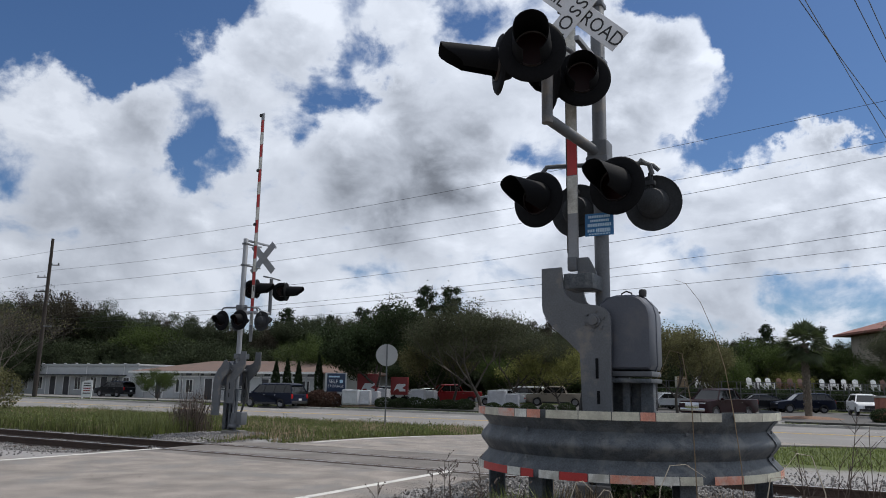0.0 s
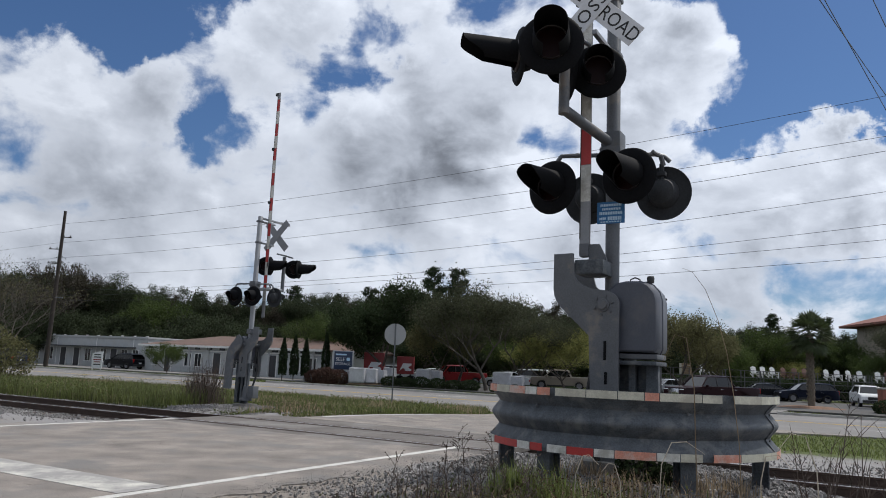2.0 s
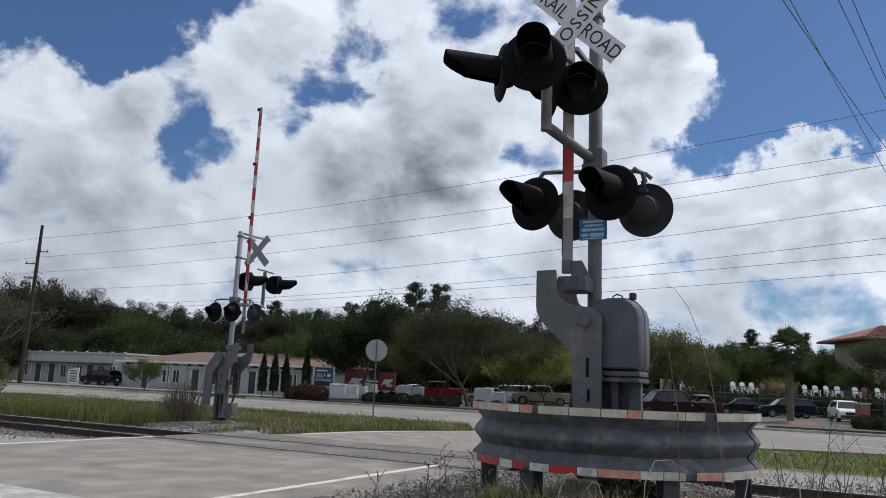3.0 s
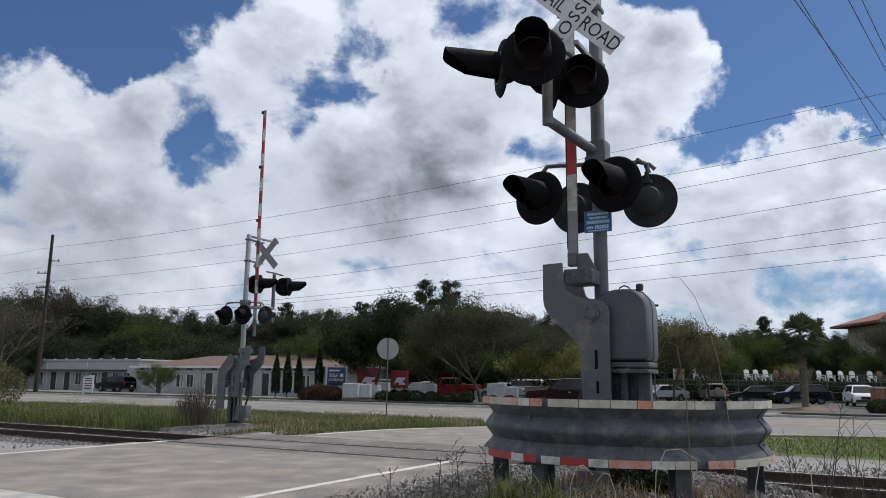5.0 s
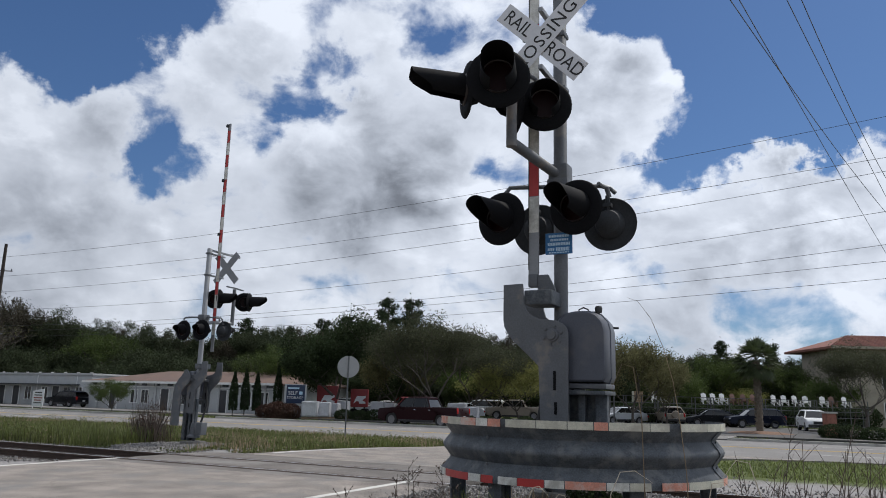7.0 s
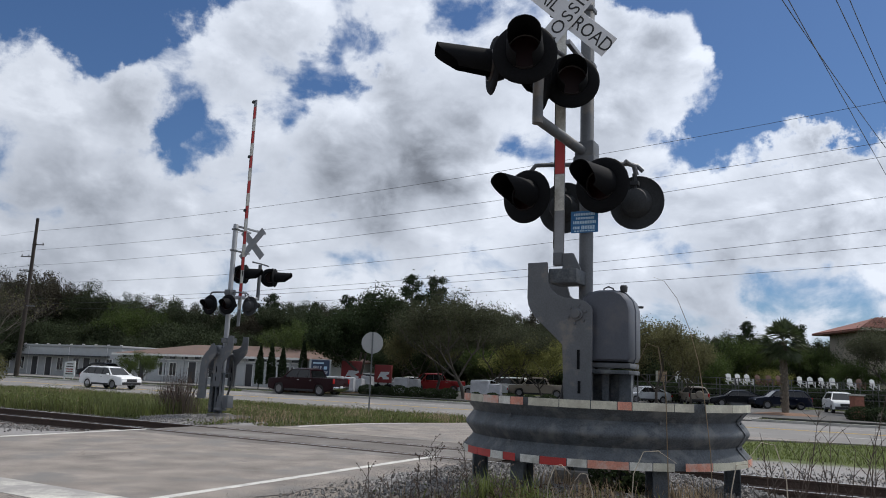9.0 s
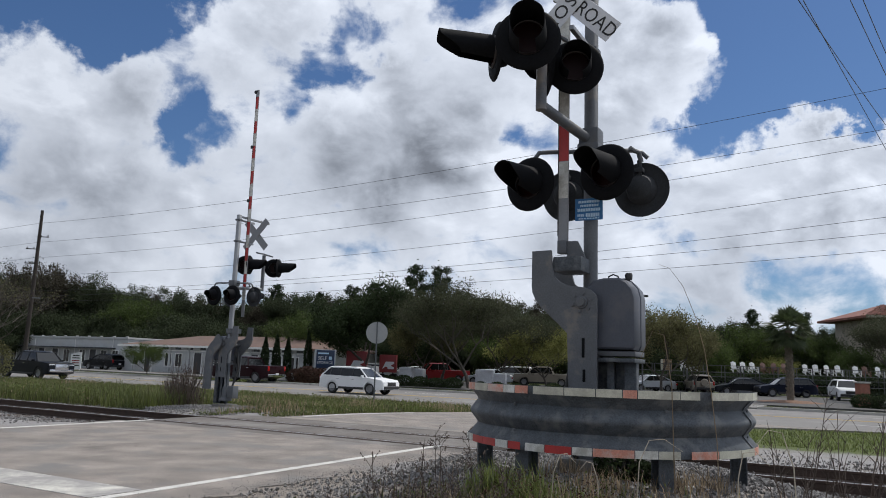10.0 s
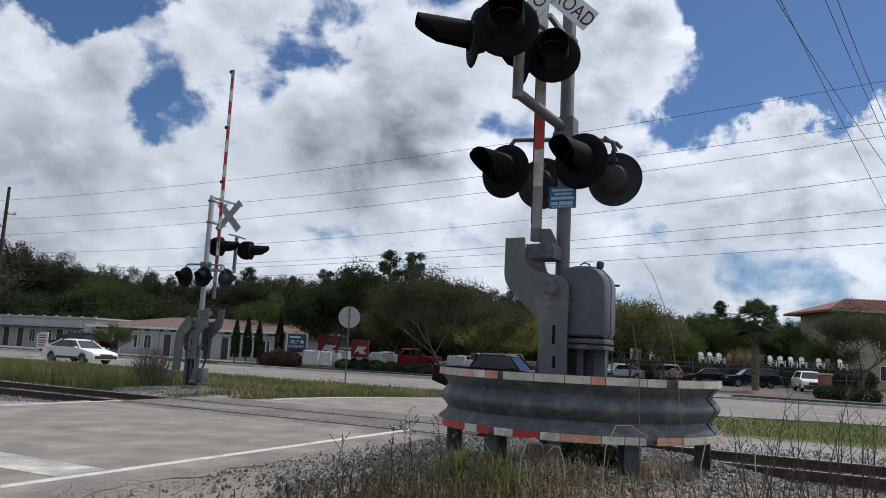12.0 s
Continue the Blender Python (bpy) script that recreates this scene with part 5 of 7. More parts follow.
def build_grass():
    rng = random.Random(15)
    a, b, c = [], [], []
    while len(a) < 56000:
        s, w = rng.uniform(-44, -12.0), 14.6 + (MAIN_W0 - 14.6) * rng.random()
        if not on_verge(s, w):
            continue
        p = plan(s, w)
        if math.hypot(p.x - FAR_MAST[0], p.y - FAR_MAST[1]) < 2.3:
            continue
        q = (p.x, p.y, ground_z(p.x, p.y))
        lush = noise.noise(Vector((p.x * 0.35, p.y * 0.35, 1)))
        (a if lush + rng.gauss(0, 0.25) > -0.32 else b).append(q)
    while len(c) < 18000:
        s, w = rng.uniform(-4.9, 14), 19.2 + (MAIN_W0 - 19.4) * rng.random()
        if on_verge(s, w):
            p = plan(s, w)
            c.append((p.x, p.y, ground_z(p.x, p.y)))
    corner = []
    while len(corner) < 15000:
        s, w = rng.uniform(-34, -12.2), 20.5 + (MAIN_W0 - 20.7) * rng.random()
        if on_verge(s, w):
            p = plan(s, w)
            corner.append((p.x, p.y, ground_z(p.x, p.y)))
    blades("verge_lawn", corner, "fresh green grass on the corner of the junction", GRASS_LUSH, 0.20, 9, 0.010)
    weeds = []
    while len(weeds) < 15000:
        x0, y0, _ = a[rng.randrange(len(a))]
        top = 0.55 * noise.noise(Vector((x0 * 0.5, y0 * 0.5, 7))) + 0.1
        if top < 0.08:
            continue
        for _ in range(4):
            x, y = x0 + rng.gauss(0, 0.09), y0 + rng.gauss(0, 0.09)
            weeds.append((x, y, ground_z(x, y) + rng.uniform(0.02, top * 1.35)))
    tagged(new("verge_weeds", leaf_mesh("verge_weeds", weeds, 0.04, WEED_LEAF, 8, 0.45)), "clumps of leafy olive weeds in the verge grass", "weeds", kind="stuff")
    blades("verge_grass", a, "rough green grass on the verge by the track", GRASS, 0.24, 1, 0.009)
    blades("verge_dry_grass", b, "dry straw-coloured grass among the green", GRASS_DRY, 0.30, 2, 0.006)
    blades("verge_lawn", c, "bright mown grass strip beside the main road", GRASS_LUSH, 0.09, 3, 0.010)
    tall = []
    for _ in range(26000):
        s, w = rng.uniform(-50, -18), rng.gauss(15.9, 1.2)
        p = plan(s, w)
        if w > 14.2:
            tall.append((p.x, p.y, ground_z(p.x, p.y)))
    blades("tall_weeds", tall, "tall weedy grass along the far rail", GRASS, 0.52, 4, 0.008)
    weeds, browns = [], []
    while len(weeds) < 85000:
        s = rng.uniform(-44, -12.0)
        w = 14.5 + (MAIN_W0 - 14.6) * rng.random() ** 1.25
        if not on_verge(s, w):
            continue
        p = plan(s, w)
        if math.hypot(p.x - FAR_MAST[0], p.y - FAR_MAST[1]) < 2.3:
            continue
        k = noise.noise(Vector((p.x * 0.8, p.y * 0.8, 7)))
        top = 0.13 + 0.10 * k + 0.42 * (1 - smooth(14.8, 18.0, w)) * (1 - smooth(-21, -18, s))
        (weeds if rng.random() < 0.92 else browns).append((p.x, p.y, ground_z(p.x, p.y) + max(0.02, top) * rng.random()))
    tagged(new("verge_weeds", leaf_mesh("verge_weeds", weeds, 0.042, GRASS, 21, 0.4)), "leafy green weeds matted over the verge", "weeds", kind="stuff")
    tagged(new("verge_dead_weeds", leaf_mesh("verge_dead_weeds", browns, 0.04, GRASS_DRY, 22, 0.35)), "dead brown weeds among the green", "weeds", kind="stuff")
    far = []
    for _ in range(9000):
        s, w = rng.uniform(-75, 30), rng.uniform(MAIN_W1 + 0.4, MAIN_W1 + 5)
        if -2.8 < s < 3.8:
            continue
        p = plan(s, w)
        far.append((p.x, p.y, ground_z(p.x, p.y)))
    blades("far_verge_grass", far, "patchy grass strip behind the far kerb", GRASS, 0.13, 5, 0.03)


build_grass()


def build_near_weeds():
    rng = random.Random(23)
    dry, lush, low = [], [], []
    # rank growth before the guard
    for _ in range(3000):
        x, y = rng.gauss(0.55, 0.75), rng.gauss(5.4, 0.55)
        s, w = to_plan(x, y)
        if s < ROAD_S1 + 0.35 or y > 6.6 or y < 3.6:
            continue
        (dry if rng.random() < 0.62 else low).append((x, y, ground_z(x, y) - 0.01))
    for _ in range(900):
        x, y = rng.gauss(2.4, 0.9), rng.gauss(4.9, 0.5)
        dry.append((x, y, ground_z(x, y) - 0.01))
    for cx, cy, n in ((0.72, 5.75, 260), (1.0, 5.6, 70), (0.42, 5.5, 60)):
        for _ in range(n):
            x, y = rng.gauss(cx, 0.10), rng.gauss(cy, 0.08)
            lush.append((x, y, ground_z(x, y) - 0.01))
    blades("dry_weeds", dry, "matted dry grass and dead weeds before the guard", GRASS_DRY, 0.20, 6, 0.004)
    blades("low_weeds", low, "low green weeds among dry stalks", GRASS, 0.15, 7, 0.007)
    blades("grass_tuft", lush, "bright green grass tuft at the guard post", GRASS_LUSH, 0.22, 8, 0.005)

    tall = []
    for cx, cy, n in ((0.50, 6.12, 190), (0.36, 6.0, 90), (0.84, 5.92, 60), (0.62, 5.9, 80)):
        for _ in range(n):
            x, y = rng.gauss(cx, 0.07), rng.gauss(cy, 0.06)
            tall.append((x, y, ground_z(x, y) - 0.01))
    blades("grass_tuft", tall, "rank green grass tuft before the guard post", GRASS_LUSH, 0.30, 18, 0.005)
    straw = []
    for cx, cy, n in ((2.41, 6.55, 130), (1.25, 7.2, 120), (2.05, 6.3, 90), (1.45, 6.3, 110)):
        for _ in range(n):
            x, y = rng.gauss(cx, 0.12), rng.gauss(cy, 0.10)
            straw.append((x, y, ground_z(x, y) - 0.01))
    blades("dry_weeds", straw, "straw-coloured dry grass inside the guard", GRASS_DRY, 0.20, 19, 0.004)
    for x, y, k in ((1.78, 7.0, 1.0), (1.98, 6.85, 0.7)):
        clump = shrub("low_bush", "low dark green bush inside the guard", 0.52 * k, 0.34 * k, LEAF_DARK, 71, 900, 0.026)
        clump.matrix_basis = pose(x, y, ground_z(x, y) - 0.03)
    loop = []
    for k in range(34):
        a = 0.4 * k
        x, y = 1.95 + (0.34 + 0.01 * k) * math.cos(a), 6.75 + (0.16 + 0.004 * k) * math.sin(a)
        loop.append((x, y, ground_z(x, y) + 0.02 + 0.012 * math.sin(a * 2.3)))
    tagged(mesh_ob("ground_cable", tube(loop, 0.016, None, 6), CABLE), "black cable lying in loops on the ballast", "cable")

    litter, green = [], []
    for _ in range(14000):
        x, y = rng.gauss(0.30, 0.66), rng.gauss(5.5, 0.44)
        s, w = to_plan(x, y)
        if s < ROAD_S1 + 0.5 or y > 6.4:
            continue
        k = 0.5 + 0.5 * noise.noise(Vector((x * 2.2, y * 2.2, 2)))
        (litter if rng.random() < 0.72 else green).append((x, y, ground_z(x, y) + 0.34 * k * rng.random() ** 1.4))
    tagged(new("weed_litter", leaf_mesh("weed_litter", litter, 0.013, LEAF_BRUSH, 31, 0.4)), "withered brown weed leaves before the guard", "weeds", kind="stuff")
    tagged(new("weed_leaves", leaf_mesh("weed_leaves", green, 0.017, GRASS, 32, 0.4)), "small green weed leaves before the guard", "weeds", kind="stuff")

    def weed(x, y, h, n, spread, mat, label, seeds=True, name="dry_weed"):
        b = bmesh.new()
        z = ground_z(x, y)
        for k in range(n):
            o = Vector((rng.gauss(0, 0.05), rng.gauss(0, 0.05), -0.03))
            a = rng.uniform(0, 6.28)
            hh = h * rng.uniform(0.6, 1.0)
            top = o + Vector((math.cos(a) * spread * hh, math.sin(a) * spread * hh, hh))
            mid = o.lerp(top, 0.5) + Vector((rng.gauss(0, 0.03), rng.gauss(0, 0.03), 0))
            tube([o, mid, top], 0.004, b, 4, radii=[0.0055, 0.004, 0.0015])
            for j in range(rng.randint(5, 11)):
                t = rng.uniform(0.35, 0.98)
                p = o.lerp(mid, t * 2) if t < 0.5 else mid.lerp(top, t * 2 - 1)
                a2, l = rng.uniform(0, 6.28), rng.uniform(0.05, 0.2) * h
                q = p + Vector((math.cos(a2) * l * 0.7, math.sin(a2) * l * 0.7, l * rng.uniform(0.5, 1.0)))
                tube([p, p.lerp(q, 0.5) + Vector((0, 0, 0.012)), q], 0.002, b, 3, radii=[0.0025, 0.002, 0.001])
                if seeds:
                    for i in range(3):
                        c = p.lerp(q, 0.55 + 0.2 * i) + Vector((rng.gauss(0, 0.008), rng.gauss(0, 0.008), 0))
                        e = 0.009
                        vs = [b.verts.new(c + Vector(v) * e) for v in ((1, 0, 0), (-0.5, 0.8, 0), (-0.5, -0.8, 0), (0, 0, 1.4))]
                        for f in ((0, 1, 3), (1, 2, 3), (2, 0, 3), (0, 2, 1)):
                            b.faces.new([vs[i2] for i2 in f])
        ob = mesh_ob(name, b, mat, loc=(x, y, z))
        tagged(ob, label, "weed", "weeds at the roadside")

    weed(-0.56, 5.5, 0.98, 1, 0.03, TWIG, "single tall dry weed stalk by the gravel")
    for x, y, h, n in ((-0.32, 5.4, 0.6, 3), (-0.05, 5.3, 0.62, 4), (0.15, 5.6, 0.66, 4), (0.4, 5.3, 0.5, 4), (-0.75, 5.6, 0.45, 3), (0.62, 5.8, 0.5, 3), (-0.15, 5.8, 0.5, 3), (0.25, 4.9, 0.5, 4), (-0.5, 5.1, 0.45, 5), (-0.2, 4.8, 0.4, 5), (0.1, 5.1, 0.7, 3), (0.55, 5.1, 0.45, 5), (-0.9, 5.9, 0.35, 4), (0.35, 5.9, 0.7, 3), (-0.4, 6.0, 0.55, 3), (0.0, 6.2, 0.6, 3)):
        weed(x, y, h, n, 0.16, TWIG, "dry branching weed with small seed heads")
    saplings = [(2.45 + 0.17 * k + rng.gauss(0, 0.08), 5.0 + 0.11 * k + rng.gauss(0, 0.25), rng.uniform(0.85, 1.4), rng.randint(2, 4)) for k in range(13)]
    for x, y, h, n in saplings + [(2.2, 4.6, 0.6, 3), (2.0, 4.9, 0.75, 2), (1.7, 5.0, 0.5, 3)]:
        weed(x, y, h, n, 0.22, TWIG, "bare branching sapling at the roadside", False, "bare_sapling")
    # one tall reed bowed by its own weight
    reed = [(0.40, 0, -0.05), (0.39, 0, 0.5), (0.35, 0, 0.9), (0.30, 0, 1.25), (0.23, 0.01, 1.53), (0.13, 0.01, 1.78), (0.02, 0.02, 1.93), (-0.07, 0.02, 1.96)]
    tagged(mesh_ob("tall_reed", tube(reed, 0.003, None, 5, radii=[0.0045, 0.004, 0.0035, 0.003, 0.0026, 0.0022, 0.0018, 0.001]), GRASS_DRY, loc=(1.94, 6.0, ground_z(2.34, 6.0))), "tall thin dry reed bowing over beside the guard", "weed", "weeds at the roadside")
    # arching pale stems before the guard
    for x, y, z, l, a in ((1.55, 5.6, 0.55, 0.5, 0.4), (1.25, 5.5, 0.4, 0.45, 2.0), (2.2, 5.3, 0.6, 0.6, 1.0), (1.85, 5.2, 0.3, 0.55, 2.6), (2.6, 5.2, 0.8, 0.5, 2.4), (0.9, 5.6, 0.45, 0.4, 0.9), (1.9, 5.75, 1.35, 0.55, 2.2)):
        z0 = ground_z(x, y)
        c = math.cos(a)
        b = tube([(0, 0, -0.03), (0.03 * c, 0, z * 0.7), (0.12 * c, 0.02, z), (l * 0.5 * c, 0.03, z * 1.02), (l * 0.8 * c, 0.02, z * 0.86)], 0.004, None, 4, radii=[0.005, 0.0045, 0.004, 0.003, 0.0015])
        tagged(mesh_ob("arching_stem", b, TWIG_PALE if l != 0.55 else GRASS_DRY, loc=(x, y, z0)), "pale dead stem arching before the guard", "weed", "arching stems")


build_near_weeds()


# ---- buildings and street furniture beyond the main road ----
STUCCO = material("white_painted_stucco", (0.40, 0.415, 0.425), 0.85, 0, 0.1, 1.2, 30, 0.2, (0.42, 0.42, 0.41), 0.35)
STUCCO_TAN = material("beige_stucco", (0.36, 0.32, 0.26), 0.85, 0, 0.1, 1.2, 30, 0.2, (0.28, 0.25, 0.21), 0.3)
SHINGLE = material("brown_shingle_roof", (0.115, 0.075, 0.06), 0.9, 0, 0.2, 1.5, 14, 0.4, (0.15, 0.085, 0.06), 0.3)
TILE = material("red_clay_roof_tile", (0.19, 0.072, 0.05), 0.75, 0, 0.25, 2, 20, 0.3, random_tint=0.2)
GLASS_DARK = material("dark_window_glass", (0.02, 0.022, 0.025), 0.08, 0, 0.1, 1, 20, 0)
FRAME = material("white_frame_paint", (0.7, 0.7, 0.69), 0.6, 0, 0.05, 2, 20, 0)
AWNING = material("dark_awning_cloth", (0.035, 0.04, 0.045), 0.8, 0, 0.15, 2, 20, 0.1)
DOOR = material("dark_door_paint", (0.03, 0.03, 0.034), 0.5, 0, 0.1, 2, 20, 0)
POLE_WOOD = material("weathered_pole_wood", (0.036, 0.029, 0.025), 0.9, 0, 0.25, 3, 25, 0.4)
RED_BOARD = material("red_sign_board", (0.20, 0.018, 0.02), 0.5, 0, 0.12, 2, 30, 0.05)
NAVY = material("navy_sign_board", (0.012, 0.028, 0.07), 0.45, 0, 0.1, 2, 30, 0.03)
WRAP = material("white_pallet_wrap", (0.46, 0.47, 0.50), 0.35, 0, 0.12, 3, 14, 0.6, bump_dist=0.05)
WOOD_PALE = material("pallet_wood", (0.30, 0.22, 0.14), 0.85, 0, 0.25, 5, 40, 0.3)
PLASTIC_WHITE = material("white_resin", (0.66, 0.66, 0.65), 0.45, 0, 0.05, 4, 30, 0)
PLASTIC_BROWN = material("brown_resin", (0.14, 0.07, 0.05), 0.5, 0, 0.1, 4, 30, 0)
RACK = material("rack_steel", (0.10, 0.10, 0.105), 0.6, 0.2, 0.15, 4, 30, 0.05)
MULCH = material("bark_mulch", (0.16, 0.09, 0.055), 0.95, 0, 0.3, 5, 40, 0.5, bump_dist=0.03)
SIGN_BACK = material("bare_aluminium_sign_back", (0.34, 0.345, 0.35), 0.5, 0.5, 0.08, 3, 40, 0.03)
STOCK = material("dark_nursery_stock", (0.035, 0.05, 0.025), 0.7, 0, 0.35, 3, 20, 0.3, island=0.4)


def house_frame(px0, w0, length, depth):
    """A pose with x along the main road from the corner seen at px0."""
    x, y = at_px(tan0(px0), w0)
    return pose(x, y, MAIN_Z + 0.05, 0, 0, TURN)


def window_unit(parent, x, z, w, h, panes=2, y=0.0):
    fr = box(w + 0.12, 0.10, 0.07, (x, y - 0.03, z + h / 2 + 0.03), 0)
    box(w + 0.12, 0.14, 0.07, (x, y - 0.05, z - h / 2 - 0.03), 0, fr)
    for sx in (-1, 1):
        box(0.07, 0.10, h, (x + sx * (w / 2 + 0.03), y - 0.03, z), 0, fr)
    for k in range(1, panes):
        box(0.04, 0.06, h, (x - w / 2 + w * k / panes, y - 0.02, z), 0, fr)
    win = part("window", fr, FRAME, parent, "white-framed window with dark glass")
    part("pane", box(w, 0.02, h, (x, y - 0.012, z), 0), GLASS_DARK, win)


def door_unit(parent, x, w, h, y=0.0):
    d = part("door", box(w, 0.05, h, (x, y - 0.03, h / 2), 0.005), DOOR, parent, "dark entrance door")
    fr = box(0.08, 0.10, h + 0.08, (x - w / 2 - 0.04, y - 0.03, h / 2), 0)
    box(0.08, 0.10, h + 0.08, (x + w / 2 + 0.04, y - 0.03, h / 2), 0, fr)
    part("door_frame", fr, FRAME, d)
    part("door_handle", box(0.03, 0.05, 0.15, (x + w * 0.38, y - 0.07, 1.0), 0.005), RACK, d)


def build_buildings():
    # low white flat-roofed row
    x0, y0 = at_px(tan0(20), 57.0)
    x1, y1 = at_px(tan0(243), 57.0)
    L = math.hypot(x1 - x0, y1 - y0)
    b = tagged(empty("shop_row", pose(x0, y0, MAIN_Z + 0.06, 0, 0, TURN)), "long low white flat-roofed shop row with dark doors", "building")
    part("wall", box(L, 9.0, 3.35, (L / 2, 4.5, 1.675), 0.02), STUCCO, b)
    part("parapet", box(L + 0.2, 9.2, 0.22, (L / 2, 4.5, 3.46), 0.02), STUCCO, b)
    n = 11
    for k in range(n + 1):
        part("scupper", box(0.35, 0.1, 0.10, (L * k / n, -0.14, 3.62), 0.01), FRAME, b)
    part("canopy", box(L * 0.80, 1.1, 0.12, (L * 0.52, -0.55, 2.32), 0.02), AWNING, b, "thin dark canopy over the doors")
    for k, (f, kind) in enumerate(((0.06, "d"), (0.13, "w"), (0.25, "w"), (0.36, "d"), (0.47, "d"), (0.56, "w"), (0.68, "w"), (0.76, "d"), (0.84, "w"), (0.92, "w"))):
        if kind == "d":
            door_unit(b, L * f, 1.05, 2.1)
        else:
            window_unit(b, L * f, 1.35, 1.0, 1.4, 2)
    for f in (0.30, 0.62, 0.9):
        part("wall_panel_joint", box(0.06, 0.05, 3.3, (L * f, -0.03, 1.65), 0.01), FRAME, b)
    # hipped brown-roofed building
    x0, y0 = at_px(tan0(240), 55.0)
    x1, y1 = at_px(tan0(563), 55.0)
    L = math.hypot(x1 - x0, y1 - y0)
    b = tagged(empty("hipped_building", pose(x0, y0, MAIN_Z + 0.06, 0, 0, TURN)), "white stucco building with a shallow brown hipped roof", "building")
    D = 12.0
    part("wall", box(L, D, 2.75, (L / 2, D / 2, 1.375), 0.02), STUCCO, b)
    r = bmesh.new()
    e, zt = 0.55, 2.76
    eave = [r.verts.new(p) for p in ((-e, -e, zt), (L + e, -e, zt), (L + e, D + e, zt), (-e, D + e, zt))]
    low = [r.verts.new((v.co.x, v.co.y, zt - 0.16)) for v in eave]
    ridge = [r.verts.new((4.8, D / 2, zt + 1.25)), r.verts.new((L - 4.8, D / 2, zt + 1.25))]
    for f in ((eave[0], eave[1], ridge[1], ridge[0]), (eave[1], eave[2], ridge[1]), (eave[2], eave[3], ridge[0], ridge[1]), (eave[3], eave[0], ridge[0]), tuple(low[::-1])):
        r.faces.new(f)
    for k in range(4):
        r.faces.new((eave[k], low[k], low[(k + 1) % 4], eave[(k + 1) % 4]))
    roof = part("roof", r, SHINGLE, b, "brown shingle hipped roof", smooth_deg=None)
    part("fascia", box(L + 2 * e + 0.04, 0.05, 0.20, (L / 2, -e - 0.03, zt - 0.09), 0), FRAME, roof)
    part("wall_band", box(L + 0.06, 0.10, 0.08, (L / 2, -0.04, 2.25), 0.01), FRAME, b)
    for f, kind in ((0.07, "w"), (0.15, "d"), (0.27, "w"), (0.33, "w"), (0.44, "d"), (0.55, "w"), (0.64, "w"), (0.74, "d"), (0.86, "w"), (0.94, "w")):
        if kind == "d":
            door_unit(b, L * f, 1.0, 2.05)
        else:
            window_unit(b, L * f, 1.30, 0.9, 1.25, 2)
    for k in range(9):
        part("pilaster", box(0.22, 0.12, 2.7, (L * (k + 0.5) / 9, -0.05, 1.35), 0.01), STUCCO, b)
    for k in range(14):
        part("clerestory_window", box(0.75, 0.04, 0.28, (L * (k + 0.5) / 14, -0.015, 2.5), 0), GLASS_DARK, b)
    # tiled building behind the car park
    x0, y0 = tan0(1582) * 84, 84
    b = tagged(empty("tiled_building", pose(x0, y0, MAIN_Z, 0, 0, -3)), "beige two-storey building with a red clay tile hipped roof", "building")
    L, D, H, hip = 17.0, 9.0, 8.9, 3.4
    part("wall", box(L, D, H, (L / 2, D / 2, H / 2), 0.03), STUCCO_TAN, b)
    r = bmesh.new()
    e = 1.5
    eave = [r.verts.new(p) for p in ((-e, -e, H), (L + e, -e, H), (L + e, D + e, H), (-e, D + e, H))]
    low = [r.verts.new((v.co.x, v.co.y, H - 0.25)) for v in eave]
    ridge = [r.verts.new((hip, D / 2, H + 1.75)), r.verts.new((L - hip, D / 2, H + 1.75))]
    for f in ((eave[0], eave[1], ridge[1], ridge[0]), (eave[1], eave[2], ridge[1]), (eave[2], eave[3], ridge[0], ridge[1]), (eave[3], eave[0], ridge[0]), tuple(low[::-1])):
        r.faces.new(f)
    for k in range(4):
        r.faces.new((eave[k], low[k], low[(k + 1) % 4], eave[(k + 1) % 4]))
    roof = part("roof", r, TILE, b, "red clay barrel tile roof", smooth_deg=None)
    for k in range(48):
        f = k / 47
        x = -e + (L + 2 * e) * f
        reach = min(1.0, min((x + e) / (hip + e), (L + e - x) / (hip + e)))
        part("tile_course", tube([(x, -e, H + 0.04), (x, -e + (D / 2 + e) * reach, H + 0.04 + 1.75 * reach)], 0.09, None, 5), TILE, roof)
    part("fascia", box(L + 2 * e + 0.05, 0.06, 0.30, (L / 2, -e - 0.03, H - 0.12), 0), STUCCO_TAN, roof)
    for z in (1.9, 5.2):
        for k in range(3):
            window_unit(b, 5.5 + 4.2 * k, z, 1.5, 1.6, 2)


build_buildings()


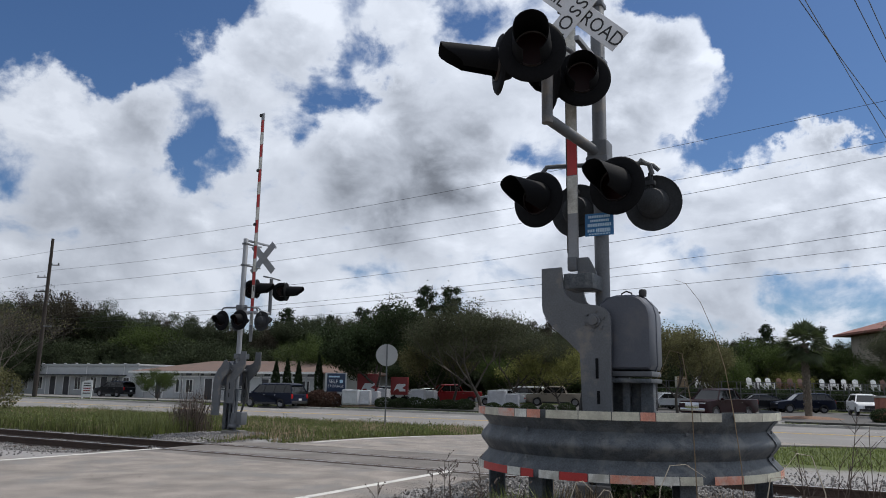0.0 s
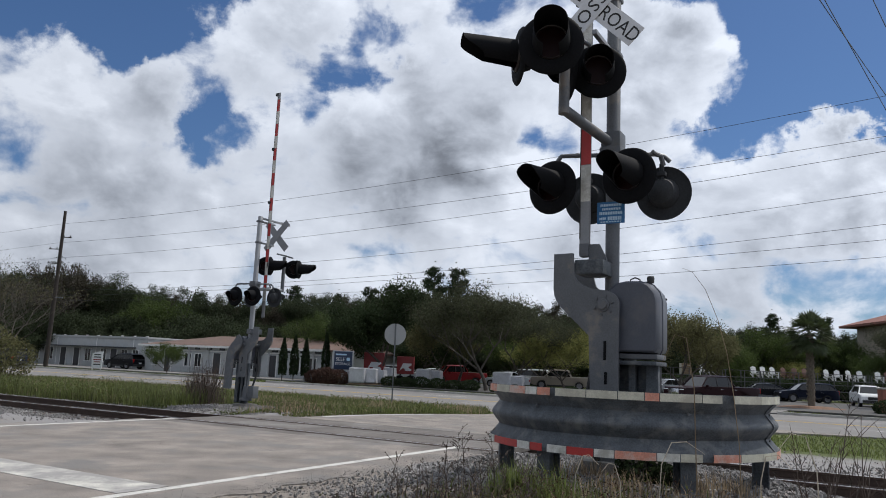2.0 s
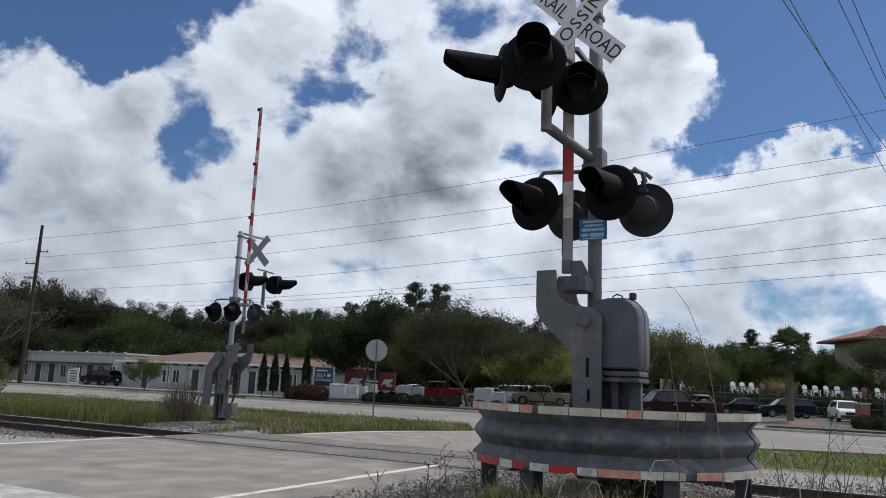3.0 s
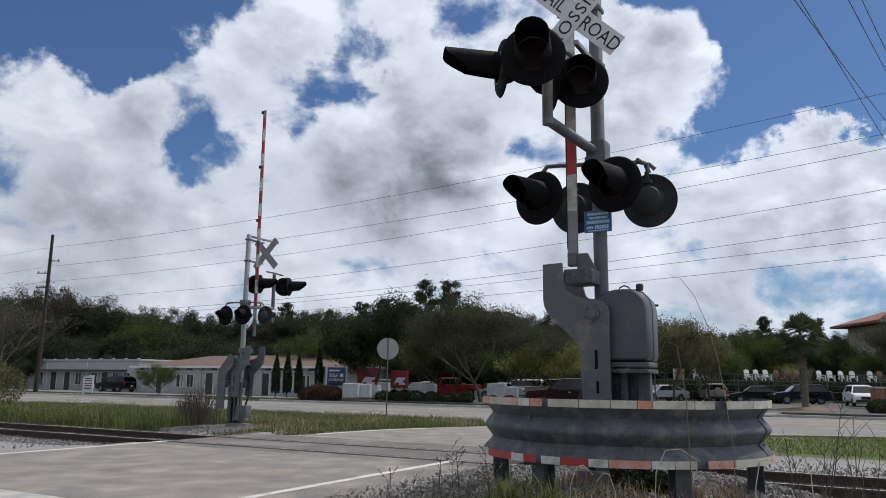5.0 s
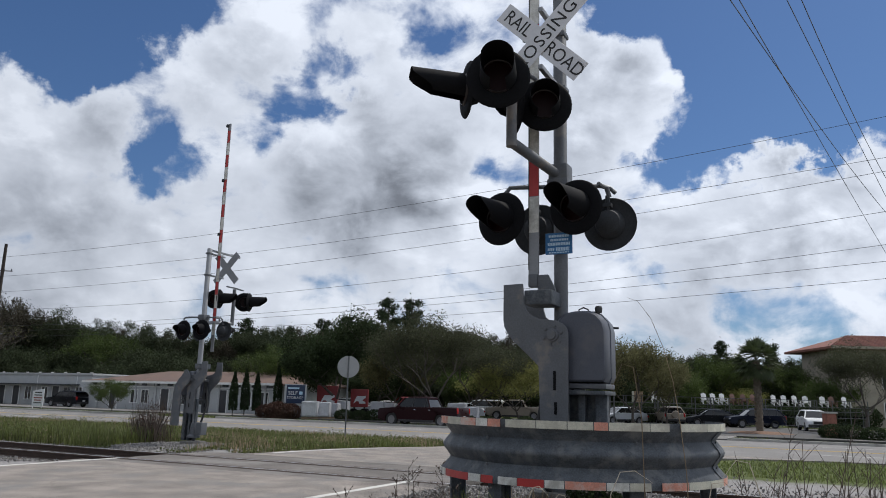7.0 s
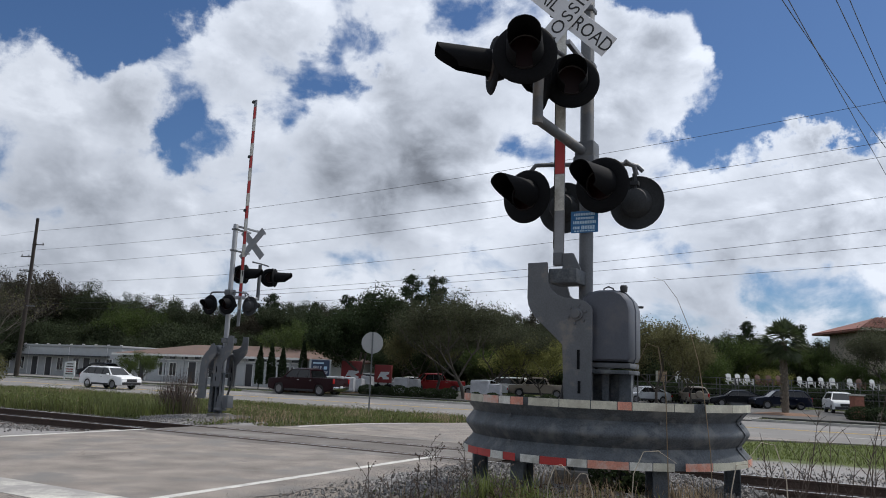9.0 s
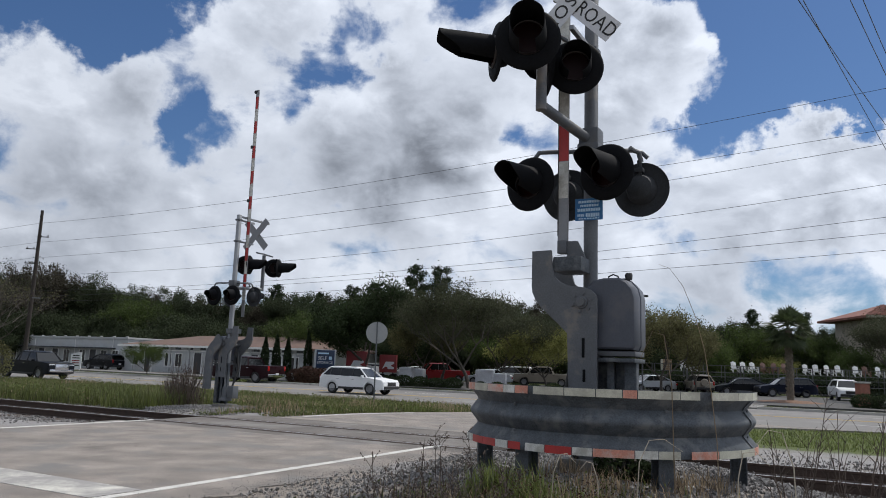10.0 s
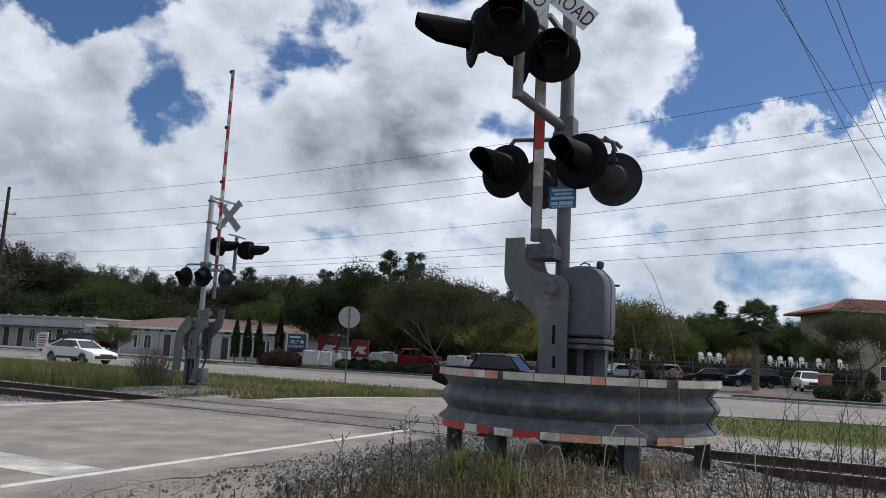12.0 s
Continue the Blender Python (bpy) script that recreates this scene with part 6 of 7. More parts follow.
def build_poles_and_wires():
    x, y = at_px(tan0(63), 47.6)
    p = tagged(empty("utility_pole", stand(x, y)), "tall dark wooden utility pole with insulator arms", "utility pole")
    s0, w0 = to_plan(x, y)
    H = 16.4
    part("pole", tube([(0, 0, -0.3), (0.1, 0, H * 0.5), (0.12, 0, H)], 0.2, None, 12, radii=[0.24, 0.2, 0.15]), POLE_WOOD, p)
    zs = ((14.6, 15.5, 18.95), (12.6, 13.45, 16.4), (11.0, 12.15, 15.8), (9.2, 9.9, 13.5), (7.6, 8.3, 11.5), (7.0, 7.9, 10.3), (6.5, 7.1, 9.3))
    for z in (13.6, 12.3, 10.8):
        side = -1 if z < 13 else 1
        part("insulator_arm", box(1.2, 0.08, 0.09, (0.5 * side, 0, z), 0.01), POLE_WOOD, p)
        for k in (0.3, 1.0):
            part("insulator", lathe([(0, 0), (0.05, 0.02), (0.07, 0.08), (0.04, 0.12), (0.06, 0.16), (0, 0.2)], 10, m=pose(k * side, 0, z + 0.04)), CAST, p)
    part("street_light", box(0.8, 0.16, 0.12, (0.7, -0.3, 7.2), 0.03), CAST, p)
    span = 88.0
    q = copy_thing(p, stand(*(plan(s0 + span, w0).xy)))
    q["label"] = "tall dark wooden utility pole beside the main road"
    q2 = copy_thing(p, stand(*(plan(s0 - span, w0).xy)))
    for k, (za, zm, zb) in enumerate(zs):
        pts = []
        for i in range(25):
            f = i / 24
            v = plan(s0 + span * f, w0 - 0.2 + 0.05 * k, 0) + Vector((0, 0, za + (zb - za) * f + 4 * (zm - (za + zb) / 2) * f * (1 - f)))
            pts.append(v)
        tagged(mesh_ob("power_line", tube(pts, 0.014, None, 4), CABLE), "thin power line strung between utility poles", "power line", "roadside power lines")
        pts = [plan(s0 - span * i / 12, w0 - 0.2 + 0.05 * k, 0) + Vector((0, 0, za - 3.6 * (i / 12) * (1 - i / 12))) for i in range(13)]
        tagged(mesh_ob("power_line", tube(pts, 0.011, None, 4), CABLE), "thin power line strung between utility poles", "power line", "roadside power lines")
    for a, b, sag in (((6.33, 13.34), (19.80, 29.07), 0.7), ((6.52, 13.33), (24.56, 36.52), 0.15), ((7.46, 13.23), (18.29, 26.75), 0.1), ((7.75, 13.20), (16.86, 24.53), 0.8)):
        a, b = Vector((*a, 9.5)), Vector((*b, 9.5))
        pts = [a.lerp(b, u) + Vector((0, 0, sag * u * (u - 1) * (1 if 0 < u < 1 else 0.25))) for u in (i / 8 for i in range(-20, 29))]
        tagged(mesh_ob("overhead_wire", tube(pts, 0.010, None, 4), CABLE), "overhead service wire crossing above the railway", "power line", "overhead wires")


build_poles_and_wires()


def build_lot_lamp():
    lamp = tagged(empty("lot_lamp", stand(18.0, 66.0)), "dark shoebox lamp on a slim car park pole", "street lamp")
    part("pole", tube([(0, 0, -0.2), (0, 0, 8.55)], 0.07, None, 10, radii=[0.085, 0.06]), CABLE, lamp)
    part("lamp_arm", tube([(0, 0, 8.45), (0.30, 0, 8.48)], 0.035, None, 8), CABLE, lamp)
    part("lamp_head", box(0.72, 0.36, 0.18, (0.62, 0, 8.48), 0.03), CABLE, lamp)


build_lot_lamp()


def build_signs():
    # round warning sign, seen from behind
    x, y = -2.36, 31.8
    s = tagged(empty("round_sign", pose(x, y, ground_z(x, y), 0, 0, 8)), "round railway warning sign on a steel post, seen from behind", "road sign")
    part("sign_post", box(0.055, 0.045, 3.5, (0, 0, 1.7), 0.004), GALV, s)
    part("sign_face", lathe([(0, 0), (0.455, 0), (0.457, 0.006), (0, 0.006)], 40, m=pose(0, 0.03, 3.0, -90)), SIGN_BACK, s, "bare metal back of a round sign")
    for z in (2.8, 3.2):
        part("sign_bolt", lathe([(0, 0), (0.015, 0), (0.015, 0.02), (0, 0.02)], 8, m=pose(0, -0.04, z, 90)), CAST, s)
    # storage sign
    y = 62.0
    x = tan0(594) * y
    s = tagged(empty("storage_sign", pose(x, y, ground_z(x, y), 0, 0, -6)), "navy monument sign with white lettering in a pale frame", "sign")
    part("sign_frame", box(1.75, 0.35, 2.75, (0, 0, 1.35), 0.02), STUCCO, s)
    board = part("sign_board", box(1.5, 0.06, 1.45, (0.06, -0.2, 1.95), 0.01), NAVY, s)
    letters("SELF", 0.40, SIGN_WHITE, board, pose(-0.16, -0.235, 2.02, 90), depth=0.004)
    letters("STORAGE", 0.30, SIGN_WHITE, board, pose(0.05, -0.235, 1.66, 90), depth=0.004)
    part("print_bar", box(0.9, 0.01, 0.12, (-0.1, -0.235, 2.42), 0), BLUE_INK, board)
    part("emblem", box(0.26, 0.01, 0.26, (0.5, -0.235, 2.05), 0.05), BLUE_INK, board)
    # leasing board before the shops
    y = 76.0
    x = tan0(155) * y
    s = tagged(empty("leasing_board", pose(x, y, ground_z(x, y), 0, 0, -6)), "white leasing board with dark print on two posts", "sign")
    part("board", slab([(-0.55, 0.2), (0.55, 0.2), (0.55, 1.85), (0.2, 1.85), (-0.55, 1.65)], 0.08), SIGN_WHITE, s)
    for z, w, mt in ((1.52, 0.7, SIGN_INK), (1.28, 0.75, SIGN_INK), (1.02, 0.8, RED_BOARD), (0.8, 0.7, RED_BOARD), (0.55, 0.75, SIGN_INK)):
        part("print_bar", box(w, 0.01, 0.10, (0, -0.046, z), 0), mt, s)
    for sx in (-0.45, 0.45):
        part("post", box(0.08, 0.08, 0.5, (sx, 0, 0.1), 0), FRAME, s)
    # red trade boards on the car park
    for px, w, y, h in ((651, 1.75, 66, 1.75), (707, 1.5, 68, 1.55)):
        x = tan0(px) * y
        s = tagged(empty("trade_sign", pose(x, y, ground_z(x, y), 0, 0, -4)), "red rental trailer side with a white emblem", "sign", "red trade boards")
        part("board", box(w, 0.9, h, (0, 0, 1.0 + h / 2), 0.04), RED_BOARD, s)
        part("emblem", slab([(-0.42 * w, 0.3), (-0.22 * w, 0.95), (-0.08 * w, 0.95), (-0.04 * w, 0.3), (-0.14 * w, 0.5), (-0.26 * w, 0.5)], 0.02), SIGN_WHITE, s, loc=(0.1 * w, -0.46, 1.0))
        part("emblem", slab([(0.02 * w, 0.3), (0.40 * w, 0.3), (0.40 * w, 0.45), (0.2 * w, 0.6), (0.40 * w, 0.8), (0.40 * w, 0.95), (0.02 * w, 0.95)], 0.02), SIGN_WHITE, s, loc=(-0.02 * w, -0.46, 1.0))
        for sx in (-0.3, 0.3):
            part("wheel", lathe([(0, -0.1), (0.42, -0.1), (0.45, 0), (0.42, 0.1), (0, 0.1)], 16, m=pose(sx * w, -0.3, 0.45, 90)), BLACK, s)
            part("chassis_leg", box(0.08, 0.5, 0.7, (sx * w, 0, 0.7), 0), BLACK, s)
    # lot lamp
    x, y = tan0(1168) * 62, 62
    s = tagged(empty("lot_lamp", stand(x, y)), "slim car park lamp with a flat head", "street lamp")
    part("pole", tube([(-0.3, 0, 0), (-0.3, 0, 6.75)], 0.06, None, 8), RACK, s)
    part("lamp_head", box(0.75, 0.35, 0.14, (-0.1, 0, 6.8), 0.03), RACK, s)


build_signs()


def build_stock():
    rng = random.Random(9)
    # wrapped pallets
    for px, y, w, h in ((622, 60, 1.25, 1.35), (643, 60.5, 1.2, 1.3), (660, 62, 1.1, 1.2), (676, 66, 1.2, 1.45), (740, 66, 1.2, 1.45), (760, 68, 1.2, 1.35), (880, 64, 1.5, 1.5), (905, 64, 1.2, 1.2)):
        x = tan0(px) * y
        p = tagged(empty("wrapped_pallet", pose(x, y, ground_z(x, y) + 0.1, 0, 0, rng.uniform(-20, 5))), "pallet of bagged goods in white stretch wrap", "pallet", "wrapped pallets")
        b = box(w, 1.0, h * 0.86, (0, 0, 0.16 + h * 0.43), 0.12, seg=3)
        bmesh.ops.subdivide_edges(b, edges=b.edges[:], cuts=2, use_grid_fill=True)
        for v in b.verts:
            v.co += Vector((rng.gauss(0, 0.018), rng.gauss(0, 0.018), rng.gauss(0, 0.014)))
        part("load", b, WRAP, p)
        for sy in (-0.42, 0, 0.42):
            part("runner", box(w, 0.1, 0.09, (0, sy, 0.045), 0), WOOD_PALE, p)
        for k in range(5):
            part("deck_board", box(0.14, 1.0, 0.022, (-w / 2 + 0.08 + (w - 0.16) * k / 4, 0, 0.102), 0), WOOD_PALE, p)
    # garden racks
    for i, (px, y, w) in enumerate(((1195, 71, 4.4), (1290, 71.5, 5.2), (1385, 72, 5.2), (1480, 72.5, 5.2), (1575, 73, 5.2))):
        x = tan0(px) * y
        r = tagged(empty("garden_rack", pose(x, y, ground_z(x, y) + 0.1, 0, 0, -3)), "dark steel display rack of garden stock", "rack", "garden racks")
        for sx in (-1, -0.33, 0.33, 1):
            for sy in (-0.5, 0.5):
                part("upright", box(0.07, 0.07, 2.6, (sx * w / 2, sy, 1.3), 0), RACK, r)
        for z in (0.15, 0.95, 1.95):
            part("shelf", box(w, 1.0, 0.06, (0, 0, z), 0.01), RACK, r)
        part("top_rail", box(w, 0.05, 0.05, (0, -0.5, 2.58), 0), RACK, r)
        part("front_rail", box(w, 0.05, 0.06, (0, -0.5, 1.55), 0), RACK, r)
        for z in (0.18, 0.98):
            n = 14
            for k in range(n):
                hh = rng.uniform(0.3, 0.7)
                xx = -w / 2 + w * (k + 0.5) / n
                pot = tagged(empty("potted_plant", pose(x + xx, y - 0.25, ground_z(x, y) + 0.1 + z)), "dark potted nursery plant on a rack shelf", "potted plant", "nursery stock")
                part("pot", lathe([(0, 0), (0.07, 0), (0.1, 0.17), (0.0, 0.17)], 8), BLACK, pot)
                c = [(rng.gauss(0, 0.08), rng.gauss(0, 0.08), 0.15 + rng.random() * hh * 0.8) for _ in range(60)]
                ob = new("foliage", leaf_mesh("foliage", c, 0.06, STOCK, k))
                ob.parent = pot
    # chairs on the top shelf
    def chair(m, mat, label):
        c = tagged(empty("garden_chair", m), label, "chair", "garden chairs on the racks")
        part("seat", box(0.5, 0.5, 0.03, turn=pose(0, 0, 0, -10), at=(0, 0, 0.34)), mat, c)
        for k in range(5):
            hh = 0.72 - 0.05 * abs(k - 2)
            part("back_slat", box(0.095, 0.02, hh, turn=pose(0, 0, 0, -18), at=(-0.2 + 0.1 * k, 0.34, 0.36 + hh / 2), bevel=0.008), mat, c)
        for sx in (-1, 1):
            part("armrest", box(0.12, 0.62, 0.025, (sx * 0.31, 0, 0.55), 0.008), mat, c)
            part("front_leg", box(0.09, 0.03, 0.55, (sx * 0.29, -0.26, 0.275), 0), mat, c)
            part("back_leg", box(0.03, 0.6, 0.10, turn=pose(0, 0, 0, 18), at=(sx * 0.26, 0.12, 0.22)), mat, c)
        return c
    proto = {}
    for px, kind in ((1236, "w"), (1252, "w"), (1328, "w"), (1345, "w"), (1362, "w"), (1382, "b"), (1400, "b"), (1420, "b"), (1458, "w"), (1475, "w"), (1497, "w"), (1515, "w"), (1548, "w"), (1565, "b"), (1590, "w")):
        y = 72.0 + (px - 1290) * 0.005
        x = tan0(px) * y
        m = pose(x, y, ground_z(x, y) + 2.082, 0, 0, rng.uniform(-14, 14))
        if kind in proto:
            copy_thing(proto[kind], m)
        else:
            proto[kind] = chair(m, PLASTIC_WHITE if kind == "w" else PLASTIC_BROWN, "white resin slatted garden chair on a rack" if kind == "w" else "brown slatted garden chair on a rack")
    # pale crate on the rack
    x, y = tan0(1204) * 71, 71
    c = tagged(empty("wooden_crate", pose(x, y, ground_z(x, y) + 2.082, 0, 0, 0)), "pale slatted wooden crate on the rack", "crate")
    for k in range(5):
        part("slat", box(0.85, 0.04, 0.17, (0, -0.4, 0.12 + 0.2 * k), 0.005), WOOD_PALE, c)
    part("crate_body", box(0.82, 0.74, 1.0, (0, 0, 0.5), 0.01), CREAM_TAPE, c)
    # planted island
    bm = lathe([(0, 0.26), (1.2, 0.22), (2.2, 0.10), (2.6, 0.0), (2.6, -0.2), (0, -0.2)], 32)
    x, y = tan0(1427) * 50.5, 50.5
    tagged(mesh_ob("planting_island", bm, MULCH, loc=pose(x, y, ground_z(x, y) + 0.02)), "low island of brown bark mulch under the palm", "planting bed", kind="structure")
    # brick pier
    x, y = tan0(1558) * 47, 47
    p = tagged(empty("brick_pier", stand(x, y)), "short red brick pier with a pale cap", "pier")
    part("shaft", box(0.6, 0.6, 1.55, (0, 0, 0.77), 0.01), material("red_brick", (0.24, 0.10, 0.07), 0.9, 0, 0.25, 8, 40, 0.3), p)
    part("cap", box(0.72, 0.72, 0.1, (0, 0, 1.6), 0.015), KERB, p)


build_stock()


# ---- vehicles ----
CAR_GLASS = material("tinted_car_glass", (0.006, 0.007, 0.008), 0.06, 0, 0.05, 1, 20, 0, spec=0.3, coat=0.4)
TYRE = material("tyre_rubber", (0.018, 0.018, 0.018), 0.85, 0, 0.15, 8, 60, 0.1)
RIM = material("alloy_rim", (0.20, 0.20, 0.21), 0.35, 0.8, 0.08, 8, 60, 0)
TRIM = material("black_trim", (0.02, 0.02, 0.022), 0.6, 0, 0.1, 8, 60, 0)
CHROME = material("chrome_trim", (0.6, 0.6, 0.62), 0.15, 1.0, 0.05, 8, 60, 0)
HEADLAMP = material("clear_headlamp", (0.75, 0.77, 0.8), 0.12, 0.3, 0.05, 8, 60, 0)
TAILLAMP = material("red_tail_lamp", (0.35, 0.01, 0.01), 0.2, 0, 0.05, 8, 60, 0)


def car_paint(name, colour, metal=0.2):
    return material(name, colour, 0.3, metal, 0.05, 1.5, 40, 0.0, spec=0.10, coat=0.10)


P_WHITE = car_paint("white_car_paint", (0.68, 0.69, 0.70), 0.0)
P_BLACK = car_paint("black_car_paint", (0.005, 0.006, 0.009), 0.0)
P_NAVY = car_paint("dark_blue_car_paint", (0.007, 0.010, 0.022), 0.0)
P_MAROON = car_paint("dark_maroon_car_paint", (0.016, 0.004, 0.006), 0.0)
P_RED = car_paint("red_car_paint", (0.20, 0.014, 0.016))
P_SILVER = car_paint("silver_car_paint", (0.42, 0.44, 0.46), 0.5)
P_BEIGE = car_paint("beige_car_paint", (0.26, 0.23, 0.19), 0.3)

# half length, width, wheel x front/back, wheel radius, side outline from front bumper over the top to the rear, glasshouse (x, z) base and roof
KINDS = {
    "sedan": dict(w=1.83, fx=1.42, bx=-1.42, r=0.33, side=((2.42, 0.30), (2.42, 0.58), (2.30, 0.72), (1.2, 0.93), (0.8, 0.97), (-1.6, 1.0), (-2.2, 0.98), (-2.40, 0.80), (-2.40, 0.32)),
                  glass=((1.15, 0.92), (0.35, 1.40), (-0.95, 1.42), (-1.95, 1.0)), roof=((0.38, 1.395), (0.1, 1.46), (-0.7, 1.465), (-1.0, 1.41)), pillars=(0.0, -0.95)),
    "suv": dict(w=1.86, fx=1.42, bx=-1.36, r=0.36, side=((2.40, 0.34), (2.42, 0.72), (2.28, 0.90), (1.25, 1.03), (0.9, 1.05), (-2.1, 1.10), (-2.36, 1.0), (-2.38, 0.36)),
                glass=((1.2, 1.02), (0.50, 1.55), (-1.75, 1.57), (-2.25, 1.08)), roof=((0.52, 1.55), (0.2, 1.63), (-1.6, 1.645), (-1.95, 1.56)), pillars=(0.05, -0.85, -1.6)),
    "van": dict(w=1.95, fx=1.55, bx=-1.50, r=0.37, side=((2.55, 0.34), (2.57, 0.80), (2.40, 1.0), (1.5, 1.12), (1.2, 1.14), (-2.4, 1.16), (-2.55, 1.0), (-2.56, 0.36)),
                glass=((1.5, 1.10), (0.85, 1.74), (-2.2, 1.76), (-2.50, 1.14)), roof=((0.85, 1.74), (0.6, 1.82), (-2.1, 1.84), (-2.35, 1.75)), pillars=(0.3, -0.7, -1.7)),
    "pickup": dict(w=2.0, fx=1.85, bx=-1.75, r=0.41, side=((2.90, 0.42), (2.92, 0.95), (2.82, 1.10), (1.62, 1.20), (1.3, 1.22), (-0.95, 1.24), (-2.85, 1.24), (-2.90, 1.15), (-2.90, 0.5)),
                   glass=((1.55, 1.2), (0.95, 1.80), (-0.65, 1.82), (-0.95, 1.22)), roof=((0.98, 1.79), (0.7, 1.88), (-0.5, 1.89), (-0.72, 1.81)), pillars=(0.35, -0.55)),
}


def car(name, label, kind, paint, m, spare=False):
    k = KINDS[kind]
    c = tagged(empty(name, m), label, "car" if kind != "pickup" else "pickup truck")
    hw, r = k["w"] / 2, k["r"]
    side = list(k["side"])
    front, rear = side[0], side[-1]
    # underside with wheel arches, from rear to front
    low = []
    for cx in (k["bx"], k["fx"]):
        low.append((cx - r - 0.07, 0.30))
        for i in range(9):
            a = math.pi - math.pi * i / 8
            low.append((cx + (r + 0.06) * math.cos(a), max(0.30, r + (r + 0.06) * math.sin(a))))
        low.append((cx + r + 0.07, 0.30))
    outline = side + low
    b = bmesh.new()
    rows = []
    mid = (sum(x for x, _ in outline) / len(outline), 0.75)
    for y, s in ((-hw, 0.965), (-hw + 0.035, 0.992), (-hw + 0.12, 1.0), (hw - 0.12, 1.0), (hw - 0.035, 0.992), (hw, 0.965)):
        row = []
        for i, (x, z) in enumerate(outline):
            if i < len(side):
                row.append(b.verts.new((x * s, y, mid[1] + (z - mid[1]) * (s if z > mid[1] else 1))))
            else:
                row.append(b.verts.new((x, y, z)))
        rows.append(row)
    n = len(outline)
    for p, q in zip(rows, rows[1:]):
        for i in range(n):
            b.faces.new((p[i], p[(i + 1) % n], q[(i + 1) % n], q[i]))
    b.faces.new(rows[0][::-1])
    b.faces.new(rows[-1])
    bmesh.ops.triangulate(b, faces=[f for f in b.faces if len(f.verts) > 4])
    body = part("body", b, paint, c, smooth_deg=48)
    g = k["glass"]
    belt, top = hw - 0.07, hw - 0.30
    b = bmesh.new()
    pts = [(g[0][0], g[0][1] - 0.05, belt), (g[1][0], g[1][1], top), (g[2][0], g[2][1], top), (g[3][0], g[3][1] - 0.05, belt)]
    l = [b.verts.new((x, -y, z)) for x, z, y in pts]
    rr = [b.verts.new((x, y, z)) for x, z, y in pts]
    b.faces.new(l)
    b.faces.new(rr[::-1])
    for i in range(4):
        b.faces.new((l[i], rr[i], rr[(i + 1) % 4], l[(i + 1) % 4]))
    part("cabin_glass", b, CAR_GLASS, c, "dark tinted cabin glass", smooth_deg=None)
    b = bmesh.new()
    rows = []
    for y, dz in ((-top - 0.01, -0.05), (-top * 0.85, 0.0), (0, 0.02), (top * 0.85, 0.0), (top + 0.01, -0.05)):
        rows.append([b.verts.new((x, y, z + dz)) for x, z in k["roof"]] + [b.verts.new((x, y, k["roof"][0][1] - 0.05)) for x, z in k["roof"][::-1]])
    for p, q in zip(rows, rows[1:]):
        for i in range(len(p)):
            b.faces.new((p[i], p[(i + 1) % len(p)], q[(i + 1) % len(p)], q[i]))
    b.faces.new(rows[0][::-1])
    b.faces.new(rows[-1])
    part("roof", b, paint, c, smooth_deg=40)
    for sy in (-1, 1):
        for (x0, z0), (x1, z1) in (((g[0][0], g[0][1]), (g[1][0], g[1][1])), ((g[3][0], g[3][1]), (g[2][0], g[2][1]))):
            part("pillar", tube([(x0, sy * (belt + 0.0), z0 - 0.03), (x1, sy * (top + 0.0), z1)], 0.045, None, 6), paint, c)
        for x in k["pillars"]:
            part("pillar", tube([(x, sy * belt, g[0][1]), (x - 0.04, sy * (top + 0.004), g[1][1])], 0.03, None, 6), TRIM, c)
        part("mirror", box(0.12, 0.2, 0.14, (g[0][0] - 0.28, sy * (hw + 0.08), g[0][1] + 0.05), 0.03), paint, c)
        part("headlight", box(0.22, 0.42, 0.16, (side[1][0] - 0.12, sy * (hw - 0.27), side[1][1] - 0.02), 0.04), HEADLAMP, c)
        part("tail_light", box(0.12, 0.18 if kind != "sedan" else 0.4, 0.34 if kind != "sedan" else 0.16, (side[-2][0] + 0.05, sy * (hw - 0.12), side[-2][1] - 0.10), 0.03), TAILLAMP, c)
        for x in (0.35, -0.75):
            part("door_handle", box(0.18, 0.03, 0.03, (x - 0.2, sy * (hw + 0.0), g[0][1] - 0.14), 0.01), paint if kind == "sedan" else CHROME, c)
        part("sill", box(k["fx"] - k["bx"] - 2 * r - 0.2, 0.04, 0.14, ((k["fx"] + k["bx"]) / 2, sy * (hw - 0.005), 0.36), 0.01), TRIM, c)
        for x in (k["fx"], k["bx"]):
            w = part("wheel", lathe([(r * 0.62, -0.11), (r * 0.9, -0.115), (r, -0.08), (r, 0.08), (r * 0.9, 0.115), (r * 0.62, 0.11)], 24, m=pose(0, 0, 0, 90)), TYRE, c, loc=(x, sy * (hw - 0.11), r))
            rim = lathe([(0, sy * 0.085), (r * 0.2, sy * 0.09), (r * 0.22, sy * 0.07), (r * 0.60, sy * 0.075), (r * 0.66, sy * 0.10), (r * 0.64, 0), (0, 0)], 20, m=pose(0, 0, 0, -90))
            part("rim", rim, RIM, w)
    part("grille", box(0.05, k["w"] * 0.5, 0.22 if kind != "pickup" else 0.42, (side[1][0] - 0.015, 0, side[1][1] - (0.05 if kind != "pickup" else 0.14)), 0.02), CHROME if kind == "pickup" else TRIM, c)
    part("front_bumper", box(0.10, k["w"] * 0.9, 0.20, (front[0] - 0.02, 0, 0.45 if kind != "pickup" else 0.58), 0.04), CHROME if kind == "pickup" else TRIM, c)
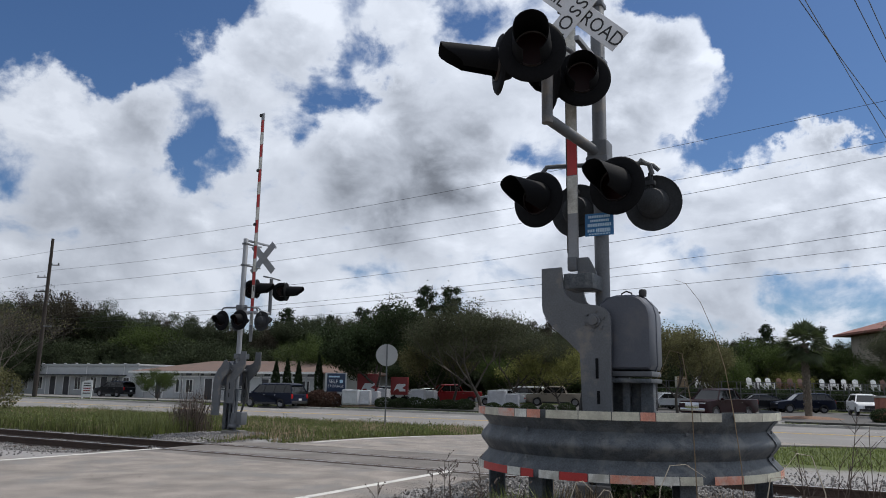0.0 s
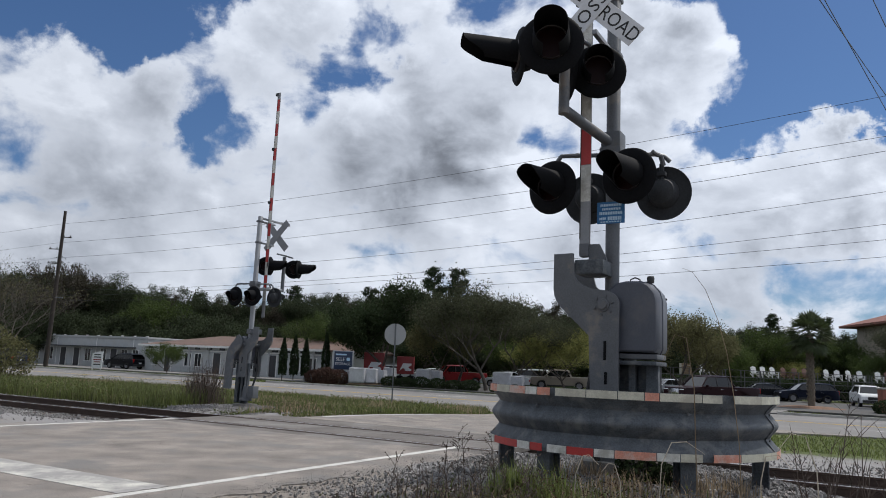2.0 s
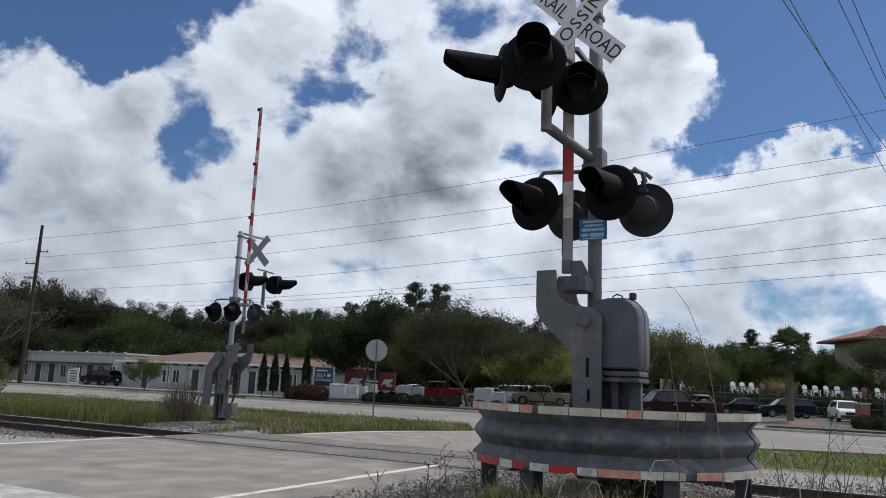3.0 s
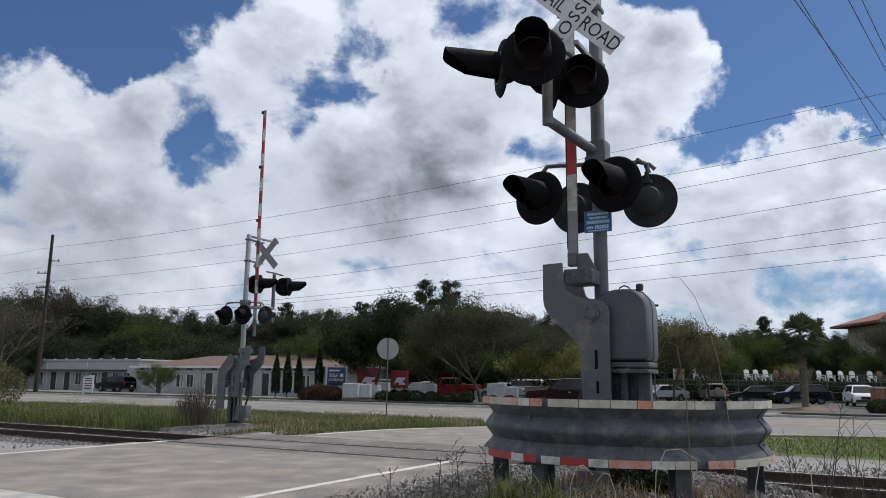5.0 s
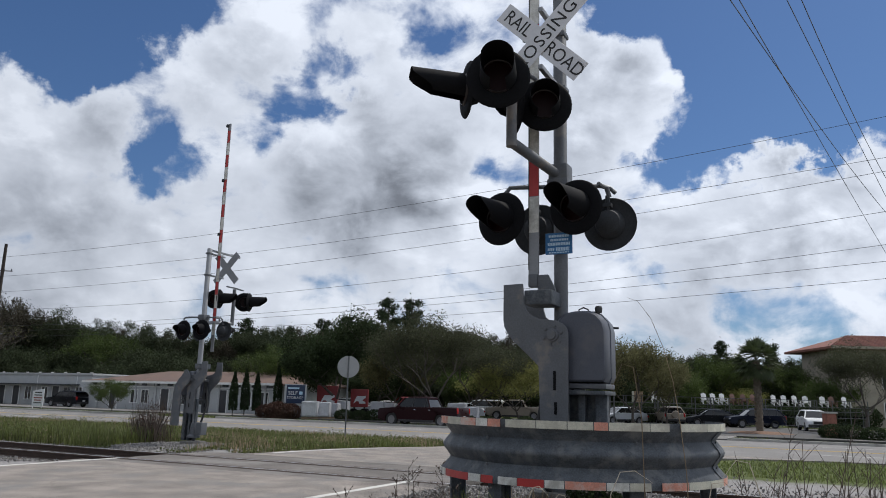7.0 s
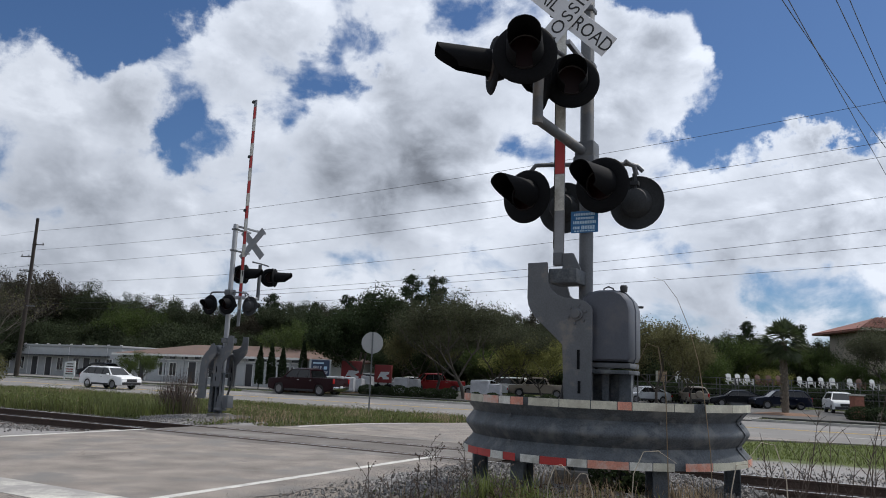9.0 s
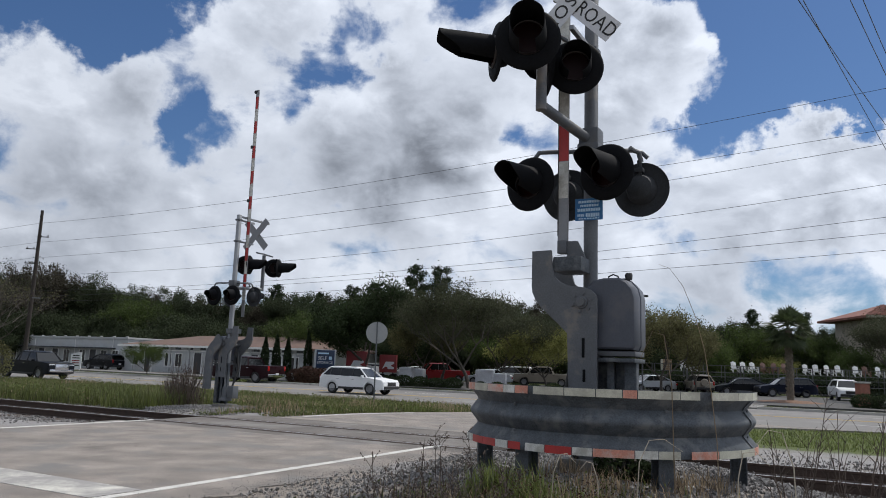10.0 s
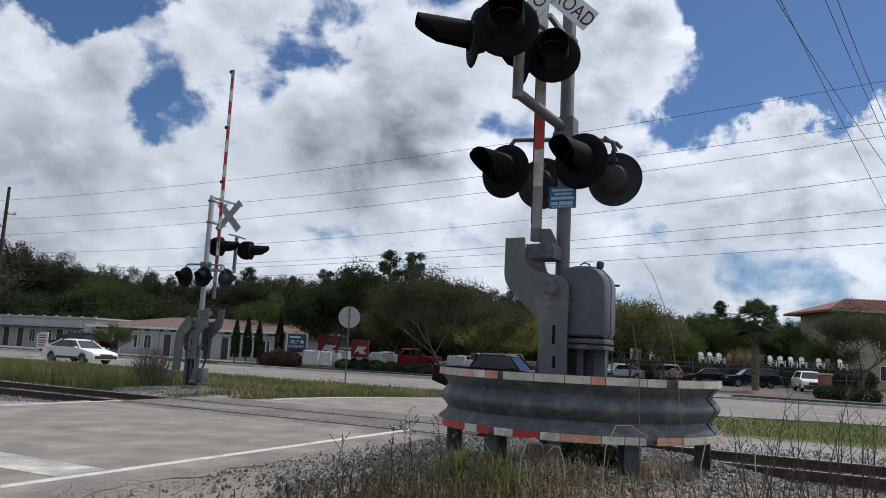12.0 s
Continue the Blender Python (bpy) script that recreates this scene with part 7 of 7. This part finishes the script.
    part("rear_bumper", box(0.10, k["w"] * 0.9, 0.20, (rear[0] + 0.02, 0, 0.45 if kind != "pickup" else 0.58), 0.04), TRIM if kind != "pickup" else CHROME, c)
    part("number_plate", box(0.02, 0.31, 0.15, (rear[0] - 0.045, 0, 0.66), 0.005), SIGN_WHITE, c)
    if kind == "pickup":
        part("load_bed", box(1.75, k["w"] - 0.28, 0.04, (-1.95, 0, 1.243), 0.0), TRIM, c, "black load bed liner")
    if kind in ("suv", "van"):
        for sy in (-1, 1):
            part("roof_rail", tube([(0.2, sy * (top - 0.04), k["roof"][1][1] + 0.03), (-1.5, sy * (top - 0.04), k["roof"][2][1] + 0.03)], 0.02, None, 6), TRIM, c)
    if spare:
        part("spare_wheel", lathe([(0, -0.1), (0.3, -0.1), (0.34, 0), (0.3, 0.1), (0, 0.1)], 20, m=pose(rear[0] - 0.12, 0, 0.95, 0, 90)), paint, c)
    return c


def parked(px, y, turn, *args, **kw):
    x = tan0(px) * y
    return car(*args, pose(x, y, ground_z(x, y) + 0.12, 0, 0, turn), **kw)


parked(206, 82, TURN + 180, "parked_car", "dark sport utility car parked before the shop row", "suv", P_BLACK)
parked(703, 76, TURN + 10, "parked_car", "silver sport utility car parked behind shrubs", "suv", P_SILVER)
parked(797, 74, -160, "parked_truck", "red pickup truck parked on the car park", "pickup", P_RED)
parked(885, 74, 175, "parked_car", "silver-blue sedan parked behind shrubs", "sedan", P_SILVER)
parked(985, 74, 168, "parked_truck", "pale pickup truck parked beside the shrubs", "pickup", P_BEIGE)
parked(1262, 69, 82, "parked_car", "beige off-road car with a spare wheel on its back", "suv", P_BEIGE, spare=True)
parked(1172, 68, 200, "parked_car", "pale blue sedan parked under the trees", "sedan", P_SILVER)
parked(1527, 60, -108, "parked_car", "white sport utility car facing the road, windscreen glinting", "suv", P_WHITE)
parked(752, 84, 190, "parked_car", "white car parked deep in the car park", "sedan", P_WHITE)
parked(925, 82, 160, "parked_car", "white van-like car parked deep in the car park", "van", P_WHITE)

parked(1338, 67, 172, "parked_car", "black sedan parked in the shade behind the fence", "sedan", P_BLACK)
parked(1418, 65, 176, "parked_car", "dark blue sport utility car parked in the shade", "suv", P_NAVY)
parked(1120, 70, 185, "parked_car", "dark sedan parked behind the signal stand", "sedan", P_NAVY)

M0 = pose(0, -300, -0.2)
WHITE_SUV = car("white_car", "white sport utility car driving on the main road", "suv", P_WHITE, M0)
DARK_PICKUP = car("black_pickup", "black pickup truck with chrome grille on the main road", "pickup", P_BLACK, M0)
WHITE_SEDAN = car("white_sedan", "white sedan driving on the main road", "sedan", P_WHITE, M0)
DARK_VAN = car("dark_car", "dark blue sport utility car driving on the main road", "van", P_NAVY, M0)
MAROON_PICKUP = car("maroon_pickup", "dark maroon pickup truck pulling away along the main road", "pickup", P_MAROON, M0)
MAROON_PICKUP.scale = (1.0, 1.0, 1.0)
for one, k in ((WHITE_SUV, 0.89), (DARK_PICKUP, 0.92), (WHITE_SEDAN, 0.95), (DARK_VAN, 0.95)):
    one.scale = (k, k, k)


# ---- what moves ----
def lane(s, w, turn):
    p = plan(s, w, MAIN_Z + 0.003)
    return pose(p.x, p.y, p.z, 0, 0, TURN + turn)


def motions():
    walk(WHITE_SUV, [(t, lane(-28.0 + 19.9 * (t - 9.8), 34.7, 0)) for t in (0, 9.8, 12)])
    walk(DARK_PICKUP, [(t, lane(-38.0 + 17.0 * (t - 10.5), 30.6, 0)) for t in (0, 10.5, 12)])
    walk(WHITE_SEDAN, [(t, lane(-39.1 + 16.9 * (t - 12.0), 30.6, 0)) for t in (0, 11.6, 12)])
    walk(DARK_VAN, [(t, lane(-38.3 - 17.6 * t, 43.0, 180)) for t in (0, 1.5, 12)])
    walk(MAROON_PICKUP, [(t, lane(s, w, turn)) for t, s, w, turn in ((t, s * 1.08, w * 1.08, turn) for t, s, w, turn in MAROON_ROWS)])


MAROON_ROWS = ((0.0, -8.0, 48.0, 246), (1.5, -7.8, 46.2, 236), (2.5, -8.6, 44.6, 224), (3.2, -9.4, 43.4, 212), (4.2, -12.0, 42.2, 194), (5.5, -16.3, 41.5, 182), (6.5, -19.6, 41.2, 180),
               (9.4, -33.8, 40.2, 180), (10.1, -37.7, 40.0, 180), (11.0, -43.1, 40.0, 180), (11.6, -47.4, 40.0, 180), (12.0, -50.6, 40.0, 180))
motions()
